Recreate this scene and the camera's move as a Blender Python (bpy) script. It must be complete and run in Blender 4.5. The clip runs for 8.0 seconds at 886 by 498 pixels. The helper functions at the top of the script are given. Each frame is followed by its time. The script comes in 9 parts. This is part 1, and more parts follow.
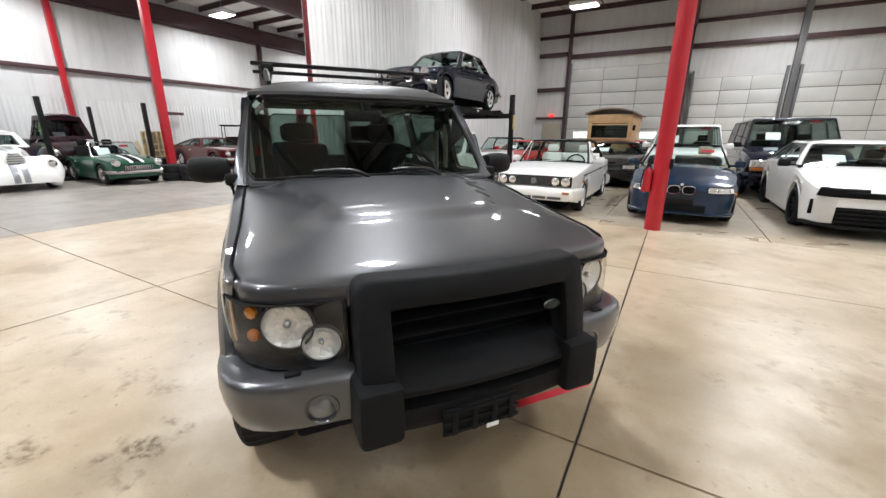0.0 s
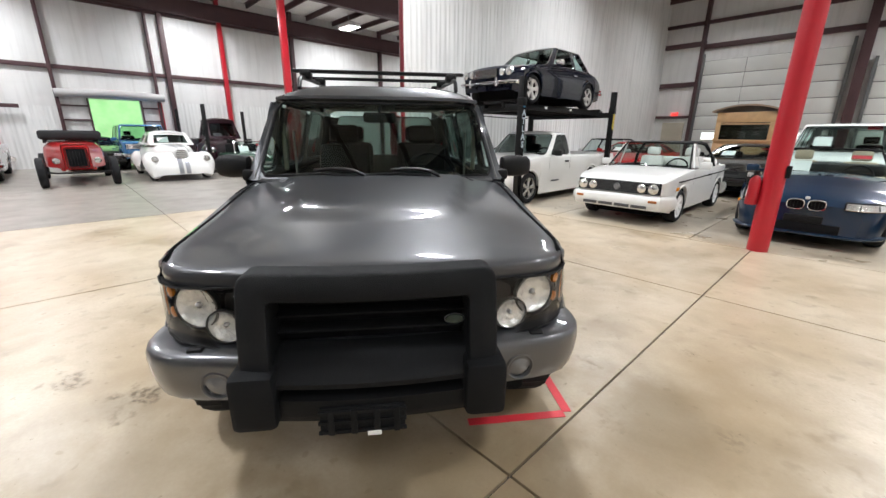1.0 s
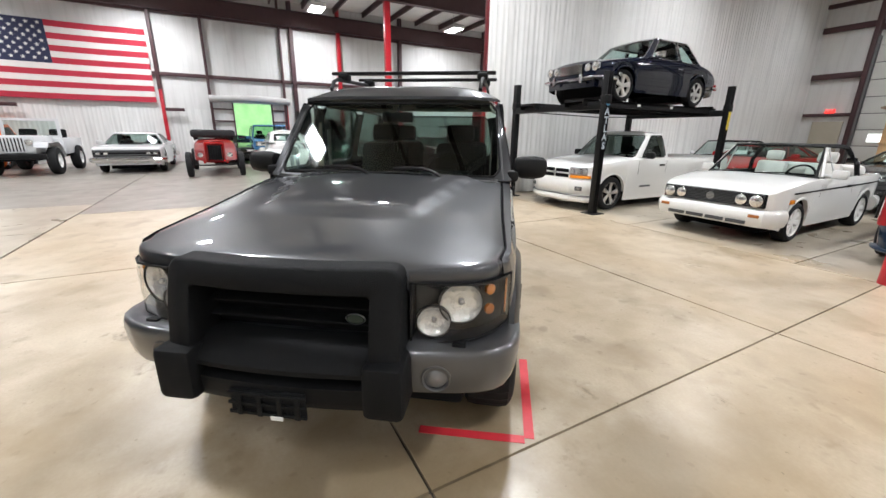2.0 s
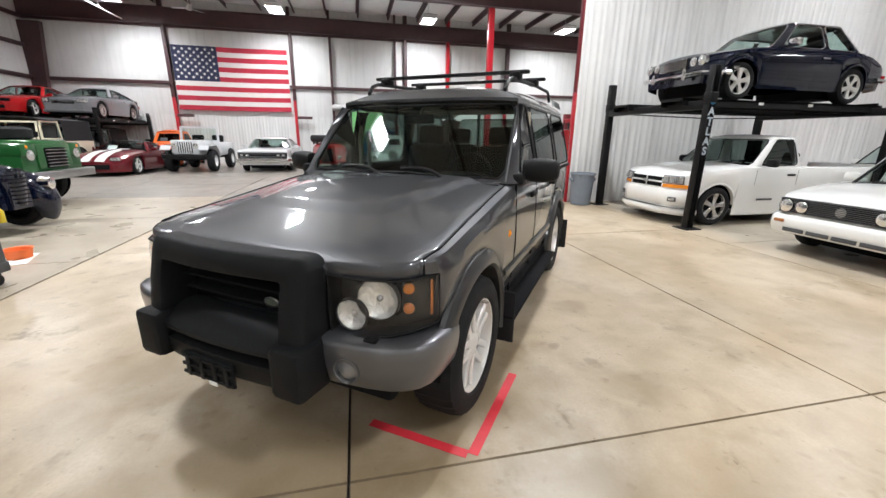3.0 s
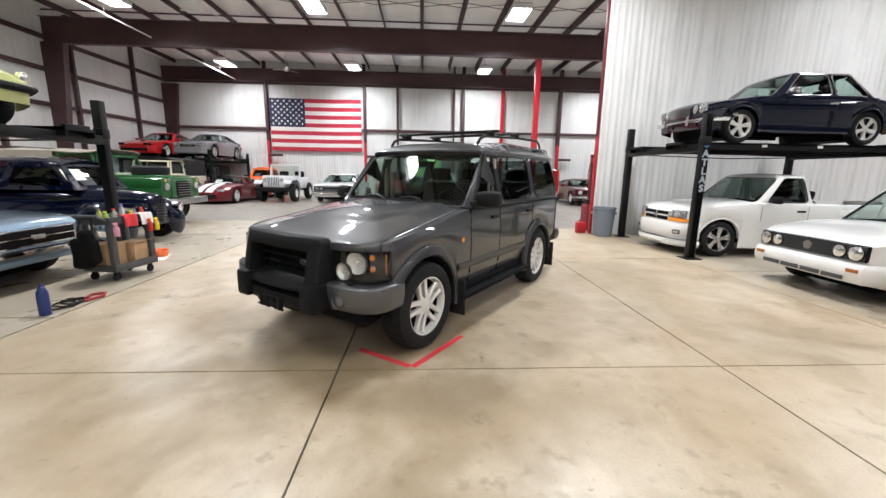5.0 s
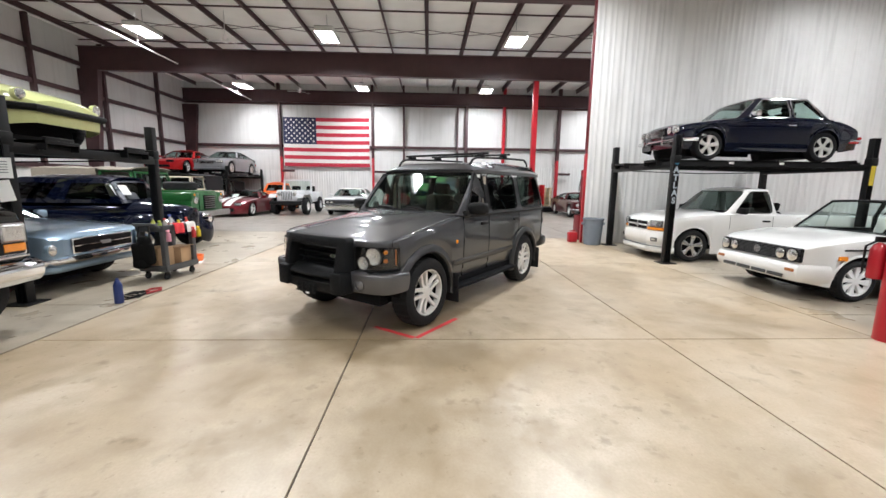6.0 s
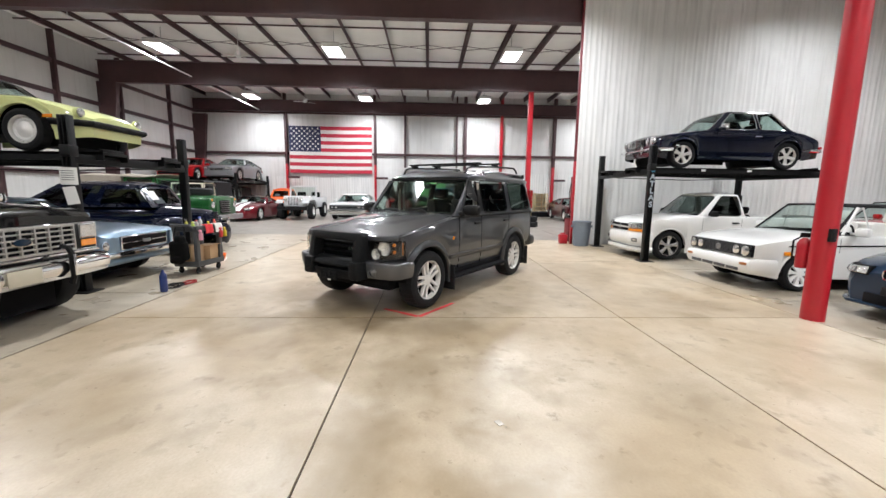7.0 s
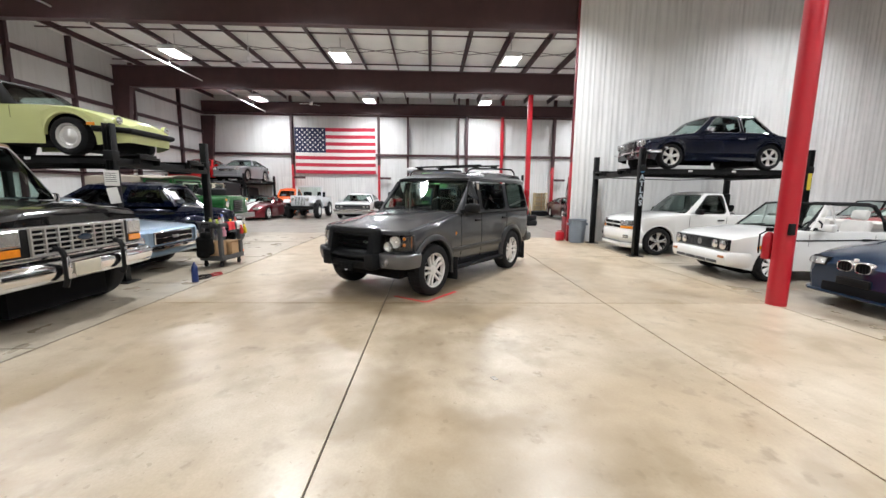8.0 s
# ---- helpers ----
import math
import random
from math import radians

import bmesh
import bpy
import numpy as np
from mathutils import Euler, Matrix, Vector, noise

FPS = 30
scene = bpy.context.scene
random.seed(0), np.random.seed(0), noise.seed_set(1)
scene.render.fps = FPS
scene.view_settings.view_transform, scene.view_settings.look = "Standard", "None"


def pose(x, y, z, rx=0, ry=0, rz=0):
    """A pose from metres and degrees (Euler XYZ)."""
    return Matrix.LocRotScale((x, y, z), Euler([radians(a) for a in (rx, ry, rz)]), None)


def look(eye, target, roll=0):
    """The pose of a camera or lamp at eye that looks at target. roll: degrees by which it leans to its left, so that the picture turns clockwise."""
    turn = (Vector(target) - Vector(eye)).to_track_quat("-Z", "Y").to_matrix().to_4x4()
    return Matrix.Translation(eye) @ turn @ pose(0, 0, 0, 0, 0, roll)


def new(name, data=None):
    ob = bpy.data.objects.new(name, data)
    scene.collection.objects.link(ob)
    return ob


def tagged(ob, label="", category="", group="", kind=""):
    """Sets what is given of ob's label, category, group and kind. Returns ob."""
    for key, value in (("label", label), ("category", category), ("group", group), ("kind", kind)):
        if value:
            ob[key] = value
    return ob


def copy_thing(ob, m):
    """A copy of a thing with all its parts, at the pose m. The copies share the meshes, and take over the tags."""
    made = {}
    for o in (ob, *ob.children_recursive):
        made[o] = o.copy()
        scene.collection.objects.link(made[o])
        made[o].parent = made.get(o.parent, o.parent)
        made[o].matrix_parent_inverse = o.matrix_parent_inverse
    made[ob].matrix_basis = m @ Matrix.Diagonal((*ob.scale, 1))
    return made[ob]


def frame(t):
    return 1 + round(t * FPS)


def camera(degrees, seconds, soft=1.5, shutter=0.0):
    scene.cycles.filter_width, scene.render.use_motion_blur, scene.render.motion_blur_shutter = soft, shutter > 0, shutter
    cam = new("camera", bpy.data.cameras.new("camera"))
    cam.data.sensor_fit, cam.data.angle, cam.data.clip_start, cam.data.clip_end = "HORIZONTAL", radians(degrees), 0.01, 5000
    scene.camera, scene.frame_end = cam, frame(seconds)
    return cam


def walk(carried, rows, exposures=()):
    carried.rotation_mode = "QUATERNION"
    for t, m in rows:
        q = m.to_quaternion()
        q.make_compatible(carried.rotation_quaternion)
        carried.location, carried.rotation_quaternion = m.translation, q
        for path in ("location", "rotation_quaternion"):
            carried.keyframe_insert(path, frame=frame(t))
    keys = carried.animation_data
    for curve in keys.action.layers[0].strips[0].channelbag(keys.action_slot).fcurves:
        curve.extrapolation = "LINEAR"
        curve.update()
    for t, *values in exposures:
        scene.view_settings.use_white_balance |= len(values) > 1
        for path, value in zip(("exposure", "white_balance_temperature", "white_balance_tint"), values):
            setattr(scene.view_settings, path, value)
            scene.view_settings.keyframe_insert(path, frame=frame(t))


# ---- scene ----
cam = camera(97.2, 8.0)
PATH = [
    (0, (0.768, 1.275, 1.425), (-0.195, 2.936, 0.865), 0.4),
    (0.5, (1.034, 1.52, 1.425), (-0.144, 3.036, 0.863), 0.5),
    (1, (1.331, 1.779, 1.433), (-0.058, 3.104, 0.872), 0.5),
    (1.5, (1.553, 2.069, 1.434), (-0.009, 3.187, 0.879), 0.4),
    (1.7, (1.611, 2.179, 1.442), (0.001, 3.224, 0.879), 0.6),
    (2.8, (1.877, 2.9, 1.406), (0.023, 3.416, 0.859), 0.7),
    (3, (1.925, 3.03, 1.412), (0.047, 3.45, 0.865), 0.7),
    (3.5, (2.123, 3.261, 1.418), (0.21, 3.501, 0.887), 0.8),
    (4, (2.451, 3.393, 1.441), (0.519, 3.54, 0.944), 0.9),
    (4.5, (2.847, 3.503, 1.461), (0.899, 3.617, 1.024), 0.8),
    (5, (3.274, 3.567, 1.457), (1.314, 3.672, 1.075), 0.9),
    (6.3, (4.437, 3.61, 1.472), (2.461, 3.687, 1.173), 0.7),
    (6.5, (4.609, 3.59, 1.467), (2.632, 3.67, 1.176), 0.7),
    (7, (4.99, 3.6, 1.455), (3.012, 3.675, 1.171), 0.7),
    (7.5, (5.34, 3.553, 1.453), (3.362, 3.625, 1.169), 0.7),
    (8, (5.592, 3.545, 1.455), (3.613, 3.612, 1.169), 0.6),
]
walk(cam, [(t, look(eye, target, roll)) for t, eye, target, roll in PATH])

# ---- light ----
scene.view_settings.exposure = 0.20
world = bpy.data.worlds.new("World")
scene.world = world
world.use_nodes = True
sky = world.node_tree.nodes.new("ShaderNodeTexSky")
sky.sky_type, sky.sun_disc, sky.sun_elevation, sky.sun_rotation = "NISHITA", False, radians(40), radians(60)
world.node_tree.links.new(sky.outputs[0], world.node_tree.nodes["Background"].inputs[0])
world.node_tree.nodes["Background"].inputs[1].default_value = 0.12
# lamp rows at 4.0 and 11.6 are unseen, added at the others' spacing
LIGHT_X = (-18.8, -11.2, -3.6, 4.0, 11.6)
LIGHT_Y = (-6.6, -0.1, 6.8, 14.0, 20.8)
LAMP_WATTS = 345.0
UNLIT = ((11.6, 20.8),)
# share of full watts for each lamp, tuned to balance the light
LAMP_SHARE = {(4.0, -6.6): 0.45, (4.0, -0.1): 0.28, (4.0, 6.8): 0.62, (4.0, 14.0): 1.35, (11.6, -0.1): 0.6, (11.6, 6.8): 0.6, (-3.6, 14.0): 0.6, (4.0, 20.8): 0.7, (-3.6, 20.8): 0.25,
        (-18.8, -6.6): 0.78, (-18.8, -0.1): 0.88, (-18.8, 6.8): 0.82, (-18.8, 14.0): 0.75, (-18.8, 20.8): 0.75}
LAMP_SPREAD = radians(165)
LAMP_Z = 6.95


# ---- materials ----
def mat(name, color, rough=0.5, metal=0.0, var=0.12, scale=6.0, bump=0.0, bscale=60.0, coat=0.0, spec=0.5, fine=0.0, rvar=0.0):
    """A surface with variation at two scales, relief and wear."""
    m = bpy.data.materials.new(name)
    m.use_nodes = True
    nt = m.node_tree
    b = nt.nodes["Principled BSDF"]
    b.inputs["Roughness"].default_value, b.inputs["Metallic"].default_value = rough, metal
    b.inputs["Coat Weight"].default_value, b.inputs["Coat Roughness"].default_value = coat, 0.025
    b.inputs["Specular IOR Level"].default_value = spec
    tc = nt.nodes.new("ShaderNodeTexCoord")
    n1 = nt.nodes.new("ShaderNodeTexNoise")
    n1.inputs["Scale"].default_value, n1.inputs["Detail"].default_value = scale, 5
    nt.links.new(tc.outputs["Object"], n1.inputs["Vector"])
    n2 = nt.nodes.new("ShaderNodeTexNoise")
    n2.inputs["Scale"].default_value, n2.inputs["Detail"].default_value = bscale, 3
    nt.links.new(tc.outputs["Object"], n2.inputs["Vector"])
    mix = nt.nodes.new("ShaderNodeMix")
    mix.data_type = "RGBA"
    mix.inputs["A"].default_value = (*[c * (1 - var) for c in color], 1)
    mix.inputs["B"].default_value = (*[min(1, c * (1 + var)) for c in color], 1)
    if fine:
        ad = nt.nodes.new("ShaderNodeMath")
        ad.operation = "MULTIPLY_ADD"
        nt.links.new(n2.outputs["Fac"], ad.inputs[0])
        ad.inputs[1].default_value = fine
        nt.links.new(n1.outputs["Fac"], ad.inputs[2])
        nt.links.new(ad.outputs[0], mix.inputs["Factor"])
    else:
        nt.links.new(n1.outputs["Fac"], mix.inputs["Factor"])
    nt.links.new(mix.outputs["Result"], b.inputs["Base Color"])
    if rvar:
        mr = nt.nodes.new("ShaderNodeMapRange")
        mr.inputs["To Min"].default_value, mr.inputs["To Max"].default_value = max(0.02, rough - rvar), rough + rvar
        nt.links.new(n1.outputs["Fac"], mr.inputs["Value"])
        nt.links.new(mr.outputs[0], b.inputs["Roughness"])
    if bump:
        bp = nt.nodes.new("ShaderNodeBump")
        bp.inputs["Strength"].default_value, bp.inputs["Distance"].default_value = bump, 0.01
        nt.links.new(n2.outputs["Fac"], bp.inputs["Height"])
        nt.links.new(bp.outputs[0], b.inputs["Normal"])
    return m


def streaked(m, tone, amount):
    """Adds faint run-down dust streaks to a wall material."""
    nt = m.node_tree
    b = nt.nodes["Principled BSDF"]
    base = b.inputs["Base Color"].links[0].from_socket
    geo = nt.nodes.new("ShaderNodeNewGeometry")
    mp = nt.nodes.new("ShaderNodeMapping")
    mp.inputs["Scale"].default_value = (7.0, 7.0, 0.45)
    nt.links.new(geo.outputs["Position"], mp.inputs["Vector"])
    n = nt.nodes.new("ShaderNodeTexNoise")
    n.inputs["Scale"].default_value, n.inputs["Detail"].default_value = 1.0, 6
    nt.links.new(mp.outputs[0], n.inputs["Vector"])
    r = nt.nodes.new("ShaderNodeMapRange")
    r.inputs["From Min"].default_value, r.inputs["From Max"].default_value, r.inputs["To Max"].default_value = 0.48, 0.72, amount
    nt.links.new(n.outputs["Fac"], r.inputs["Value"])
    mix = nt.nodes.new("ShaderNodeMix")
    mix.data_type = "RGBA"
    nt.links.new(r.outputs[0], mix.inputs["Factor"])
    nt.links.new(base, mix.inputs["A"])
    mix.inputs["B"].default_value = (*tone, 1)
    nt.links.new(mix.outputs["Result"], b.inputs["Base Color"])
    return m


def glow(name, color, strength):
    m = bpy.data.materials.new(name)
    m.use_nodes = True
    b = m.node_tree.nodes["Principled BSDF"]
    b.inputs["Base Color"].default_value = (*color, 1)
    b.inputs["Emission Color"].default_value = (*color, 1)
    b.inputs["Emission Strength"].default_value = strength
    return m


def glass_mat(name, tint, rough=0.0):
    """Thin glass: clear through, with a Fresnel gloss."""
    m = bpy.data.materials.new(name)
    m.use_nodes = True
    nt = m.node_tree
    nt.nodes.remove(nt.nodes["Principled BSDF"])
    out = nt.nodes["Material Output"]
    tr = nt.nodes.new("ShaderNodeBsdfTransparent")
    tr.inputs[0].default_value = (*tint, 1)
    gl = nt.nodes.new("ShaderNodeBsdfGlossy")
    gl.inputs["Roughness"].default_value = rough
    lw = nt.nodes.new("ShaderNodeLayerWeight")
    lw.inputs["Blend"].default_value = 0.5
    pw = nt.nodes.new("ShaderNodeMath")
    pw.operation = "POWER"
    pw.inputs[1].default_value = 4.2
    nt.links.new(lw.outputs["Facing"], pw.inputs[0])
    fr = nt.nodes.new("ShaderNodeMath")
    fr.operation = "MULTIPLY_ADD"
    fr.inputs[1].default_value, fr.inputs[2].default_value = 0.7, 0.035
    nt.links.new(pw.outputs[0], fr.inputs[0])
    mx = nt.nodes.new("ShaderNodeMixShader")
    nt.links.new(fr.outputs[0], mx.inputs[0])
    nt.links.new(tr.outputs[0], mx.inputs[1])
    nt.links.new(gl.outputs[0], mx.inputs[2])
    nt.links.new(mx.outputs[0], out.inputs["Surface"])
    return m


PAINTS = {}


def paint(color, metal=0.0, rough=0.35, coat=1.0):
    key = (color, metal, rough, coat)
    if key not in PAINTS:
        PAINTS[key] = mat("car_paint", color, rough, metal, 0.06, 2.5, 0.0, 400.0, coat=coat, fine=0.25, spec=0.1)
    return PAINTS[key]


def floor_mat(name, ca, cb, stain, rough, patches=(), marks=(), edge_of=None):
    """Sealed concrete: broad clouds, darker stains, fine speckle, uneven polish."""
    m = bpy.data.materials.new(name)
    m.use_nodes = True
    nt = m.node_tree
    b = nt.nodes["Principled BSDF"]
    geo = nt.nodes.new("ShaderNodeNewGeometry")
    info = nt.nodes.new("ShaderNodeObjectInfo")

    def noise_of(scale, detail, dist=0.0):
        n = nt.nodes.new("ShaderNodeTexNoise")
        n.inputs["Scale"].default_value, n.inputs["Detail"].default_value, n.inputs["Distortion"].default_value = scale, detail, dist
        nt.links.new(geo.outputs["Position"], n.inputs["Vector"])
        return n

    def ramp(n, lo, hi):
        r = nt.nodes.new("ShaderNodeMapRange")
        r.inputs["From Min"].default_value, r.inputs["From Max"].default_value = lo, hi
        nt.links.new(n.outputs["Fac"], r.inputs["Value"])
        return r

    def mixed(fac, a, c, amount=1.0):
        k = nt.nodes.new("ShaderNodeMix")
        k.data_type = "RGBA"
        if amount != 1.0:
            mu = nt.nodes.new("ShaderNodeMath")
            mu.operation = "MULTIPLY"
            nt.links.new(fac, mu.inputs[0])
            mu.inputs[1].default_value = amount
            fac = mu.outputs[0]
        nt.links.new(fac, k.inputs["Factor"])
        for sock, v in (("A", a), ("B", c)):
            if isinstance(v, tuple):
                k.inputs[sock].default_value = (*v, 1)
            else:
                nt.links.new(v, k.inputs[sock])
        return k.outputs["Result"]

    cloud = ramp(noise_of(0.7, 9, 0.3), 0.38, 0.64)
    col = mixed(cloud.outputs[0], ca, cb)
    blotch = ramp(noise_of(1.7, 8, 0.25), 0.535, 0.665)
    col = mixed(blotch.outputs[0], col, stain, 0.5)
    mottle = ramp(noise_of(4.2, 10, 0.35), 0.42, 0.66)
    col = mixed(mottle.outputs[0], col, tuple(0.5 * (p + q) for p, q in zip(ca, stain)), 0.38)
    spots = ramp(noise_of(7.0, 9, 0.1), 0.58, 0.68)
    where = ramp(noise_of(0.85, 4), 0.46, 0.60)
    both = nt.nodes.new("ShaderNodeMath")
    both.operation = "MULTIPLY"
    nt.links.new(spots.outputs[0], both.inputs[0])
    nt.links.new(where.outputs[0], both.inputs[1])
    col = mixed(both.outputs[0], col, tuple(c * 0.6 for c in stain), 0.48)
    chips = ramp(noise_of(23, 3), 0.70, 0.76)
    col = mixed(chips.outputs[0], col, tuple(c * 0.5 for c in stain), 0.6)
    flecks = ramp(noise_of(13, 5, 0.2), 0.655, 0.70)
    col = mixed(flecks.outputs[0], col, tuple(c * 0.7 for c in stain), 0.3)
    worn = ramp(noise_of(0.9, 5, 0.6), 0.50, 0.70)
    col = mixed(worn.outputs[0], col, tuple(min(1.0, c * 1.2) for c in cb), 0.3)
    speck = ramp(noise_of(55, 4), 0.35, 0.7)
    col = mixed(speck.outputs[0], col, tuple(c * 0.7 for c in ca), 0.22)
    def calc(op, a, c, d=None):
        k = nt.nodes.new("ShaderNodeMath")
        k.operation = op
        for sock, v in zip(k.inputs, (a, c) if d is None else (a, c, d)):
            if isinstance(v, (int, float)):
                sock.default_value = v
            else:
                nt.links.new(v, sock)
        return k.outputs[0]

    # bay edge where the tan sealer runs out
    if edge_of:
        y_edge, width, ta, tb = edge_of
        xyz = nt.nodes.new("ShaderNodeSeparateXYZ")
        nt.links.new(geo.outputs["Position"], xyz.inputs[0])
        wave = calc("MULTIPLY_ADD", noise_of(1.1, 7, 0.4).outputs["Fac"], 2.2 * width, xyz.outputs["Y"])
        r = nt.nodes.new("ShaderNodeMapRange")
        r.interpolation_type = "SMOOTHSTEP"
        r.inputs["From Min"].default_value, r.inputs["From Max"].default_value = y_edge + 1.9 * width, y_edge + 1.0 * width
        nt.links.new(wave, r.inputs["Value"])
        near = nt.nodes.new("ShaderNodeMapRange")
        near.inputs["From Min"].default_value, near.inputs["From Max"].default_value = 5.0, 5.1
        nt.links.new(xyz.outputs["Y"], near.inputs["Value"])
        col = mixed(calc("MULTIPLY", r.outputs[0], near.outputs[0]), col, mixed(cloud.outputs[0], ta, tb), 0.9)
    # broad brown areas and small dark marks, each with its own place, radius and strength
    grit = ramp(noise_of(26.0, 7, 0.2), 0.44, 0.60).outputs[0]
    for group, edge, grain, tone in ((patches, 1.5, 1.6, 0.95), (marks, 2.6, 8.0, 0.6)):
        if not group:
            continue
        rough_edge = noise_of(grain, 8, 0.3)
        for px, py, pr, amount in group:
            dist = nt.nodes.new("ShaderNodeVectorMath")
            dist.operation = "DISTANCE"
            nt.links.new(geo.outputs["Position"], dist.inputs[0])
            dist.inputs[1].default_value = (px, py, 0)
            torn = calc("MULTIPLY_ADD", rough_edge.outputs["Fac"], 2 * edge, calc("DIVIDE", dist.outputs["Value"], pr))
            r = nt.nodes.new("ShaderNodeMapRange")
            r.inputs["From Min"].default_value, r.inputs["From Max"].default_value = 1.15 + edge, 0.2 + edge
            nt.links.new(torn, r.inputs["Value"])
            fac = r.outputs[0]
            if group is marks:
                fac = calc("MULTIPLY", fac, calc("MULTIPLY_ADD", grit, 0.8, 0.2))
            col = mixed(fac, col, tuple(c * tone for c in stain), amount)
    hue = nt.nodes.new("ShaderNodeMapRange")
    hue.inputs["To Min"].default_value, hue.inputs["To Max"].default_value = 0.95, 1.05
    nt.links.new(info.outputs["Random"], hue.inputs["Value"])
    hs = nt.nodes.new("ShaderNodeHueSaturation")
    nt.links.new(hue.outputs[0], hs.inputs["Value"])
    nt.links.new(col, hs.inputs["Color"])
    nt.links.new(hs.outputs[0], b.inputs["Base Color"])
    rr = nt.nodes.new("ShaderNodeMapRange")
    rr.inputs["To Min"].default_value, rr.inputs["To Max"].default_value = rough - 0.07, rough + 0.13
    nt.links.new(noise_of(2.3, 5, 0.5).outputs["Fac"], rr.inputs["Value"])
    nt.links.new(rr.outputs[0], b.inputs["Roughness"])
    bp = nt.nodes.new("ShaderNodeBump")
    bp.inputs["Strength"].default_value, bp.inputs["Distance"].default_value = 0.05, 0.01
    nt.links.new(noise_of(9, 4).outputs["Fac"], bp.inputs["Height"])
    nt.links.new(bp.outputs[0], b.inputs["Normal"])
    return m


# brown floor stains; those at the wagon's nose also paint in its shadow
BROWN = [(0.35, 2.55, 0.85, 0.6), (1.15, 3.75, 0.95, 0.5), (2.0, 3.5, 0.8, 0.42), (-0.6, 1.75, 0.7, 0.5), (3.9, 4.2, 1.0, 0.48), (2.6, 1.2, 0.9, 0.3), (3.1, 3.2, 0.6, 0.4), (0.0, 3.6, 0.8, 0.6),
         (2.4, 5.5, 0.5, 0.3), (4.6, 5.0, 0.9, 0.48), (0.2, 6.9, 0.8, 0.3), (-2.4, 6.6, 0.9, 0.3), (5.6, 3.0, 0.8, 0.45), (-2.6, 1.0, 0.8, 0.25), (0.9, 1.6, 0.7, 0.4)]
MARKS = [(-1.18, 1.86, 0.15, 1.0), (-1.86, 2.11, 0.10, 0.6), (-1.60, 2.14, 0.08, 0.6), (-1.66, 1.55, 0.10, 0.8), (0.68, 3.63, 0.09, 0.5), (0.92, 2.52, 0.07, 0.3), (0.36, 4.02, 0.07, 0.55),
         (1.9, 4.2, 0.06, 0.25), (2.6, 2.3, 0.05, 0.25), (1.5, 5.1, 0.05, 0.25), (3.42, 4.18, 0.07, 0.4), (3.34, 4.27, 0.05, 0.3), (3.25, 4.36, 0.04, 0.25), (2.58, 3.60, 0.08, 0.3),
         (2.54, 3.95, 0.05, 0.45), (2.73, 4.10, 0.025, 0.6), (2.62, 4.44, 0.045, 0.5), (1.16, 3.92, 0.07, 0.45), (-1.23, 0.64, 0.13, 0.45), (-0.7, 6.98, 0.11, 0.5), (3.35, 3.65, 0.06, 0.3),
         (3.8, 4.48, 0.08, 0.22), (3.68, 2.24, 0.06, 0.5), (0.80, 4.65, 0.05, 0.35), (3.0, 4.75, 0.04, 0.45), (2.2, 4.9, 0.06, 0.3)]
M_TAN = floor_mat("tan_sealed_concrete", (0.41, 0.323, 0.217), (0.515, 0.444, 0.342), (0.215, 0.152, 0.078), 0.31, BROWN, MARKS)
M_GREY = floor_mat("grey_concrete", (0.225, 0.203, 0.176), (0.30, 0.274, 0.240), (0.145, 0.125, 0.10), 0.30)
M_BAY = floor_mat("pale_bay_concrete", (0.345, 0.295, 0.225), (0.455, 0.405, 0.325), (0.22, 0.175, 0.125), 0.27, edge_of=(8.3, 0.8, (0.41, 0.323, 0.217), (0.515, 0.444, 0.342)))
M_JOINT = mat("joint_filler", (0.065, 0.056, 0.048), 0.8, var=0.3)
M_MAROON = mat("maroon_steel_paint", (0.060, 0.026, 0.029), 0.5, var=0.25, scale=3, bump=0.05)
M_RED = mat("red_steel_paint", (0.40, 0.010, 0.020), 0.34, var=0.12, scale=4, bump=0.04, rvar=0.1)
M_WHITE = streaked(mat("white_insulation", (0.655, 0.65, 0.635), 0.45, var=0.09, scale=1.5, bump=0.9, bscale=2.2), (0.45, 0.44, 0.42), 0.35)
M_LINER = streaked(mat("white_wall_metal", (0.68, 0.68, 0.665), 0.42, var=0.07, scale=1.2, bump=0.12, bscale=3.5, fine=0.1), (0.42, 0.42, 0.41), 0.5)
M_ROOF = mat("roof_insulation", (0.90, 0.89, 0.86), 0.6, var=0.12, scale=1.3, bump=0.7, bscale=3.0)
M_BLACKSTEEL = mat("black_powder_coat", (0.0065, 0.0065, 0.007), 0.42, spec=0.22, var=0.3, scale=9, bump=0.08, bscale=200)
M_BLACKPL = mat("black_textured_plastic", (0.0075, 0.0075, 0.008), 0.55, spec=0.18, var=0.25, scale=8, bump=0.25, bscale=350)
M_RUBBER = mat("tyre_rubber", (0.013, 0.013, 0.014), 0.75, spec=0.2, var=0.3, scale=12, bump=0.2, bscale=120)
M_DARK = mat("dark_void", (0.007, 0.007, 0.008), 0.85, spec=0.1, var=0.2)
M_INTERIOR = mat("black_upholstery", (0.0048, 0.0049, 0.005), 0.65, spec=0.1, var=0.25, scale=10, bump=0.15, bscale=150)
M_TANSEAT = mat("tan_upholstery", (0.45, 0.37, 0.27), 0.6, var=0.15, scale=10, bump=0.15, bscale=150)
M_WHITESEAT = mat("white_vinyl", (0.72, 0.70, 0.66), 0.45, var=0.08, scale=10, bump=0.1, bscale=150)
M_CHROME = mat("chrome", (0.75, 0.75, 0.76), 0.08, 1.0, var=0.05, rvar=0.04)
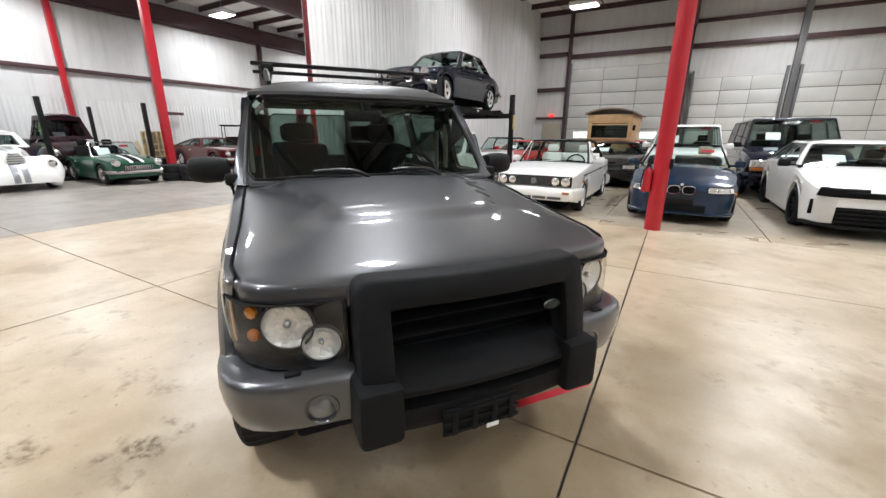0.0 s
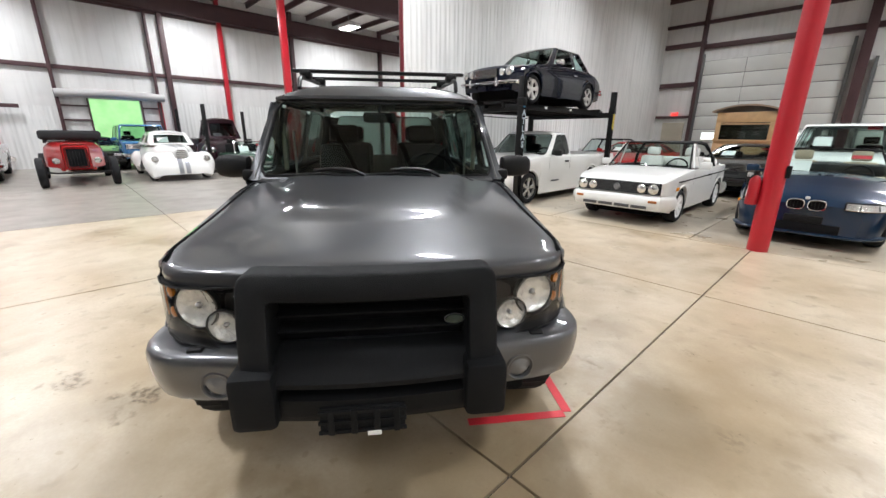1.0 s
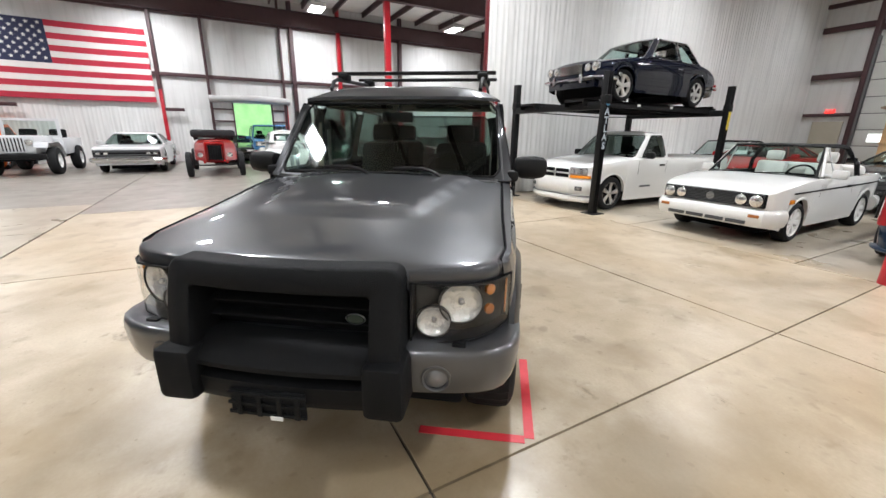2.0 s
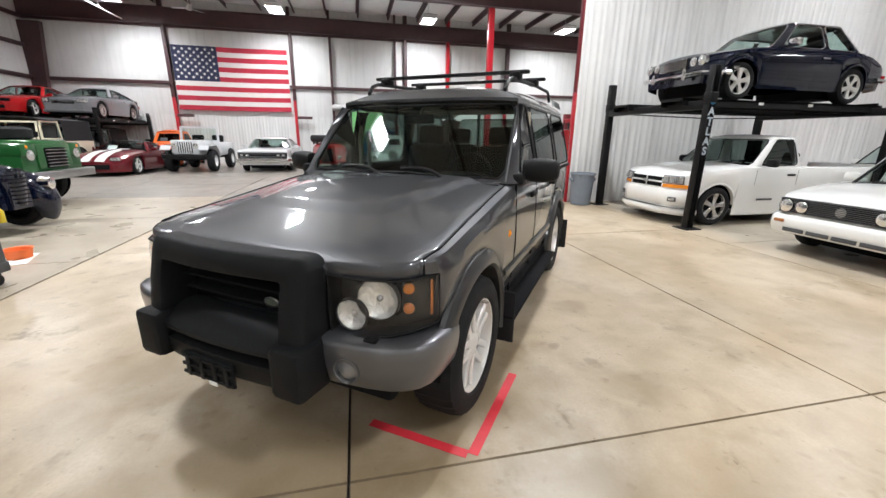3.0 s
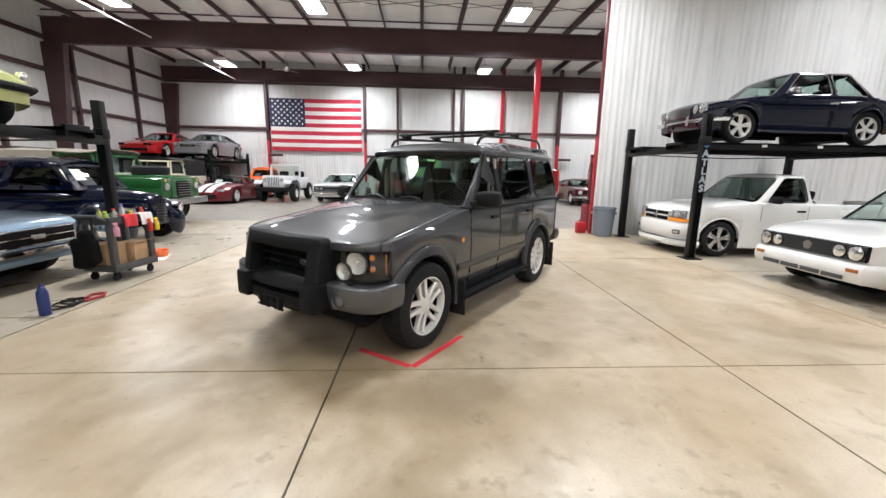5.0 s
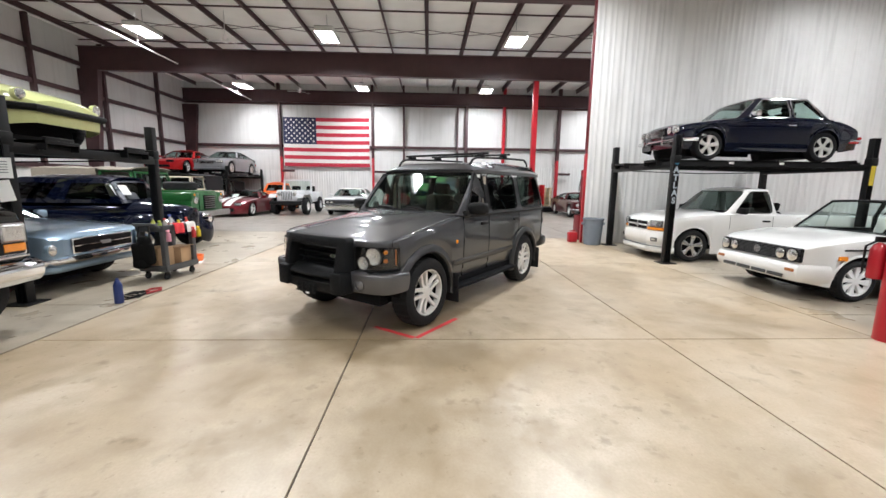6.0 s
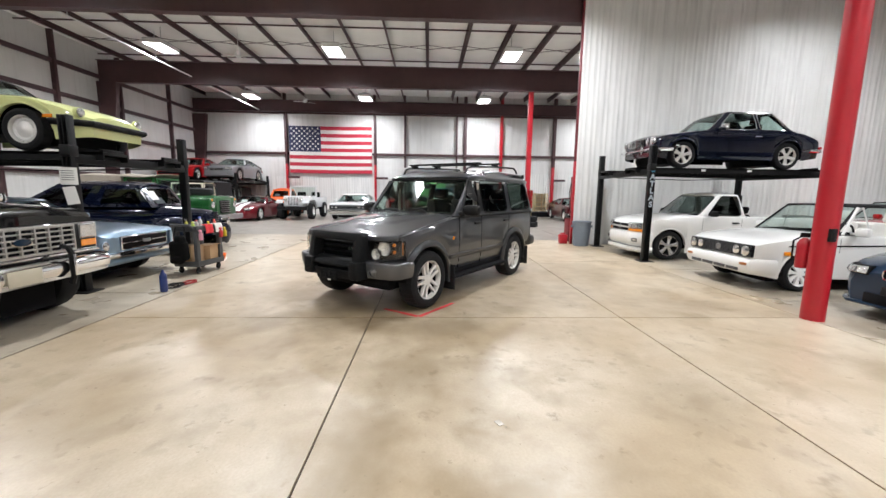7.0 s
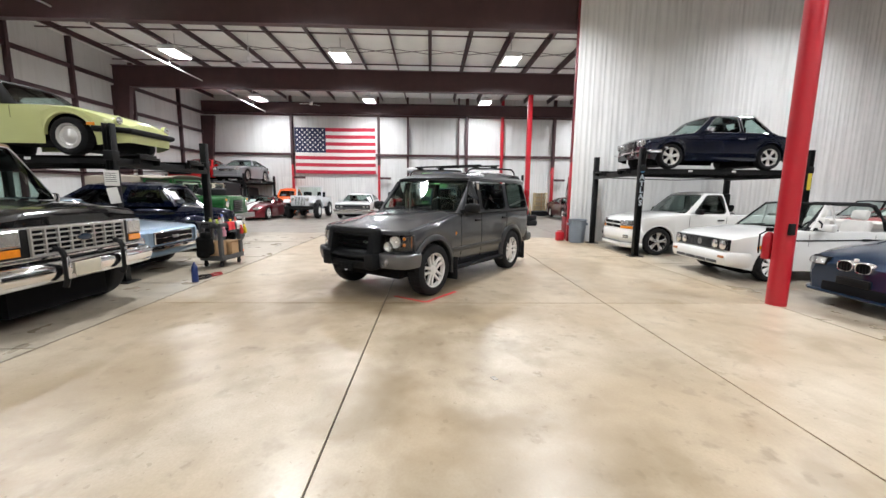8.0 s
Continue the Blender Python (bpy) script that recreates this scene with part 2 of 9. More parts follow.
M_ALLOY = mat("painted_alloy", (0.70, 0.69, 0.665), 0.30, 0.3, var=0.08, rvar=0.08)
M_WHITERIM = mat("white_rim_paint", (0.75, 0.75, 0.74), 0.3, var=0.05)
M_REFLECT = mat("lamp_reflector", (0.70, 0.70, 0.69), 0.12, 0.8, var=0.15, scale=14, bump=0.2, bscale=60)
M_AMBER = mat("amber_lens", (0.85, 0.28, 0.02), 0.15, var=0.15, scale=30, coat=1.0)
M_AMBERDEEP = mat("deep_amber_lens", (0.46, 0.15, 0.012), 0.25, var=0.4, scale=60, coat=1.0)
M_SIGNAL = mat("dull_orange_signal", (0.34, 0.10, 0.010), 0.3, var=0.45, scale=60, coat=1.0)
M_REDLENS = mat("red_lens", (0.45, 0.01, 0.015), 0.15, var=0.15, scale=30, coat=1.0)
M_GLASS = glass_mat("car_glass", (0.66, 0.78, 0.75))
M_GLASSFRONT = glass_mat("green_windscreen_glass", (0.44, 0.58, 0.53))
M_GLASSHERO = glass_mat("green_tinted_glass", (0.26, 0.31, 0.29))
M_GLASSDARK = glass_mat("tinted_glass", (0.28, 0.31, 0.30))
M_GLASSBLACK = glass_mat("dark_glass", (0.12, 0.13, 0.14))
M_LENS = glass_mat("clear_lens", (0.95, 0.95, 0.94))
M_PAPER = mat("white_paper", (0.80, 0.80, 0.78), 0.7, var=0.05)
M_REDPAPER = mat("red_label", (0.70, 0.03, 0.05), 0.6, var=0.1)
M_WOOD = mat("varnished_wood", (0.52, 0.33, 0.165), 0.45, var=0.3, scale=5, bump=0.1, bscale=40)
M_CARD = mat("brown_cardboard", (0.45, 0.29, 0.16), 0.8, var=0.12, scale=9, bump=0.1)
M_CANVAS_TAN = mat("tan_canvas", (0.25, 0.215, 0.175), 0.85, var=0.15, scale=7, bump=0.3, bscale=90)
M_CANVAS_BLACK = mat("black_canvas", (0.0095, 0.0095, 0.0105), 0.8, var=0.25, scale=7, bump=0.3, bscale=90)
M_GREYPL = mat("grey_moulded_plastic", (0.062, 0.064, 0.067), 0.55, var=0.15, scale=9, bump=0.15, bscale=150)
M_CHROMERIM = mat("polished_rim", (0.66, 0.66, 0.66), 0.2, 0.9, var=0.1, rvar=0.08)
M_STEEL = mat("bare_steel", (0.45, 0.45, 0.45), 0.35, 1.0, var=0.15, rvar=0.1)


# ---- shape helpers ----
def part(name, bm, material, parent=None, label="", angle=32.0, kind="", category="", group=""):
    """One mesh object from a bmesh, under a thing or a part."""
    me = bpy.data.meshes.new(name)
    bmesh.ops.recalc_face_normals(bm, faces=bm.faces)
    bm.to_mesh(me)
    bm.free()
    me.polygons.foreach_set("use_smooth", [True] * len(me.polygons))
    me.set_sharp_from_angle(angle=radians(angle))
    for mm in material if isinstance(material, (list, tuple)) else [material]:
        me.materials.append(mm)
    ob = new(name, me)
    if parent is not None:
        ob.parent = parent
    return tagged(ob, label, category, group, kind)


def thing(name, label, category, group=""):
    return tagged(new(name), label, category, group)


def box(bm, c, s, bev=0.0, m=None, seg=2):
    """A box of size s about c, its edges rounded by bev."""
    r = bmesh.ops.create_cube(bm, size=1.0, matrix=Matrix.Translation(c) @ Matrix.Diagonal((*s, 1)))
    vs = r["verts"]
    if bev > 0:
        es = list({e for v in vs for e in v.link_edges})
        g = bmesh.ops.bevel(bm, geom=es, offset=bev, segments=seg, affect="EDGES", profile=0.5)
        vs = list({v for f in g["faces"] for v in f.verts} | {v for v in vs if v.is_valid})
    if m is not None:
        bmesh.ops.transform(bm, matrix=m, verts=vs)
    return vs


def boxed(c, s, bev=0.0, m=None):
    bm = bmesh.new()
    box(bm, c, s, bev, m)
    return bm


def loft(bm, rings, closed=False, cap=False):
    """Faces between rows of points, one row after another."""
    rows = [[bm.verts.new(p) for p in ring] for ring in rings]
    n = len(rows[0])
    for a, b in zip(rows, rows[1:]):
        for k in range(n if closed else n - 1):
            q = (a[k], a[(k + 1) % n], b[(k + 1) % n], b[k])
            bm.faces.new(q)
    if cap:
        bm.faces.new(rows[0])
        bm.faces.new(rows[-1])
    return rows


def lathe(bm, prof, seg=32, m=None):
    """A profile of (radius, along) turned about the y axis."""
    rings = [[(r * math.cos(2 * math.pi * k / seg), a, r * math.sin(2 * math.pi * k / seg)) for k in range(seg)] for r, a in prof]
    rows = loft(bm, rings, closed=True)
    if m is not None:
        bmesh.ops.transform(bm, matrix=m, verts=[v for r in rows for v in r])
    return rows


def disc(bm, c, r, axis, depth=0.02, seg=20, dome=0.0):
    """A short round plug with its face along axis, domed where asked."""
    a = Vector(axis).normalized()
    q = Vector((0, 1, 0)).rotation_difference(a).to_matrix().to_4x4()
    prof = [(r, -depth), (r, 0.0), (r * 0.75, dome * 0.45), (r * 0.4, dome * 0.85), (0.0005, dome)]
    lathe(bm, prof, seg, Matrix.Translation(c) @ q)


def tube(bm, pts, r, seg=8, cap=True):
    """A round bar along points."""
    pts = [Vector(p) for p in pts]
    rings = []
    for k, p in enumerate(pts):
        d = (pts[min(k + 1, len(pts) - 1)] - pts[max(k - 1, 0)]).normalized()
        up = Vector((0, 0, 1)) if abs(d.z) < 0.9 else Vector((1, 0, 0))
        u = d.cross(up).normalized()
        w = u.cross(d)
        rings.append([p + r * (math.cos(2 * math.pi * j / seg) * u + math.sin(2 * math.pi * j / seg) * w) for j in range(seg)])
    loft(bm, rings, closed=True, cap=cap)


def curve_at(keys, x):
    """A smooth line through (x, value) keys, flat past its ends."""
    ks = sorted(keys)
    if x <= ks[0][0]:
        return ks[0][1]
    if x >= ks[-1][0]:
        return ks[-1][1]
    for (x0, v0), (x1, v1) in zip(ks, ks[1:]):
        if x0 <= x <= x1:
            u = (x - x0) / (x1 - x0)
            i = ks.index((x0, v0))
            d = (v1 - v0) / (x1 - x0)
            dp = (v0 - ks[i - 1][1]) / (x0 - ks[i - 1][0]) if i > 0 else d
            dn = (ks[i + 2][1] - v1) / (ks[i + 2][0] - x1) if i + 2 < len(ks) else d
            m0 = 0.0 if dp * d <= 0 else 2 * dp * d / (dp + d)
            m1 = 0.0 if dn * d <= 0 else 2 * dn * d / (dn + d)
            h = x1 - x0
            return (2 * u**3 - 3 * u * u + 1) * v0 + (u**3 - 2 * u * u + u) * h * m0 + (3 * u * u - 2 * u**3) * v1 + (u**3 - u * u) * h * m1
    return ks[-1][1]


def sheet(corners, bulge=0.0, margins=(0.04, 0.04, 0.04, 0.04), n=8):
    """A four-cornered panel (bottom a, b; top c, d) split into a frame and a pane.
    margins: left, right, bottom, top as parts of the side. Gives two bmeshes."""
    a, b, c, d = [Vector(p) for p in corners]
    nor = (b - a).cross(d - a).normalized()
    ml, mr, mb, mt = margins
    us = [0.0, ml] + [ml + (1 - ml - mr) * k / n for k in range(1, n)] + [1 - mr, 1.0]
    vs = [0.0, mb] + [mb + (1 - mb - mt) * k / n for k in range(1, n)] + [1 - mt, 1.0]

    def at(u, v, off=0.0):
        p = (a * (1 - u) + b * u) * (1 - v) + (d * (1 - u) + c * u) * v
        return p + nor * (bulge * (4 * u * (1 - u)) * (0.35 + 2.6 * v * (1 - v)) + off)

    fr, gl = bmesh.new(), bmesh.new()
    for bm, pick, off in ((fr, False, 0.0), (gl, True, -0.006)):
        vv = {}
        for i in range(len(us) - 1):
            for j in range(len(vs) - 1):
                inner = 0 < i < len(us) - 2 and 0 < j < len(vs) - 2
                if inner != pick:
                    continue
                q = []
                for di, dj in ((0, 0), (1, 0), (1, 1), (0, 1)):
                    key = (i + di, j + dj)
                    if key not in vv:
                        vv[key] = bm.verts.new(at(us[key[0]], vs[key[1]], off))
                    q.append(vv[key])
                bm.faces.new(q)
    g = bmesh.ops.extrude_face_region(fr, geom=list(fr.faces))
    bmesh.ops.translate(fr, vec=-nor * 0.025, verts=[v for v in g["geom"] if isinstance(v, bmesh.types.BMVert)])
    return fr, gl


# ---- wheels ----
WHEELS = {}


def wheel_meshes(r, w, rim, style, rim_mat):
    key = (r, w, rim, style, rim_mat.name)
    if key in WHEELS:
        return WHEELS[key]
    bm = bmesh.new()
    h = w / 2
    prof = [(rim * 0.98, -h * 0.8), (rim + 0.012, -h * 0.95), ((rim + r) / 2, -h * 1.02), (r - 0.03, -h * 0.93), (r - 0.008, -h * 0.78), (r, -h * 0.5),
            (r, h * 0.5), (r - 0.008, h * 0.78), (r - 0.03, h * 0.93), ((rim + r) / 2, h * 1.02), (rim + 0.012, h * 0.95), (rim * 0.98, h * 0.8)]
    seg = 72
    cut = [0, 0, 0, 0.004, 0.008, 0.008, 0.008, 0.008, 0.004, 0, 0, 0]
    rings = []
    for j, (q, y) in enumerate(prof):
        shift = 0.5 * abs(y) / h
        rings.append([((q - (cut[j] if k % 2 else 0)) * math.cos(2 * math.pi * (k + shift) / seg), y, (q - (cut[j] if k % 2 else 0)) * math.sin(2 * math.pi * (k + shift) / seg)) for k in range(seg)])
    loft(bm, rings, closed=True)
    tyre = part("tyre", bm, M_RUBBER)
    bm = bmesh.new()
    lathe(bm, [(rim * 0.93, h * 0.2), (rim * 0.985, h * 0.72), (rim * 1.0, h * 0.86), (rim * 0.97, h * 0.85), (rim * 0.925, h * 0.62), (rim * 0.90, h * 0.35)], 40)
    spoke_of = {"five": [(-0.150, 0.165, 0.135), (0.150, 0.165, 0.135)], "single": [(0.0, 0.40, 0.26)], "lobed": [(0.0, 0.24, 0.44)], "cover": [(0.0, 0.17, 0.40)], "many": [(0.0, 0.13, 0.10)]}
    sb = None
    if style in spoke_of:
        sb = bmesh.new()
        for off, w0, w1 in spoke_of[style]:
            rings = []
            for k in range(7):
                u = k / 6
                q = rim * (0.24 + 0.70 * u)
                a = off * (0.55 + 0.45 * u)
                yf = h * (0.70 - 0.05 * math.sin(math.pi * min(1, u * 1.1)) + 0.02 * u)
                ww = rim * (w0 + (w1 - w0) * u) * 0.5 * (1 + 0.25 * (2 * u - 1) ** 4)
                if style == "five":
                    c, tx = Vector((off * rim * (0.85 + 0.35 * u), 0, q * (1 - 0.05 * u))), Vector((1, 0, 0))
                else:
                    c, tx = Vector((q * math.sin(a), 0, q * math.cos(a))), Vector((math.cos(a), 0, -math.sin(a)))
                rings.append([c + tx * (ww * m_) + Vector((0, yf + o_, 0)) for m_, o_ in ((-1, -0.035), (-1, -0.006), (-0.78, 0.0), (0.78, 0.0), (1, -0.006), (1, -0.035))])
            loft(sb, rings, closed=True, cap=True)
    else:
        lathe(bm, [(rim * 0.88, h * 0.45), (rim * 0.75, h * 0.6), (rim * 0.6, h * 0.5), (rim * 0.35, h * 0.62), (rim * 0.2, h * 0.75), (0.001, h * 0.8)], 30)
        for k in range(8):
            mm = Matrix.Rotation(2 * math.pi * k / 8, 4, "Y") @ Matrix.Translation((0, h * 0.54, rim * 0.66))
            box(bm, (0, 0, 0), (rim * 0.14, 0.02, rim * 0.12), 0.008, mm, 1)
    lathe(bm, [(rim * 0.3, h * 0.3), (rim * 0.28, h * 0.66), (rim * 0.14, h * 0.72), (0.001, h * 0.73)], 20)
    for k in range(5):
        a = 2 * math.pi * (k + 0.5) / 5
        disc(bm, (rim * 0.2 * math.sin(a), h * 0.7, rim * 0.2 * math.cos(a)), 0.011, (0, 1, 0), 0.01, 6)
    face = part("wheel", bm, rim_mat)
    bm = bmesh.new()
    lathe(bm, [(rim * 0.96, -h * 0.8), (rim * 0.92, -h * 0.2), (rim * 0.905, h * 0.36)], 32)
    lathe(bm, [(rim * 0.92, -h * 0.5), (rim * 0.9, -h * 0.3), (0.001, -h * 0.3)], 24)
    lathe(bm, [(rim * 0.68, -h * 0.1), (rim * 0.68, h * 0.05), (rim * 0.3, h * 0.08)], 24)
    inner = part("brake_disc", bm, M_DARK)
    made = [face, tyre, inner]
    if sb is not None:
        made.append(part("spoke", sb, rim_mat))
    meshes = tuple(o.data for o in made) + ({"many": 10, "cover": 8}.get(style, 5),)
    for o in made:
        bpy.data.objects.remove(o)
    WHEELS[key] = meshes
    return meshes


def add_wheels(car, axles, track, r, w, rim, style, rim_mat, z=None):
    meshes = wheel_meshes(r, w, rim, style, rim_mat)
    for x in axles:
        for side in (1, -1):
            o = new("wheel", meshes[0])
            o.parent = car
            o.matrix_local = pose(x, side * track, r if z is None else z, 0, 0, 0 if side > 0 else 180)
            for nm, me in (("tyre", meshes[1]), ("brake_disc", meshes[2])):
                c = new(nm, me)
                c.parent = o
            for k in range(meshes[4] if len(meshes) == 5 else 0):
                c = new("spoke", meshes[3])
                c.parent = o
                c.matrix_local = Matrix.Rotation(2 * math.pi * k / meshes[4] + 0.2 * x, 4, "Y")


# ---- the hall ----
X0, X1, Y0, Y1, ROOF = -21.2, 14.0, -11.2, 23.9, 7.55
FRAMES_X = (-21.0, -13.9, -6.55, 0.62, 7.8)


def structure(name, bm, material, label, parent=None, angle=32.0):
    return part(name, bm, material, parent, label, angle, kind="structure")


def ribbed(length, height, pitch=0.305, depth=0.024):
    """Ribbed metal sheet in the x-z plane, ribs towards -y."""
    bm = bmesh.new()
    xs = []
    n = int(length / pitch)
    for k in range(n + 1):
        x = k * pitch
        xs += [(x, 0.0), (x + 0.03, -depth), (x + 0.075, -depth), (x + 0.105, 0.0), (x + 0.17, 0.0), (x + 0.18, -0.006), (x + 0.21, -0.006), (x + 0.22, 0.0)]
    xs = [(min(x, length), d) for x, d in xs]
    loft(bm, [[(x, d, 0) for x, d in xs], [(x, d, height) for x, d in xs]])
    return bm


def wall_slab(name, a, b, z0, z1, thick, material, label):
    """A straight wall from a to b in plan, its thickness outwards (to the right of a to b)."""
    a, b = Vector((*a, 0)), Vector((*b, 0))
    d = (b - a).normalized()
    n = Vector((d.y, -d.x, 0))
    c = (a + b) / 2 + n * thick / 2
    bm = bmesh.new()
    box(bm, (0, 0, (z0 + z1) / 2), ((b - a).length, thick, z1 - z0), 0, Matrix.Translation(c) @ Matrix.Rotation(math.atan2(d.y, d.x), 4, "Z"))
    return structure(name, bm, material, label)


# walls: far west wall with a dock opening, south, north, east
OPEN_Y0, OPEN_Y1, OPEN_Z = 3.0, 4.7, 2.75
bm = bmesh.new()
for y0, y1, z0, z1 in ((Y0, OPEN_Y0, 0, ROOF), (OPEN_Y1, Y1, 0, ROOF), (OPEN_Y0, OPEN_Y1, OPEN_Z, ROOF)):
    box(bm, (X0 - 0.1, (y0 + y1) / 2, (z0 + z1) / 2), (0.2, y1 - y0, z1 - z0))
structure("wall_west", bm, M_WHITE, "white insulated steel hall wall with a dock opening")
wall_slab("wall_south", (X0 - 0.2, Y0), (X1 + 0.2, Y0), 0, ROOF, 0.2, M_WHITE, "white insulated steel hall wall")
wall_slab("wall_north", (X1 + 0.2, Y1), (X0 - 0.2, Y1), 0, ROOF, 0.2, M_WHITE, "white insulated steel hall wall with overhead doors")
# unseen east wall, added to close the hall for light and reflections
wall_slab("wall_east", (X1, Y0), (X1, Y1), 0, ROOF, 0.2, M_WHITE, "white insulated steel hall wall")

# ceiling with its purlins
bm = bmesh.new()
box(bm, ((X0 + X1) / 2, (Y0 + Y1) / 2, ROOF + 0.1), (X1 - X0 + 0.4, Y1 - Y0 + 0.4, 0.2))
structure("ceiling", bm, M_ROOF, "pale faced roof insulation between dark purlins")
for k in range(23):
    y = Y0 + 0.75 + 1.55 * k
    bm = bmesh.new()
    box(bm, ((X0 + X1) / 2, y, ROOF - 0.11), (X1 - X0, 0.012, 0.22))
    box(bm, ((X0 + X1) / 2, y + 0.035, ROOF - 0.215), (X1 - X0, 0.07, 0.012))
    box(bm, ((X0 + X1) / 2, y - 0.035, ROOF - 0.012), (X1 - X0, 0.07, 0.012))
    structure("purlin", bm, M_MAROON, "dark maroon steel purlin under the roof")
for k in range(8):
    bm = bmesh.new()
    box(bm, (X0 + 3.55 + 3.6 * k, (Y0 + Y1) / 2, ROOF - 0.13), (0.045, Y1 - Y0, 0.045))
    for j in range(22):
        y = Y0 + 0.75 + 1.55 * j
        for d_ in (-1, 1):
            tube(bm, [(X0 + 5.3 + 3.6 * k, y, ROOF - 0.11 - 0.09 * d_), (X0 + 5.3 + 3.6 * k, y + 1.55, ROOF - 0.11 + 0.09 * d_)], 0.012, 4)
    structure("purlin_bracing", bm, M_MAROON, "thin steel bracing across the purlins")


def i_bar(length, depth, flange, web=0.012, t=0.016):
    """An I beam along x from 0, its top at z = 0."""
    bm = bmesh.new()
    box(bm, (length / 2, 0, -depth / 2), (length, web, depth - 2 * t))
    box(bm, (length / 2, 0, -t / 2), (length, flange, t))
    box(bm, (length / 2, 0, -depth + t / 2), (length, flange, t))
    return bm


def beam(x, y0, y1, z_top, depth, flange=0.24):
    bm = i_bar(y1 - y0, depth, flange)
    bmesh.ops.transform(bm, matrix=pose(x, y0, z_top, 0, 0, 90), verts=bm.verts)
    return structure("rafter_beam", bm, M_MAROON, "deep maroon steel rafter beam across the hall")


for x in FRAMES_X:
    beam(x if x > -20.9 else -20.95, Y0 + 0.05, Y1 - 0.05, ROOF - 0.44, 0.95 if x > -20.9 else 0.7)
    # tapered side column on the south wall
    bm = bmesh.new()
    w0, w1 = 0.25, 0.85
    loft(bm, [[(x - 0.12, Y0, 0), (x + 0.12, Y0, 0), (x + 0.12, Y0 + w0, 0), (x - 0.12, Y0 + w0, 0)],
              [(x - 0.12, Y0, 6.2), (x + 0.12, Y0, 6.2), (x + 0.12, Y0 + w1, 6.2), (x - 0.12, Y0 + w1, 6.2)]], closed=True, cap=True)
    structure("side_column", bm, M_MAROON, "tapered maroon steel frame column on the wall")

# girts on the walls
for z in (2.1, 3.87, 5.2, 6.4):
    for nm, c, s in (("south", ((X0 + X1) / 2, Y0 + 0.06, z), (X1 - X0, 0.12, 0.16)),):
        structure("wall_girt", boxed(c, s, 0.004), M_MAROON, "maroon steel girt along the wall")
for z in (3.87, 6.4):
    structure("wall_girt", boxed((X0 + 0.06, (Y0 + Y1) / 2, z), (0.12, Y1 - Y0, 0.15), 0.004), M_MAROON, "maroon steel girt along the wall")
for x in (-18.6, -15.0, -11.7, -9.2, -4.0, -1.6, 3.0, 5.4):
    structure("wall_post", boxed((x, Y0 + 0.09, ROOF / 2), (0.12, 0.18, ROOF), 0.004), M_MAROON, "slim maroon wall post")
# wall posts on the west wall, with bright red feet
for y, w, foot in ((-5.54, 0.16, 1), (0.12, 0.15, 1), (2.05, 0.12, 0), (5.4, 0.10, 0), (5.95, 0.2, 0), (11.8, 0.2, 1), (17.5, 0.2, 0)):
    z0 = 3.2 if foot else 0.0
    bm = boxed((X0 + 0.1, y, (z0 + ROOF) / 2), (0.2, w, ROOF - z0), 0.004)
    structure("wall_post", bm, M_MAROON, "maroon steel wall post")
    if foot:
        structure("wall_post", boxed((X0 + 0.1, y, z0 / 2), (0.19, w * 0.9, z0), 0.004), M_RED, "bright red lower length of a wall post")
        structure("wall_bracket", boxed((X0 + 0.25, y + 0.45, 2.35), (0.1, 0.75, 0.14), 0.01), M_MAROON, "dark steel bracket on the wall")
structure("wall_post", boxed((X0 + 0.14, 8.3, ROOF / 2), (0.22, 0.18, ROOF), 0.006), M_RED, "bright red steel wall column")
# ribbed liner on the lower walls
bm = ribbed(Y1 - OPEN_Y1 - 1.2, 2.75, 0.305, 0.008)
bmesh.ops.transform(bm, matrix=pose(X0 + 0.03, OPEN_Y1 + 1.2, 0, 0, 0, 90), verts=bm.verts)
structure("wall_liner", bm, M_LINER, "white ribbed metal liner on the lower wall")
bm = ribbed(2.0 - Y0, 2.4, 0.305, 0.008)
bmesh.ops.transform(bm, matrix=pose(X0 + 0.03, Y0, 0, 0, 0, 90), verts=bm.verts)
structure("wall_liner", bm, M_LINER, "white ribbed metal liner on the lower wall")

# dock opening: recess frame, rails, rolled cover
for z in (1.9, 2.45):
    structure("dock_rail", boxed((X0 + 0.05, 2.52, z), (0.1, 0.95, 0.06)), M_MAROON, "maroon steel rail beside the dock opening")
    structure("dock_rail", boxed((X0 + 0.05, 5.08, z), (0.1, 0.7, 0.06)), M_MAROON, "maroon steel rail beside the dock opening")
for y in (OPEN_Y0 - 0.04, OPEN_Y1 + 0.04):
    structure("dock_jamb", boxed((X0 + 0.05, y, OPEN_Z / 2), (0.14, 0.06, OPEN_Z)), M_MAROON, "maroon steel jamb of the dock opening")
structure("dock_jamb", boxed((X0 + 0.05, 5.42, 1.35), (0.12, 0.16, 2.7)), M_RED, "bright red post beside the dock opening")
bm = bmesh.new()
tube(bm, [(X0 + 0.2, 2.0, 2.9), (X0 + 0.2, 3.8, 2.97), (X0 + 0.2, 5.6, 2.9)], 0.16, 14)
structure("dock_cover", bm, mat("grey_white_dock_vinyl", (0.46, 0.45, 0.44), 0.6, var=0.15, scale=3, bump=0.3, bscale=5), "rolled white dock cover above the opening")

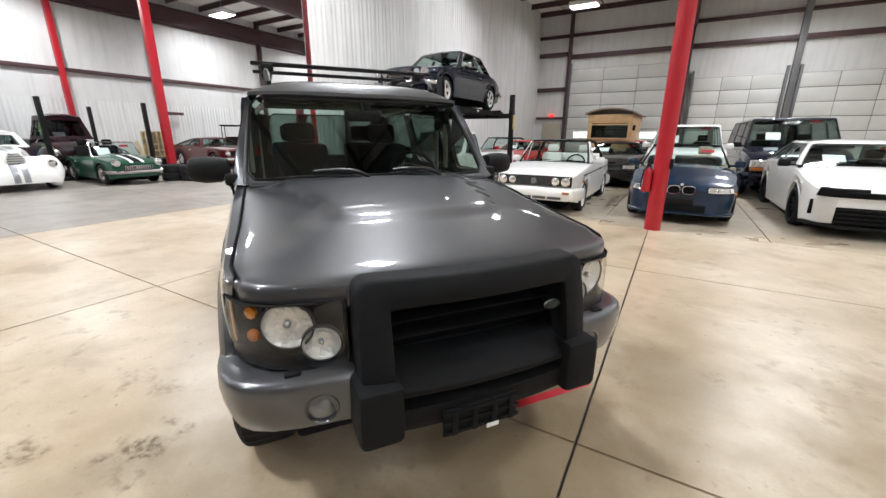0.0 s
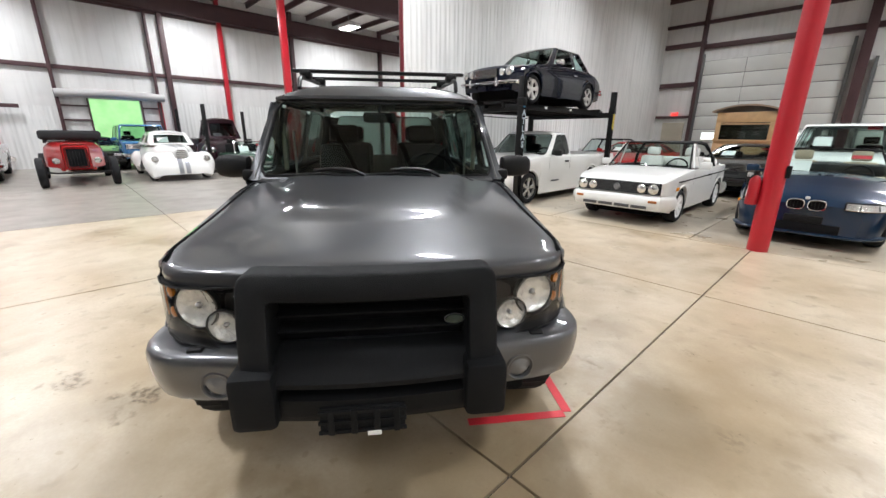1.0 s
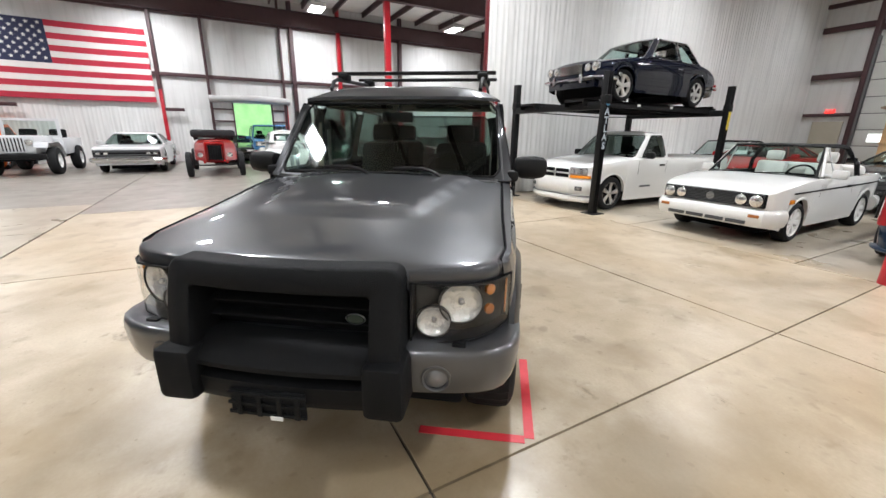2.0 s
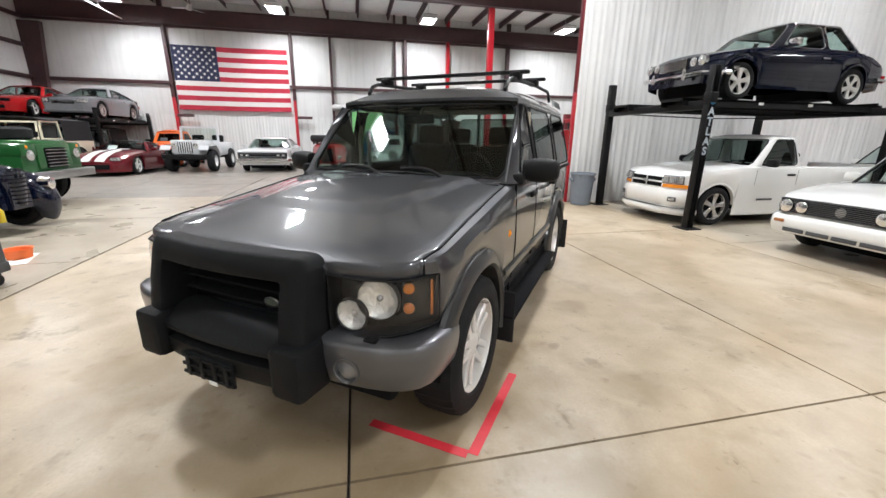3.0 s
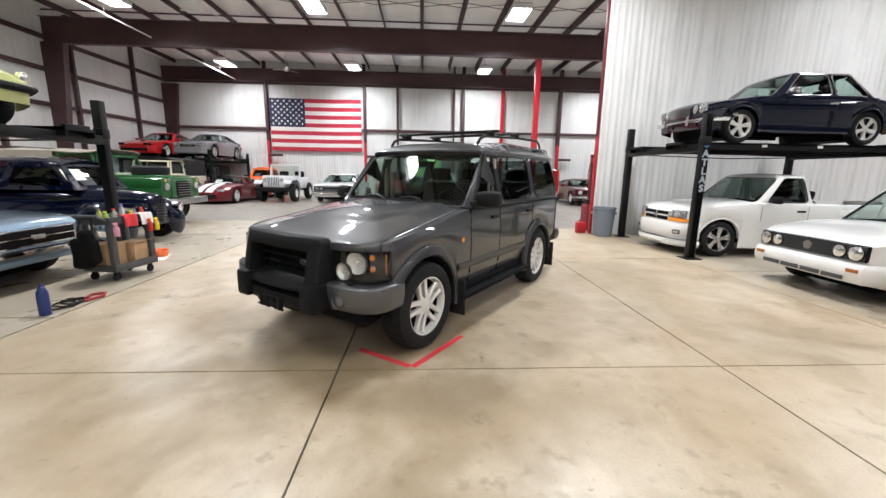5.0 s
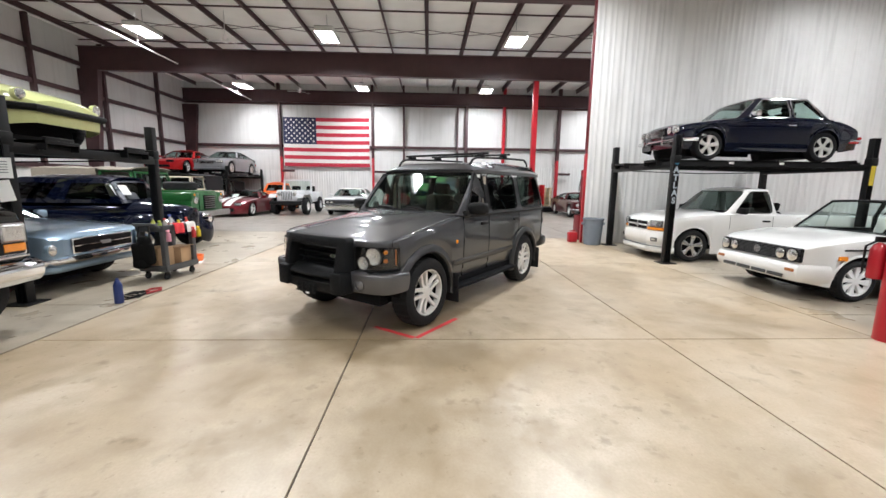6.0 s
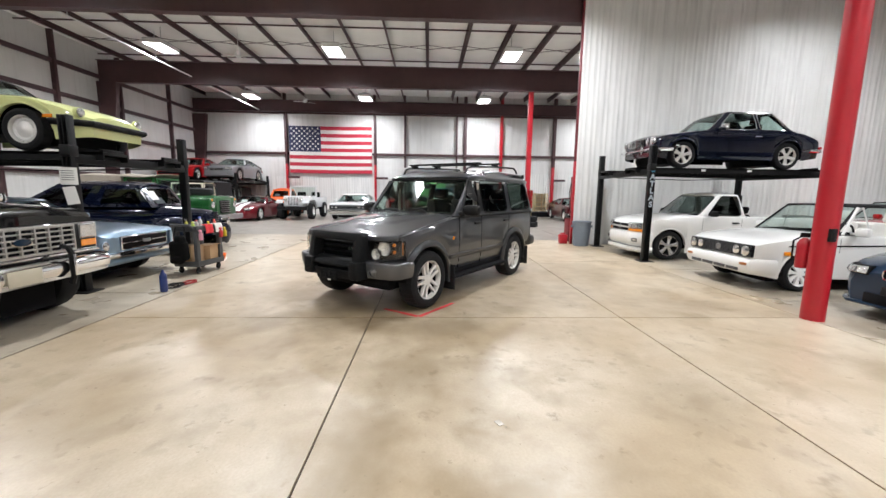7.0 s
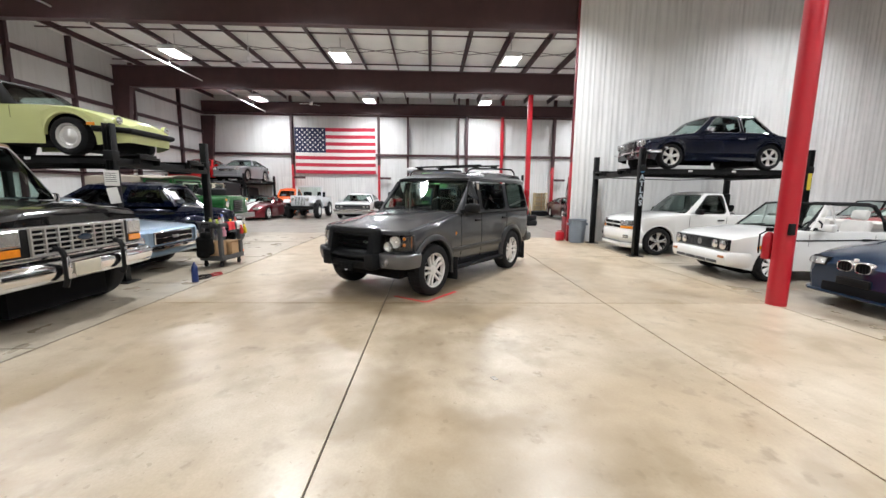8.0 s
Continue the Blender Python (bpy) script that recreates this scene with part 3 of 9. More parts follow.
# partition wall, ribbed both sides
PX, PY = -6.45, 7.85
bm = ribbed(Y1 - PY, ROOF - 0.3, 0.305, 0.014)
bmesh.ops.transform(bm, matrix=pose(PX + 0.06, PY, 0, 0, 0, 90), verts=bm.verts)
structure("partition_liner", bm, M_LINER, "white ribbed metal cladding of the partition")
structure("partition_wall", boxed((PX - 0.02, (PY + Y1) / 2, ROOF / 2), (0.14, Y1 - PY, ROOF)), M_LINER, "white partition wall dividing the hall")
structure("partition_trim", boxed((PX + 0.02, PY - 0.02, 1.2), (0.11, 0.05, 2.4), 0.004), M_RED, "bright red lower corner trim at the partition's end")
structure("partition_trim", boxed((PX + 0.02, PY - 0.02, 4.8), (0.105, 0.046, 4.79), 0.004), mat("dark_red_trim_paint", (0.17, 0.014, 0.022), 0.45, var=0.2, scale=4), "dark red corner trim at the partition's end")

# north wall: overhead doors, personnel door
for z in (3.8, 5.5):
    structure("wall_girt", boxed((-5.5, Y1 - 0.08, z), (1.7, 0.16, 0.2), 0.004), M_MAROON, "maroon steel girt along the wall")
structure("wall_girt", boxed(((X1 - 4.7) / 2, Y1 - 0.08, 5.35), (X1 + 4.7, 0.16, 0.2), 0.004), M_MAROON, "maroon steel girt along the wall")
structure("wall_girt", boxed((-5.55, Y1 - 0.07, 2.35), (1.55, 0.14, 0.12), 0.004), M_MAROON, "maroon steel girt above the exit door")
structure("wall_girt", boxed(((X1 - 6.4) / 2, Y1 - 0.08, 6.35), (X1 + 6.4, 0.16, 0.14), 0.004), M_MAROON, "maroon steel girt along the wall")
M_DOORPANEL = mat("overhead_door_panel", (0.60, 0.60, 0.57), 0.45, var=0.08, scale=2, bump=0.1, bscale=20)
M_DOORGREY = mat("grey_door_trim", (0.12, 0.12, 0.12), 0.5, var=0.2)


def overhead_door(name, x0, x1, top, rows, cols):
    door = structure(name, boxed(((x0 + x1) / 2, Y1 - 0.02, top / 2), (x1 - x0, 0.04, top)), M_DOORGREY, "closed white sectional overhead door in grey tracks")
    h, w = top / rows, (x1 - x0) / cols
    for r in range(rows):
        for c in range(cols):
            lite = name == "door_1" and r == 2 and c in (0, 2)
            bm = boxed((x0 + (c + 0.5) * w, Y1 - 0.055, (r + 0.5) * h), (w - 0.02, 0.03, h - 0.028), 0.006)
            p = part("panel", bm, M_DOORPANEL, door)
            if lite:
                part("pane", boxed((x0 + (c + 0.5) * w, Y1 - 0.075, (r + 0.5) * h), (w * 0.5, 0.02, h * 0.5), 0.006), M_LITE, p, "small daylit window")
    for x in (x0 - 0.06, x1 + 0.06):
        part("track", boxed((x, Y1 - 0.1, top / 2 + 0.15), (0.1, 0.16, top + 0.3), 0.004), M_DOORGREY, door, "dark steel door track")
    return door


M_LITE = glow("daylit_window", (0.95, 1.0, 0.97), 1.3)
overhead_door("door_1", -4.6, 0.15, 4.75, 8, 3)
overhead_door("door_2", 0.95, 4.2, 4.0, 7, 3)
overhead_door("door_3", 4.75, 8.4, 4.0, 7, 3)
structure("door_post", boxed((0.55, Y1 - 0.2, ROOF / 2), (0.3, 0.36, ROOF), 0.006), M_MAROON, "dark maroon steel post between overhead doors")
structure("door_post", boxed((4.48, Y1 - 0.14, ROOF / 2), (0.22, 0.28, ROOF), 0.006), M_DOORGREY, "grey steel post between overhead doors")
structure("door_post", boxed((-4.75, Y1 - 0.14, ROOF / 2), (0.14, 0.28, ROOF), 0.006), M_MAROON, "dark maroon steel post beside the overhead door")
M_BEIGE = mat("beige_door_paint", (0.42, 0.38, 0.30), 0.5, var=0.08)
exit_door = structure("door_4", boxed((-5.5, Y1 - 0.03, 1.05), (0.95, 0.06, 2.1), 0.004), M_BEIGE, "closed beige steel personnel door")
part("door_handle", boxed((-5.12, Y1 - 0.09, 1.0), (0.12, 0.05, 0.03), 0.006), M_STEEL, exit_door, "steel lever handle")
sign = thing("exit_sign", "small lit red exit sign above the beige door", "exit sign")
part("sign_box", boxed((-5.5, Y1 - 0.09, 2.492), (0.30, 0.1, 0.16), 0.01), glow("exit_red", (1.0, 0.06, 0.05), 1.0), sign)
txt = bpy.data.curves.new("lettering", "FONT")
txt.body, txt.size, txt.align_x, txt.extrude = "EXIT", 0.17, "CENTER", 0.002
lettering = new("lettering", txt)
lettering.matrix_world = pose(-5.5, Y1 - 0.275, 2.49, 90, 0, 0)
lettering.data.materials.append(M_PAPER)
lettering.parent = sign

# outside the dock opening
M_OUT = mat("sunlit_greenery", (0.36, 0.66, 0.30), 0.9, var=0.35, scale=2.2, bump=0.0)
nt = M_OUT.node_tree
bs = nt.nodes["Principled BSDF"]
bs.inputs["Emission Strength"].default_value = 1.1
nt.links.new(bs.inputs["Base Color"].links[0].from_socket, bs.inputs["Emission Color"])
part("backdrop", boxed((X0 - 5.0, 3.9, 3.0), (0.1, 16, 8)), M_OUT, None, "bright green sunlit shrubs outside the dock", kind="structure")

# interior columns
def round_column(x, y, r=0.15):
    bm = bmesh.new()
    for p in ([(r + 0.0, 0.0), (r, ROOF - 1.3), (r * 0.98, ROOF - 1.25)],):
        lathe(bm, p, 28, Matrix.Rotation(radians(90), 4, "X"))
    bmesh.ops.transform(bm, matrix=pose(x, y, 0), verts=bm.verts)
    return structure("steel_column", bm, M_RED, "round bright red painted steel column")


round_column(0.60, 8.24, 0.117)
for cx, cy in ((-14.05, 8.38), (7.9, 8.24), (-14.05, 16.4)):
    structure("steel_column", boxed((cx, cy, (ROOF - 1.3) / 2), (0.22, 0.22, ROOF - 1.3), 0.01), M_RED, "bright red painted steel column")

# white conduit along the roof and ceiling fans
pipe = thing("conduit_pipe", "thin white conduit pipe hung under the roof", "pipe")
bm = bmesh.new()
tube(bm, [(X0 + 0.3, -7.1, 6.5), (X1 - 0.3, -7.1, 6.5)], 0.028, 8)
part("tube", bm, M_WHITERIM, pipe)
for k in range(9):
    bm = bmesh.new()
    tube(bm, [(X0 + 2 + 3.8 * k, -7.1, 6.5), (X0 + 2 + 3.8 * k, -7.1, ROOF)], 0.014, 6)
    part("hanger", bm, M_WHITERIM, pipe)
jbox = thing("junction_box", "grey metal box fixed under the rafter beam", "box")
part("case", boxed((0, 0, 0), (0.26, 0.42, 0.24), 0.02), M_GREYPL, jbox)
jbox.matrix_world = pose(FRAMES_X[-2], 3.2, ROOF - 1.51)
for fx, fy in ((-11.1, -3.7), (-18.6, -3.5)):
    fan = thing("ceiling_fan", "white three-blade ceiling fan on a long rod", "ceiling fan", "ceiling fans")
    bm = bmesh.new()
    lathe(bm, [(0.001, 0.10), (0.09, 0.09), (0.12, 0.0), (0.09, -0.07), (0.001, -0.09)], 18, Matrix.Rotation(radians(90), 4, "X"))
    part("motor", bm, M_WHITERIM, fan)
    bm = bmesh.new()
    tube(bm, [(0, 0, 0.05), (0, 0, ROOF - 6.55)], 0.015, 6)
    part("rod", bm, M_WHITERIM, fan)
    for k in range(3):
        part("blade", boxed((0.40, 0, 0), (0.56, 0.12, 0.008), 0.003, Matrix.Rotation(radians(120 * k + 25), 4, "Z") @ Matrix.Rotation(radians(9), 4, "X")), M_WHITERIM, fan)
    fan.matrix_world = pose(fx, fy, 6.55)

# high-bay lamps
for x in LIGHT_X:
    for y in LIGHT_Y:
        if (x, y) in UNLIT:
            continue
        lamp = thing("high_bay_lamp", "glowing white high-bay lamp hung from the roof", "ceiling lamp", "high-bay lamps")
        # housing and lens oversized, so their shape takes in the glow around them
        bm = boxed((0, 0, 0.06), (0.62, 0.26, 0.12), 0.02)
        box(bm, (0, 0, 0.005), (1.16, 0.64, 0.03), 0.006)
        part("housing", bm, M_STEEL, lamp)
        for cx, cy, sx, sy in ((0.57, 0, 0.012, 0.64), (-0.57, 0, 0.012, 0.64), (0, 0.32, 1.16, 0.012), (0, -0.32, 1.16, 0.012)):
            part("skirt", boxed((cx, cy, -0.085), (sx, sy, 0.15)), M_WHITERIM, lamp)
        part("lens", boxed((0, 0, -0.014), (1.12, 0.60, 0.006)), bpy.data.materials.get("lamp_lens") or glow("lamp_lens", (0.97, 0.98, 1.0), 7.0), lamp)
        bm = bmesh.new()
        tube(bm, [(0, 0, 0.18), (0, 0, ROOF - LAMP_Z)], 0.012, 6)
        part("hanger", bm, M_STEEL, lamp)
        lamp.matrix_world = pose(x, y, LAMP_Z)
        ld = bpy.data.lights.new("high_bay", "AREA")
        ld.shape, ld.size, ld.size_y, ld.energy, ld.color = "RECTANGLE", 0.94, 0.42, LAMP_WATTS * LAMP_SHARE.get((x, y), 1.0), (0.95, 0.975, 1.02)
        ld.spread = LAMP_SPREAD
        lo = new("high_bay_light", ld)
        lo.matrix_world = pose(x, y, LAMP_Z - 0.022)


# ---- cars ----
def body_loft(bm, st, wf, lowf, shf, topf, rs, lid, drop=0.0):
    """The lower body: sections across at the stations st. lid(x) tells where the top is closed."""
    rows = []
    for x in st:
        w, zl, zs, zt = wf(x), lowf(x), shf(x), topf(x)
        h = zs - zl
        half = [(w * 0.955, zl), (w * 0.985, zl + 0.3 * h), (w, zl + 0.62 * h), (w * 0.992, zs - rs * 0.9), (w - rs * 0.32, zs - rs * 0.25), (w - rs * 1.1, zs),
                (w * 0.55, zs + (zt - zs) * 0.78), (w * 0.27, zs + (zt - zs) * 0.97), (0, zt)]
        ring = [(x, y, z) for y, z in half] + [(x, -y, z) for y, z in reversed(half[:-1])]
        rows.append([bm.verts.new(p) for p in ring])
    n = len(rows[0])
    for i, (a, b) in enumerate(zip(rows, rows[1:])):
        for k in range(n - 1):
            if 5 <= k < n - 6 and not lid((st[i] + st[i + 1]) / 2):
                continue
            bm.faces.new((a[k], a[k + 1], b[k + 1], b[k]))
    bm.faces.new(rows[0])
    bm.faces.new(list(reversed(rows[-1])))


def stations(x0, x1, wheels, ra, n=44):
    xs = [x0 + (x1 - x0) * k / n for k in range(n + 1)]
    xs += [x0 - 0.015, x0 - 0.04, x0 - 0.08, x1 + 0.02, x1 + 0.06]
    for xw in wheels:
        xs += [xw + ra * math.cos(math.pi * k / 14) for k in range(15)] + [xw + ra + 0.002, xw - ra - 0.002]
    return sorted({round(x, 4) for x in xs if x1 <= x <= x0}, reverse=True)


def seat(bm, x, y, z, w=0.5, head=True, back=0.62):
    box(bm, (x, y, z + 0.08), (0.5, w, 0.16), 0.05)
    box(bm, (0, 0, back / 2), (0.14, w * 0.95, back), 0.055, pose(x - 0.26, y, z + 0.1, 0, -14, 0))
    if head:
        box(bm, (0, 0, back + 0.1), (0.1, w * 0.55, 0.17), 0.04, pose(x - 0.26, y, z + 0.1, 0, -14, 0))


def steering_wheel(bm, x, y, z, r=0.19):
    m = pose(x, y, z, 0, 0, 0) @ Matrix.Rotation(radians(65), 4, "Y")
    pts = [m @ Vector((r * math.cos(a), r * math.sin(a), 0)) for a in [2 * math.pi * k / 20 for k in range(21)]]
    tube(bm, pts, 0.016, 6, cap=False)
    box(bm, (0, 0, 0), (0.1, 0.34, 0.03), 0.01, m)


def plan_path(wf, x_front, back, n=9, out=0.0):
    """Points round the front (or rear, back < 0) outline in plan."""
    s = 1 if back > 0 else -1
    side = []
    for k in range(n):
        u = (k / (n - 1)) ** 2.2
        x = x_front - back * u
        side.append((x, wf(x)))
    pts = []
    w0 = side[0][1]
    left = [(x, w + out) for x, w in reversed(side)]
    front = [(x_front + s * out, w0 * (1 - 2 * k / 6)) for k in range(7)]
    right = [(x, -w - out) for x, w in side]
    left[-1] = (x_front + s * out * 0.8, w0 + out * 0.5)
    right[0] = (x_front + s * out * 0.8, -w0 - out * 0.5)
    return left + front[1:-1] + right


def nose_panel(wf, y, width, z0, z1, out, side, thick=0.06, lean=0.0, n=8):
    """A thin curved slab that follows the front outline in plan, width long about the point y from the middle."""
    w0 = wf(0)
    line = [Vector((0, w0 * k / 24, 0)) for k in range(25)] + [Vector((-0.01 * k, max(wf(-0.01 * k), w0 + 0.0004 * k), 0)) for k in range(1, 90)]
    run = [0.0]
    for p, q in zip(line, line[1:]):
        run.append(run[-1] + (q - p).length)
    mid = next((a for p, a in zip(line, run) if p.y >= y), run[-1] * 0.5)

    def at(a):
        if a < 0:
            return Vector((0, a, 0))
        for k in range(len(run) - 1):
            if run[k + 1] >= a:
                return line[k].lerp(line[k + 1], (a - run[k]) / max(1e-6, run[k + 1] - run[k]))
        return line[-1]

    rings = []
    e = min(0.008, (z1 - z0) * 0.2)
    for k in range(n + 1):
        a = mid - width / 2 + width * k / n
        d = (at(a + 0.03) - at(a - 0.03)).normalized()
        nn = Vector((d.y, -d.x, 0))
        p = at(a)
        rings.append([(q.x, side * q.y, z) for q, z in [(p + nn * (out + o - lean * (z - z0)), z) for o, z in ((-thick, z0), (-e, z0), (0, z0 + e), (0, z1 - e), (-e, z1), (-thick, z1))]])
    bm = bmesh.new()
    loft(bm, rings, closed=True, cap=True)
    return bm


def bumper(bm, path, z0, z1, t=0.06, r=0.02):
    """A bar with a rounded section swept along a plan path."""
    rings = []
    n = len(path)
    for k, (x, y) in enumerate(path):
        a, b = path[max(k - 1, 0)], path[min(k + 1, n - 1)]
        d = Vector((b[0] - a[0], b[1] - a[1], 0)).normalized()
        nn = Vector((-d.y, d.x, 0)) * -1
        if nn.x * x < 0 and abs(y) < 0.3:
            nn = -nn
        p = Vector((x, y, 0))
        c = Vector((0, 0, 0))
        if nn.dot(p - c) < 0:
            nn = -nn
        dz = z1 - z0
        sec = [(-t, z0), (-r, z0), (0, z0 + r), (min(0.02, 0.12 * dz), z0 + 0.35 * dz), (min(0.024, 0.15 * dz), z0 + 0.55 * dz), (min(0.018, 0.10 * dz), z0 + 0.78 * dz), (0, z1 - r * 0.6), (-r, z1), (-t, z1)]
        rings.append([(p + nn * o) + Vector((0, 0, z)) for o, z in sec])
    loft(bm, rings, closed=True, cap=True)


def cabin(parent, zbf, zt, front, rear, yb, yt, wins, shell_mat, seal_mat, glass, side_glass, crown=0.05, roof_mat=None, vb=0.06, vt=0.93, posts=(), bulge=1.3, roof=True, rear_in=0.86, wedge=0.045):
    """The upper body: a shell of pillars with its window openings, panes, seals and roof.
    front and rear: x at the foot, x at the head, half width at the foot, at the head, bow. wins: x of each side
    window at foot (front, back) and head (front, back). posts: gaps between side windows that are trimmed black."""
    xf0, xf1, yf0, yf1, fb = front
    xr0, xr1, yr0, yr1, rb = rear
    mix = lambda a, b, v: a + (b - a) * v
    side = lambda v: yb + (yt - yb) * v ** bulge

    def fcol(f):
        return lambda v: (mix(xf0, xf1, v) + fb * (1 - f * f) - 0.10 * fb, f * mix(yf0, yf1, v))

    def rcol(f):
        return lambda v: (mix(xr0, xr1, v) - rb * (1 - f * f), f * mix(yr0, yr1, v))

    def scol(b, t):
        return lambda v: (mix(b, t, v), side(v))

    def edge(a, b, push):
        def at_(v):
            (x0, y0), (x1, y1) = a(v), b(v)
            return (x0 + x1) / 2 + push * 0.6, (y0 + y1) / 2 + abs(push) * 0.6
        return at_

    half, marks = [], []
    for f in (0.0, 0.3, 0.6, 0.86, 0.95, 1.0):
        half.append(fcol(f))
    nf = len(half) - 1
    first = scol(wins[0][0] + wedge, wins[0][2] + wedge)
    half.append(edge(half[-1], first, 0.018))
    half.append(first)
    for b0, b1, t0, t1 in wins:
        i0 = len(half)
        for u in (0.0, 0.09, 0.36, 0.64, 0.91, 1.0):
            half.append(scol(mix(b0, b1, u), mix(t0, t1, u)))
        marks.append((i0, len(half) - 1))
    last = scol(wins[-1][1] - 0.03, wins[-1][3] - 0.03)
    half.append(last)
    half.append(edge(last, rcol(1.0), -0.02))
    half.append(rcol(1.0))
    nr0 = len(half)
    for f in (rear_in, rear_in * 0.93, rear_in * 0.5, 0.0):
        half.append(rcol(f))
    m = len(half)
    flip = lambda c: (lambda v: (c(v)[0], -c(v)[1]))
    cols = half + [flip(c) for c in reversed(half[1:-1])]
    n = len(cols)
    rows = [0.0, vb, vb + 0.10, 0.36, 0.64, vt - 0.10, vt]
    last_row = len(rows) - 1
    opening = [("windshield", -nf, nf, glass)]
    per_side = side_glass if isinstance(side_glass, list) else [side_glass] * len(marks)
    for (i0, i1), gm in zip(marks, per_side):
        opening.append(("side_window", i0, i1, gm))
        opening.append(("side_window", n - i1, n - i0, gm))
    opening.append(("rear_window", nr0, 2 * (m - 1) - nr0, per_side[-1]))

    def at(kf, v):
        k = math.floor(kf)
        u = kf - k
        a, b = cols[k % n](v), cols[(k + 1) % n](v)
        x, y = mix(a[0], b[0], u), mix(a[1], b[1], u)
        return Vector((x, y, mix(zbf(x), zt, v)))

    where, kind = {}, {}
    for w, (nm, a, b, gm) in enumerate(opening):
        for k in range(a, b):
            for i in range(1, last_row):
                kind[(k % n, i)] = w
        for k, dk in ((a, 1), (b, -1)):
            for i, di in ((1, 1), (last_row, -1)):
                v = mix(rows[i], rows[i + di], 0.42)
                where[(k % n, i)] = at(k + dk * 0.42 if dk > 0 else k - 0.42, v)

    def vert(bm, cache, k, i):
        key = (k % n, i)
        if key not in cache:
            cache[key] = bm.verts.new(where.get(key) or at(key[0], rows[i]))
        return cache[key]

    dark = {(marks[p][1], marks[p + 1][0]) for p in posts}
    dark |= {(n - b, n - a) for a, b in dark}
    bm, cache = bmesh.new(), {}
    for k in range(n):
        for i in range(last_row):
            if (k, i) not in kind:
                f = bm.faces.new([vert(bm, cache, k, i), vert(bm, cache, k + 1, i), vert(bm, cache, k + 1, i + 1), vert(bm, cache, k, i + 1)])
                if any(a <= k < b for a, b in dark) and i > 0:
                    f.material_index = 1
    bmesh.ops.recalc_face_normals(bm, faces=bm.faces)
    bmesh.ops.solidify(bm, geom=list(bm.faces), thickness=0.028)
    part("cabin_shell", bm, [shell_mat, M_BLACKPL], parent, angle=40)
    for w, (nm, a, b, gm) in enumerate(opening):
        loop = [(k, 1) for k in range(a, b)] + [(b, i) for i in range(1, last_row)] + [(k, last_row) for k in range(b, a, -1)] + [(a, i) for i in range(last_row, 1, -1)]
        pts = [where.get((k % n, i)) or at(k % n, rows[i]) for k, i in loop]
        bm = bmesh.new()
        tube(bm, pts + pts[:2], 0.0085, 6, cap=False)
        seal = part(nm, bm, seal_mat, parent, angle=60)
        bm, cache = bmesh.new(), {}
        for (k, i), q in kind.items():
            if q == w:
                bm.faces.new([vert(bm, cache, k, i), vert(bm, cache, k + 1, i), vert(bm, cache, k + 1, i + 1), vert(bm, cache, k, i + 1)])
        if gm is None:
            bm.free()
            continue
        part("pane", bm, gm, seal).visible_shadow = False
    if roof:
        lo, hi = xr1 + 0.42 * (xf1 - xr1), xf1 - 0.42 * (xf1 - xr1)
        bm = bmesh.new()
        rings = [[at(k, vt) for k in range(n)], [at(k, 0.97) for k in range(n)]]
        for r in (0.02, 0.06, 0.13, 0.25, 0.45, 0.7, 1.0):
            ring = []
            for k in range(n):
                p = at(k, 1.0)
                c = Vector((min(hi, max(lo, p.x)), 0, 0))
                ring.append((mix(p.x, c.x, r), mix(p.y, 0, r), p.z + crown * (1 - (1 - r) ** 2.6)))
            rings.append(ring)
        loft(bm, rings, closed=True)
        bmesh.ops.remove_doubles(bm, verts=bm.verts, dist=0.0005)
        bmesh.ops.recalc_face_normals(bm, faces=bm.faces)
        bmesh.ops.solidify(bm, geom=list(bm.faces), thickness=0.02)
        part("roof", bm, roof_mat or shell_mat, parent, angle=40)


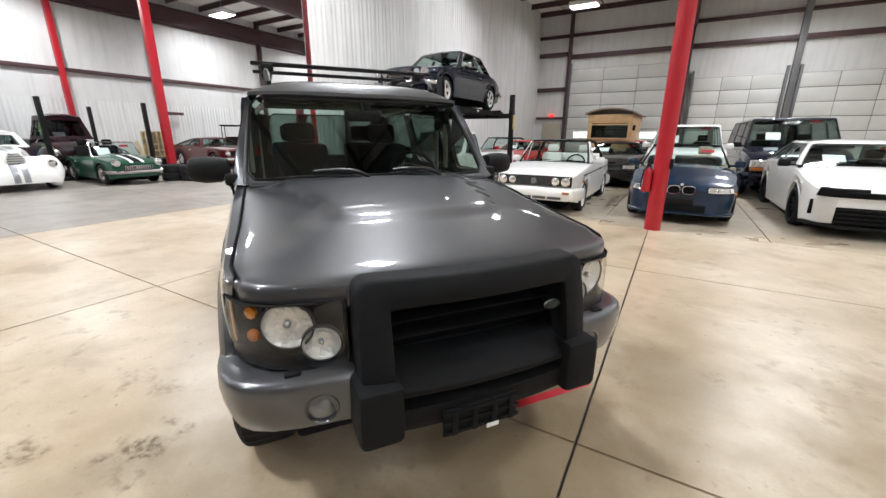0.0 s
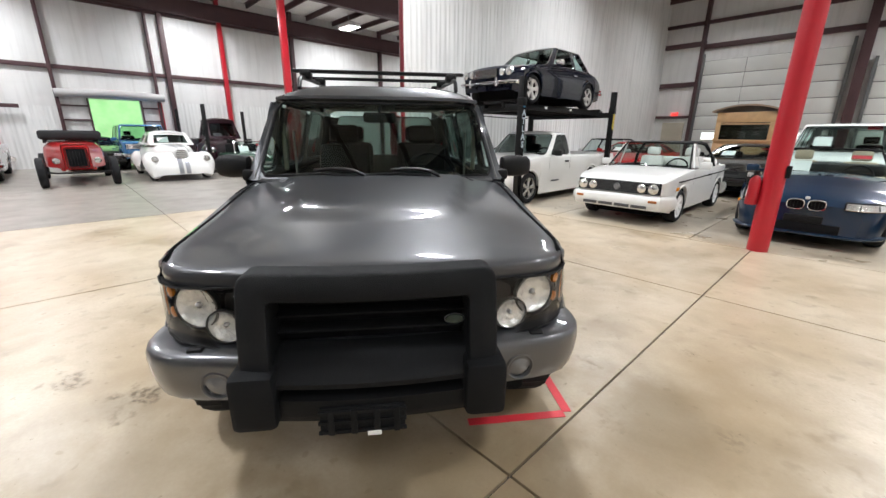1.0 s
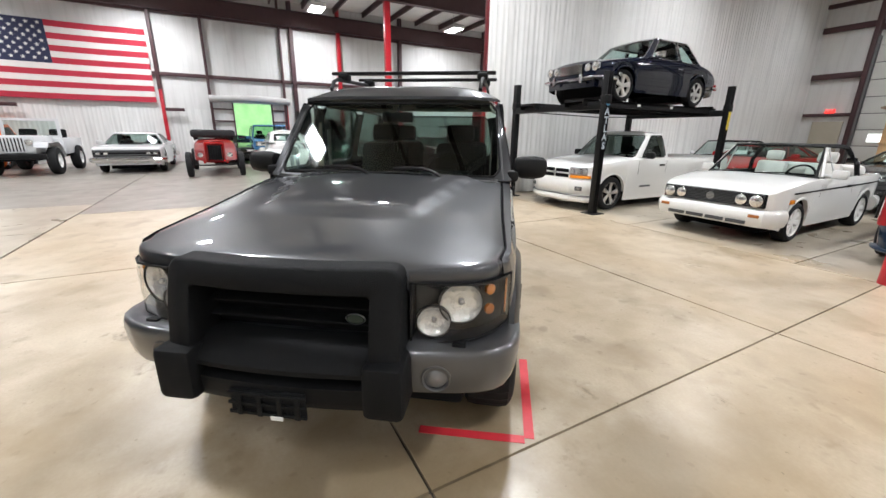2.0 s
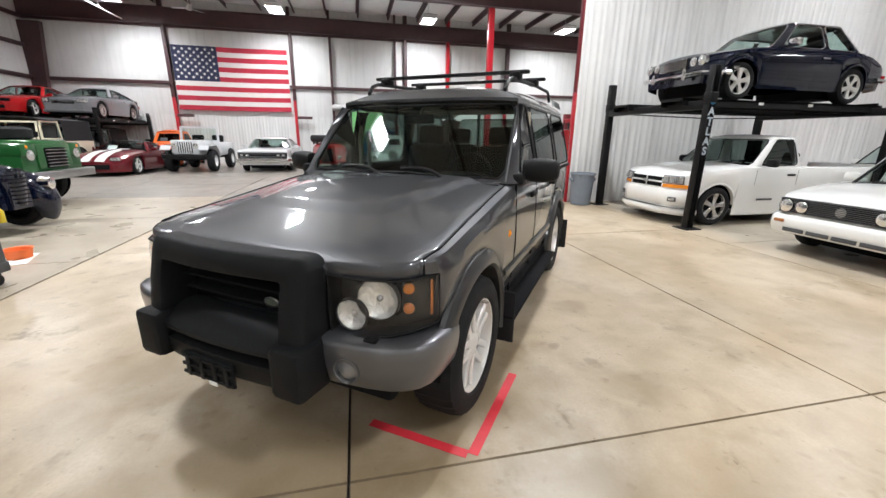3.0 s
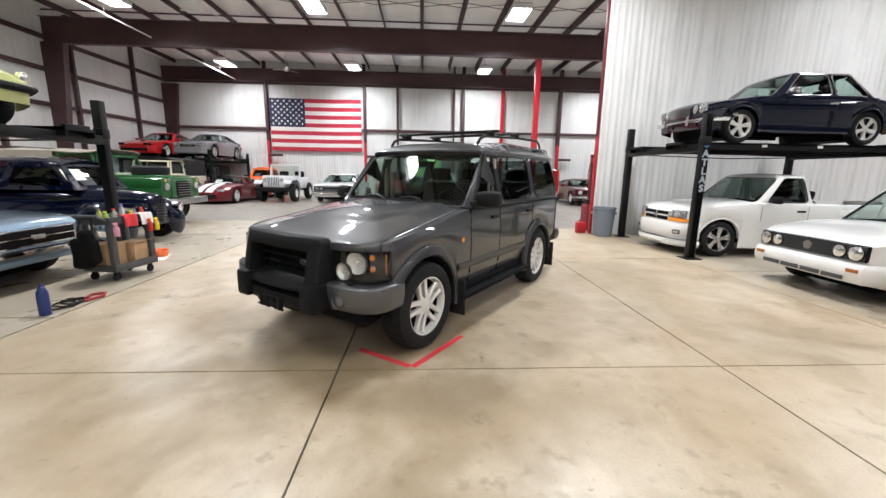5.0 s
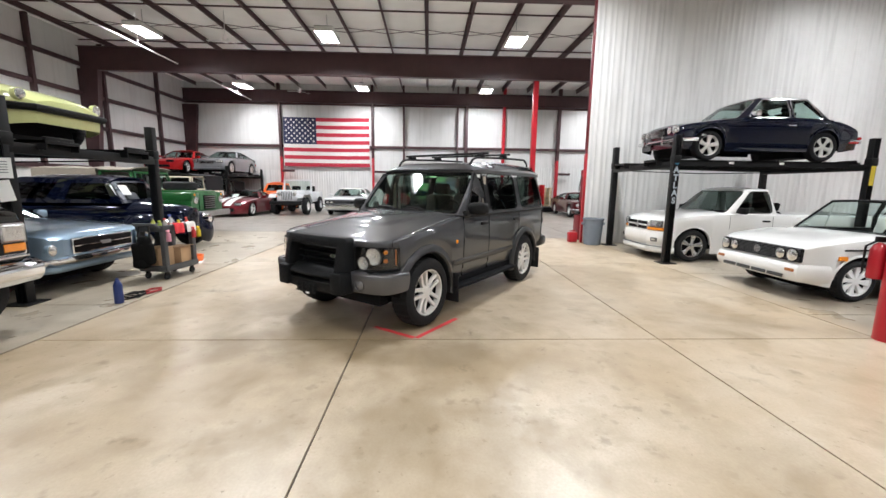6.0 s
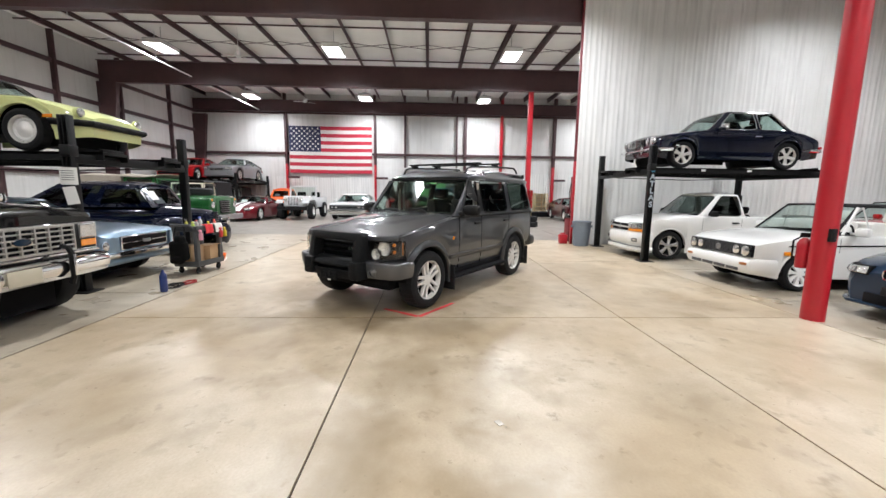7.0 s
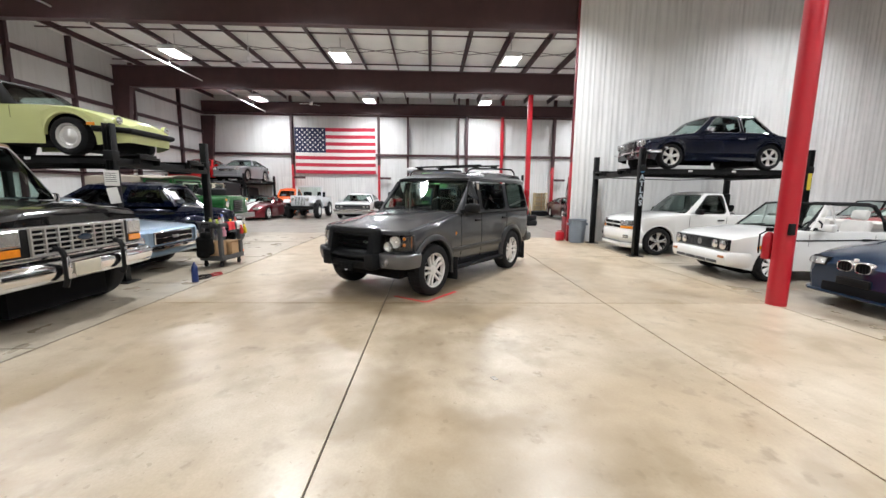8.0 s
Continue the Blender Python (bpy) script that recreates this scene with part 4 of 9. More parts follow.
def car(name, label, s):
    """A car from a table of its measures. Local frame: nose at x = 0, forwards +x, left +y, wheels on z = 0."""
    c = thing(name, label, s.get("category", "car"), s.get("group", "parked cars"))
    L, W, H = s["L"], s["W"] / 2, s["H"]
    fo, wb, r = s["fo"], s["wb"], s["r"]
    axles = (-fo, -fo - wb)
    gc = s.get("gc", 0.2)
    ra = s.get("ra", r + 0.06)
    plan = s.get("plan", [(0, 0.84), (0.1, 0.93), (0.35, 0.985), (0.9, 1.0), (L - 0.9, 1.0), (L - 0.3, 0.97), (L - 0.08, 0.92), (L, 0.85)])
    wf = lambda x: W * curve_at(plan, -x)
    shf = lambda x: curve_at(s["belt"], -x)
    topf = lambda x: curve_at(s["top"], -x)

    def lowf(x):
        z = gc + 0.06 * max(0, 1 - (-x) / 0.35) + 0.08 * max(0, 1 - (L + x) / 0.5)
        for xa in axles:
            if abs(x - xa) < ra:
                z = max(z, min(shf(x) - 0.06, r + math.sqrt(max(0, ra * ra - (x - xa) ** 2))))
        return z

    d0, d1, d2, d3 = s["cab"]
    bed = s.get("bed")
    tonneau = s.get("tonneau")
    lid = lambda x: not (d0 < -x < d3) and not (bed and bed[0] < -x < bed[1])
    bm = bmesh.new()
    body_loft(bm, stations(0, -L, axles, ra), wf, lowf, shf, topf, s.get("rs", 0.07), lid)
    body = part("body", bm, s["paint"], c)
    for xa in axles:
        for side in (-1, 1):
            arc = []
            for k in range(17):
                a = math.pi * (0.02 + 0.96 * k / 16)
                ring = []
                for q, o in ((ra - 0.012, -0.05), (ra - 0.008, 0.003), (ra + 0.008, 0.005), (ra + 0.026, -0.006)):
                    x, z = xa + q * math.cos(a), r + q * math.sin(a)
                    z = min(z, shf(x) - 0.05)
                    k_ = min(1.0, max(0.0, (z - lowf(xa + 2 * ra)) / max(0.05, (shf(x) - lowf(xa + 2 * ra)) * 0.62)))
                    ring.append((x, side * (wf(x) * (0.965 + 0.035 * k_) + o), z))
                arc.append(ring)
            lip = bmesh.new()
            loft(lip, arc)
            part("wheel_lip", lip, s["paint"], c)
    # inner tub, floor, wheel wells
    wi = W * 0.93
    trim = s.get("trim", M_INTERIOR)
    part("floor_pan", boxed((-(d0 + d3) / 2, 0, 0.32), (d3 - d0 - 0.1, wi * 1.9, 0.1)), trim, c)
    bm = boxed((-d0 - 0.28, 0, shf(-d0) - 0.07), (0.45, wi * 1.85, 0.14), 0.03)
    box(bm, (-d0 - 0.08, 0, (0.3 + shf(-d0)) / 2), (0.12, wi * 1.9, shf(-d0) - 0.3))
    part("dashboard", bm, trim, c)
    part("rear_bulkhead", boxed((-d3 + 0.03, 0, (0.3 + shf(-d3)) / 2), (0.06, wi * 1.9, shf(-d3) - 0.32)), trim, c)
    for side in (-1, 1):
        part("door_lining", boxed((-(d0 + d3) / 2, side * (wi - 0.03), (0.3 + shf(-(d0 + d3) / 2)) / 2 - 0.01), (d3 - d0, 0.06, shf(-(d0 + d3) / 2) - 0.3)), trim, c)
    bm = boxed((-L / 2, 0, gc + 0.14), (L * 0.8, W * 1.45, 0.14))
    for xa in axles:
        box(bm, (xa, 0, r * 0.95), (ra * 1.7, W * 1.25, r * 1.2))
    part("underbody", bm, M_DARK, c)
    sz = 0.34 + s.get("seatz", 0.0)
    for y in (-W * 0.45, W * 0.45):
        bm = bmesh.new()
        seat(bm, -d0 - 0.95, y, sz, 0.48)
        part("seat", bm, s.get("seats", M_INTERIOR), c)
    if d3 - d0 > 2.0 and not bed:
        bm = bmesh.new()
        seat(bm, -d0 - 1.75, 0, sz, W * 1.5, False, 0.5)
        part("rear_seat", bm, s.get("seats", M_INTERIOR), c)
    bm = bmesh.new()
    steering_wheel(bm, -d0 - 0.5, W * 0.45, shf(-d0) - 0.02)
    part("steering_wheel", bm, M_DARK, c)
    # greenhouse
    zr, yr = H, W * s.get("wr", 0.72)
    yb0, yb3 = wf(-d0) - 0.07, wf(-d3) - 0.07
    yb = W - 0.06
    glass = s.get("glass", M_GLASS)
    zb0, zb3 = shf(-d0) - 0.01, shf(-d3) - 0.01
    fm = s.get("frame", s["paint"])
    if s.get("open"):
        fr, gl = sheet([(-d0, -yb0, zb0), (-d0, yb0, zb0), (-d1, yr, zr - 0.02), (-d1, -yr, zr - 0.02)], 0.07, (0.022, 0.022, 0.035, 0.05))
        f = part("windshield", fr, fm, c)
        part("pane", gl, glass, f).visible_shadow = False
    else:
        cuts = s.get("cuts", [0.0, 0.5, 1.0])
        a0, a1 = d0 + s.get("apillar", 0.20), d1 + 0.10
        e0, e1 = d3 - s.get("cpillar", 0.16), d2 - 0.02
        wins = []
        for i, (u0, u1) in enumerate(zip(cuts, cuts[1:])):
            p0, p1 = (0.0 if i == 0 else 0.035), (0.0 if i == len(cuts) - 2 else 0.035)
            wins.append((-(a0 + (e0 - a0) * u0 + p0), -(a0 + (e0 - a0) * u1 - p1), -(a1 + (e1 - a1) * u0 + p0), -(a1 + (e1 - a1) * u1 - p1)))
        crown = s.get("crown", 0.055)
        cabin(c, lambda x: shf(x) - 0.012, zr - crown, (-d0, -d1, yb0 - 0.01, yr - 0.04, s.get("bow", 0.10)), (-d3, -d2, yb3 - 0.02, yr - 0.05, s.get("rbow", 0.05)), yb, yr, wins, fm,
              s.get("seal", M_BLACKPL), glass, s.get("rearglass", glass), crown, s.get("roof", fm), posts=s.get("posts", ()), wedge=s.get("wedge", 0.045), rear_in=s.get("rear_in", 0.86))
    if s.get("rollbar"):
        xb = -d0 - 1.36
        bm = bmesh.new()
        hoop = [(xb - 0.10, -yb, zb0 - 0.02), (xb - 0.06, -yb + 0.03, zb0 + 0.18), (xb - 0.02, -yr - 0.03, zr - 0.16), (xb, -yr + 0.02, zr - 0.07), (xb, -yr + 0.12, zr - 0.04)]
        tube(bm, hoop + [(x, -y, z) for x, y, z in reversed(hoop)], 0.034, 8)
        part("roll_bar", bm, M_BLACKPL, c)
        for side in (-1, 1):
            bm = bmesh.new()
            tube(bm, [(-d1 - 0.01, side * (yr - 0.01), zr - 0.035), (-d1 - 0.3, side * (yr + 0.005), zr - 0.03), (xb + 0.02, side * (yr - 0.01), zr - 0.06)], 0.014, 6)
            part("window_rail", bm, M_BLACKPL, c)
            bm = bmesh.new()
            tube(bm, [(-d0 - 0.12, side * yb, zb0 + 0.02), (-d1 + 0.02, side * (yr + 0.01), zr - 0.06)], 0.022, 6)
            tube(bm, [(-d1 - 0.10, side * (yb - 0.005), zb0 + 0.02), (-d1 - 0.06, side * (yr + 0.012), zr - 0.05)], 0.012, 6)
            part("vent_frame", bm, s["paint"], c)
    if tonneau:
        bm = bmesh.new()
        box(bm, (-d3 + 0.05, 0, zb3 + 0.05), (0.55, W * 1.7, 0.2), 0.08)
        part("folded_top", bm, tonneau, c)
    if bed:
        bm = bmesh.new()
        b0, b1 = bed
        zb = shf(-b0)
        box(bm, (-(b0 + b1) / 2, 0, 0.62), (b1 - b0, W * 1.8, 0.04))
        box(bm, (-b0 + 0.0, 0, (0.6 + zb) / 2), (0.05, W * 1.8, zb - 0.62))
        for side in (-1, 1):
            box(bm, (-(b0 + b1) / 2, side * (W - 0.13), (0.6 + zb) / 2), (b1 - b0, 0.05, zb - 0.62))
        part("cargo_bed", bm, s["paint"], c)
    # mirrors and handles
    if s.get("mirrors", True):
        for side in (-1, 1):
            bm = bmesh.new()
            box(bm, (-d0 - 0.28, side * (W + 0.09), zb0 + 0.07), (0.1, 0.19, 0.13), 0.035)
            box(bm, (-d0 - 0.28, side * (W - 0.02), zb0 + 0.04), (0.06, 0.12, 0.04), 0.01)
            part("mirror", bm, s.get("mirror_mat", s["paint"]), c)
    for dd in s.get("handles", [d0 + 1.05]):
        for side in (-1, 1):
            part("door_handle", boxed((-dd, side * (W + 0.004), shf(-dd) - 0.14), (0.16, 0.03, 0.035), 0.01), s.get("handle_mat", M_CHROME), c)
    # shut lines
    for dd in s.get("seams", [d0 + 0.05, d0 + 1.2]):
        for side in (-1, 1):
            bm = bmesh.new()
            zt, zl = shf(-dd) - 0.05, max(gc + 0.08, lowf(-dd) + 0.02)
            h = shf(-dd) - lowf(-dd)
            ring = []
            for k in range(7):
                z = zl + (zt - zl) * k / 6
                wy = wf(-dd) * (0.955 + 0.045 * min(1, (z - lowf(-dd)) / (0.62 * h))) + 0.0015
                ring.append([(-dd + 0.004, side * wy, z), (-dd - 0.004, side * wy, z)])
            loft(bm, ring)
            part("door_seam", bm, M_DARK, c)
    if s.get("line"):
        z, h, mm = s["line"]
        for side in (-1, 1):
            bm = bmesh.new()
            loft(bm, [[(x, side * (wf(x) + 0.003), zz + z + 0.05 * (-x - 0.5) / L) for zz in (0.0, h)] for x in [-0.45 - (L - 0.55) * k / 24 for k in range(25)]])
            part("side_line", bm, mm, c)
    # nose
    def nx(y):
        for k in range(60):
            if wf(-k * 0.01) >= abs(y) + 0.0:
                return -k * 0.01
        return -0.6

    lo_ = s.get("lamp_out", 0.0)
    for y, z, lr in s.get("lamps", []):
        for side in (-1, 1):
            bm = bmesh.new()
            disc(bm, (nx(y) + 0.012 + lo_, side * y, z), lr * 1.12, (1, 0, 0), 0.05, 22, 0.0)
            rim = part("headlamp", bm, s.get("lamp_rim", M_CHROME), c)
            bm = bmesh.new()
            disc(bm, (nx(y) + 0.018 + lo_, side * y, z), lr, (1, 0.0, 0), 0.01, 22, lr * 0.28)
            part("lens", bm, s.get("lens", M_REFLECT), rim)
    for y, z, w_, h_ in s.get("rect_lamps", []):
        for side in (-1, 1):
            lean, push = s.get("lamp_lean", 0.0), s.get("lamp_push", 0.008)
            rim = part("headlamp", nose_panel(wf, y, w_ + 0.03, z - h_ / 2 - 0.012, z + h_ / 2 + 0.012, 0.010 + push, side, 0.07, lean), s.get("lamp_rim", M_DARK), c)
            part("lens", nose_panel(wf, y, w_, z - h_ / 2, z + h_ / 2, 0.019 + push, side, 0.03, lean), s.get("lens", M_REFLECT), rim)
            for q in (-0.17, 0.2) if s.get("lens") is None else ():
                part("lamp_rib", nose_panel(wf, y + q * w_, 0.012, z - h_ / 2 + 0.006, z + h_ / 2 - 0.006, 0.022 + push, side, 0.01, lean, 2), M_GREYPL, rim)
    for y, z, w_, h_, mm in s.get("signals", []):
        for side in (-1, 1):
            part("turn_signal", nose_panel(wf, y, w_, z - h_ / 2, z + h_ / 2, 0.014 + s.get("lamp_push", 0.008), side, 0.06), mm, c)
    for dd, z, w_, h_, mm in s.get("side_marks", []):
        for side in (-1, 1):
            part("side_marker", boxed((-dd, side * wf(-dd), z), (w_, 0.03, h_), 0.008), mm, c)
    for gi, g in enumerate(s.get("grilles", [])):
        y0, y1, z0, z1, n, bg, sl = g
        bm = boxed((0.004 * gi, (y0 + y1) / 2, (z0 + z1) / 2), (0.05, y1 - y0, z1 - z0), 0.012)
        gr = part("grille", bm, bg, c)
        if n > 0:
            for k in range(n):
                z = z0 + (z1 - z0) * (k + 0.5) / n
                part("slat", boxed((0.03, (y0 + y1) / 2, z), (0.025, y1 - y0 - 0.02, (z1 - z0) / n * 0.36), 0.003), sl, gr)
        elif n < 0:
            for k in range(-n):
                y = y0 + (y1 - y0) * (k + 0.5) / -n
                part("slat", boxed((0.03, y, (z0 + z1) / 2), (0.025, (y1 - y0) / -n * 0.36, z1 - z0 - 0.02), 0.003), sl, gr)
    for b in s.get("bumpers", []):
        z0, z1, out, mm = b
        bm = bmesh.new()
        bumper(bm, plan_path(wf, 0, s.get("wrap", 0.36), 9, out), z0, z1, 0.09 + out, min(0.03, (z1 - z0) * 0.25))
        part("front_bumper", bm, mm, c)
        bm = bmesh.new()
        bumper(bm, plan_path(wf, -L, -0.4, 7, out), z0, z1, 0.09 + out, min(0.03, (z1 - z0) * 0.25))
        part("rear_bumper", bm, mm, c)
    for side in (-1, 1):
        part("tail_lamp", boxed((-L + 0.02, side * W * 0.74, shf(-L) - 0.16), (0.08, W * 0.25, s.get("tail", 0.14)), 0.02), M_REDLENS, c)
    if s.get("paper"):
        u, v = 0.22, 0.42
        p = Vector((-d0, 0, zb0)).lerp(Vector((-d1, 0, zr - 0.05)), v)
        m = Matrix.Translation((p.x - 0.05, -W * 0.38, p.z - 0.02)) @ Matrix.Rotation(math.atan2(d1 - d0, zr - zb0) * -1, 4, "Y")
        part("price_sheet", boxed((0, 0, 0), (0.004, 0.30, 0.22), 0, m), M_PAPER, c, "white paper behind the windscreen")
        m = Matrix.Translation((-d1 - 0.005, W * 0.45, zr - 0.12)) @ Matrix.Rotation(math.atan2(d1 - d0, zr - zb0) * -1, 4, "Y")
        part("window_label", boxed((-0.03, 0, 0), (0.004, 0.22, 0.07), 0, m), M_REDPAPER, c, "small red label on the windscreen")
    bm = bmesh.new()
    tube(bm, [(-d0 + 0.03, -0.1, zb0 + 0.03), (-d0 - 0.02, W * 0.5, zb0 + 0.07)], 0.008, 5)
    tube(bm, [(-d0 + 0.03, -W * 0.6, zb0 + 0.03), (-d0 - 0.02, -0.05, zb0 + 0.07)], 0.008, 5)
    part("wiper", bm, M_DARK, c)
    add_wheels(c, axles, W - s.get("tin", 0.115), r, s.get("tw", 0.2), s["rim"], s.get("style", "disc"), s.get("rimmat", M_ALLOY))
    return c


def park(ob, x, y, heading, z=0.0):
    """Stands a car with its nose at x, y, pointing along heading (degrees from +x)."""
    ob.matrix_world = pose(x, y, z, 0, 0, heading)


WHITE_P = paint((0.74, 0.74, 0.72))
NAVY_P = paint((0.0022, 0.0042, 0.0155), 0.1, 0.2, 1.0)
BLUE_P = paint((0.004, 0.019, 0.048), 0.15, 0.3)
GREEN_P = paint((0.014, 0.085, 0.022), 0.0, 0.4)
BRG_P = paint((0.006, 0.055, 0.03), 0.1, 0.35)
RED_P = paint((0.38, 0.009, 0.011), 0.0, 0.3)
MAROON_P = paint((0.13, 0.008, 0.014), 0.3, 0.3)
SILVER_P = paint((0.30, 0.31, 0.33), 0.7, 0.32)
ICE_P = paint((0.26, 0.36, 0.46), 0.55, 0.32)
YELLOW_P = paint((0.62, 0.66, 0.30), 0.0, 0.35)
CREAM_P = paint((0.62, 0.57, 0.44), 0.0, 0.4)
ORANGE_P = paint((0.75, 0.14, 0.03), 0.0, 0.35)
BLACK_P = paint((0.003, 0.003, 0.0035), 0.0, 0.2, 1.0)
SKYBLUE_P = paint((0.05, 0.16, 0.34), 0.1, 0.35)
PEARL_P = paint((0.62, 0.63, 0.63), 0.0, 0.32)
JEEP_P = paint((0.62, 0.63, 0.64), 0.1, 0.35)

# white pickup under the lift
pickup = car("pickup_truck", "white sport pickup truck with alloy wheels parked under the lift", dict(
    category="truck", L=4.85, W=1.72, H=1.545, fo=0.72, wb=2.80, r=0.33, rim=0.225, style="lobed", rimmat=M_CHROMERIM, gc=0.17, ra=0.385, paint=WHITE_P, rearglass=M_GLASSDARK,
    plan=[(0, 0.50), (0.03, 0.63), (0.08, 0.75), (0.17, 0.865), (0.33, 0.955), (0.55, 0.99), (0.9, 1.0), (4.2, 1.0), (4.7, 0.97), (4.85, 0.94)],
    top=[(0, 0.80), (0.05, 0.86), (0.16, 0.905), (0.4, 0.955), (0.8, 1.01), (1.4, 1.05), (2.9, 1.02), (4.85, 1.0)], belt=[(0, 0.79), (0.1, 0.84), (0.4, 0.915), (1.4, 1.005), (2.0, 1.0), (4.85, 0.98)],
    cab=(1.34, 1.86, 2.32, 2.50), wr=0.78, cuts=[0.0, 1.0], cpillar=0.13, bed=(2.66, 4.72), seams=[1.44, 2.34], handles=[2.2], handle_mat=M_BLACKPL, mirror_mat=M_BLACKPL, wrap=0.325,
    rect_lamps=[(0.565, 0.765, 0.33, 0.115)], lamp_lean=0.15, signals=[(0.60, 0.66, 0.40, 0.06, M_AMBER)],
    bumpers=[(0.30, 0.615, 0.03, WHITE_P), (0.17, 0.30, 0.055, WHITE_P)], lamp_rim=M_GREYPL))
wf_ = lambda x: 0.86 * curve_at([(0, 0.50), (0.03, 0.63), (0.08, 0.75), (0.17, 0.865), (0.33, 0.955), (0.55, 0.99), (0.9, 1.0)], -x)
for s in (1, -1):
    for z in (0.665, 0.765):
        part("grille_slot", nose_panel(wf_, 0.185, 0.35, z - 0.034, z + 0.034, 0.012, s), M_DARK, pickup)
    part("grille_bar", nose_panel(wf_, 0.185, 0.37, 0.702, 0.728, 0.022, s, 0.05), WHITE_P, pickup)
    fog = part("fog_lamp", nose_panel(wf_, 0.60, 0.12, 0.40, 0.48, 0.062, s, 0.05), M_GREYPL, pickup)
    part("lens", nose_panel(wf_, 0.60, 0.08, 0.415, 0.465, 0.066, s, 0.02), M_REFLECT, fog)
    part("bumper_gap", nose_panel(wf_, 0.40, 0.86, 0.296, 0.304, 0.060, s, 0.03), M_GREYPL, pickup)
    part("door_script", boxed((-1.72, s * 0.861, 0.44), (0.34, 0.004, 0.035), 0.001), M_GREYPL, pickup, "dark script bar low on the door")
    part("sill", boxed((-2.0, s * 0.80, 0.20), (1.7, 0.06, 0.07), 0.02), WHITE_P, pickup)
bm = bmesh.new()
box(bm, (0.03, 0, 0.715), (0.02, 0.13, 0.032), 0.006)
box(bm, (0.03, 0, 0.715), (0.02, 0.05, 0.055), 0.006)
part("nose_badge", bm, M_STEEL, pickup, "small metal badge on the nose")
park(pickup, -4.41, 8.31, -90)

# small white convertible
cabrio = car("convertible_car", "white four-seat convertible with black stripe and top folded", dict(
    L=3.82, W=1.64, H=1.36, fo=0.72, wb=2.40, r=0.285, rim=0.20, style="cover", rimmat=M_WHITERIM, gc=0.2, wrap=0.26, paint=WHITE_P, open=True, rollbar=True, tonneau=M_WHITESEAT,
    top=[(0, 0.72), (0.06, 0.76), (0.5, 0.84), (1.2, 0.90), (3.0, 0.92), (3.82, 0.86)], belt=[(0, 0.70), (0.2, 0.77), (1.2, 0.88), (3.82, 0.87)],
    cab=(1.2, 1.68, 2.7, 3.05), wr=0.74, seats=M_WHITESEAT, trim=M_INTERIOR, frame=M_BLACKPL, seams=[1.25, 2.4], handles=[2.25], handle_mat=M_BLACKPL, rs=0.04,
    lamps=[(0.60, 0.615, 0.082), (0.415, 0.615, 0.072)], lamp_rim=M_DARK, lamp_out=0.035, line=(0.70, 0.022, M_DARK), side_marks=[(0.45, 0.60, 0.12, 0.06, M_AMBER)],
    grilles=[(-0.70, 0.70, 0.52, 0.71, 9, M_DARK, M_GREYPL), ], bumpers=[(0.26, 0.50, 0.065, WHITE_P)]))
for y in (-0.42, -0.14, 0.14, 0.42):
    part("bumper_slot", boxed((0.092, y, 0.315), (0.012, 0.25, 0.05), 0.004), M_GREYPL, cabrio)
for y in (-0.62, 0.62):
    part("bumper_signal", boxed((0.078, y, 0.415), (0.03, 0.13, 0.042), 0.008), M_SIGNAL, cabrio)
bm = bmesh.new()
disc(bm, (0.035, 0, 0.615), 0.055, (1, 0, 0), 0.02, 20, 0.004)
part("round_badge", bm, M_STEEL, cabrio)
park(cabrio, -1.5, 8.62, -90)

# blue roadster behind the column
roadster = car("roadster", "dark blue two-seat roadster with kidney grille and tan seats", dict(
    L=4.05, W=1.69, H=1.29, fo=0.78, wb=2.45, r=0.31, rim=0.21, style="single", gc=0.15, paint=BLUE_P, open=True, tonneau=M_CANVAS_BLACK,
    plan=[(0, 0.66), (0.08, 0.78), (0.25, 0.90), (0.6, 0.98), (1.0, 1.0), (2.9, 1.0), (3.6, 0.97), (3.95, 0.88), (4.05, 0.8)],
    top=[(0, 0.58), (0.12, 0.68), (0.5, 0.80), (1.2, 0.90), (1.6, 0.92), (3.0, 0.90), (3.7, 0.88), (4.05, 0.75)], belt=[(0, 0.55), (0.2, 0.66), (0.7, 0.78), (1.5, 0.86), (3.0, 0.87), (4.05, 0.74)],
    cab=(1.55, 1.98, 2.6, 3.0), wr=0.7, seats=M_TANSEAT, trim=M_TANSEAT, frame=M_DARK, paper=True, rs=0.12,
    rect_lamps=[(0.58, 0.59, 0.42, 0.085)], lamp_lean=0.35, grilles=[(-0.38, 0.38, 0.20, 0.33, 0, M_DARK, None), (-0.20, 0.20, 0.33, 0.43, 0, M_BLACKPL, None)],
    side_marks=[(0.35, 0.52, 0.1, 0.04, M_AMBER)], bumpers=[(0.17, 0.21, 0.03, BLUE_P)]))
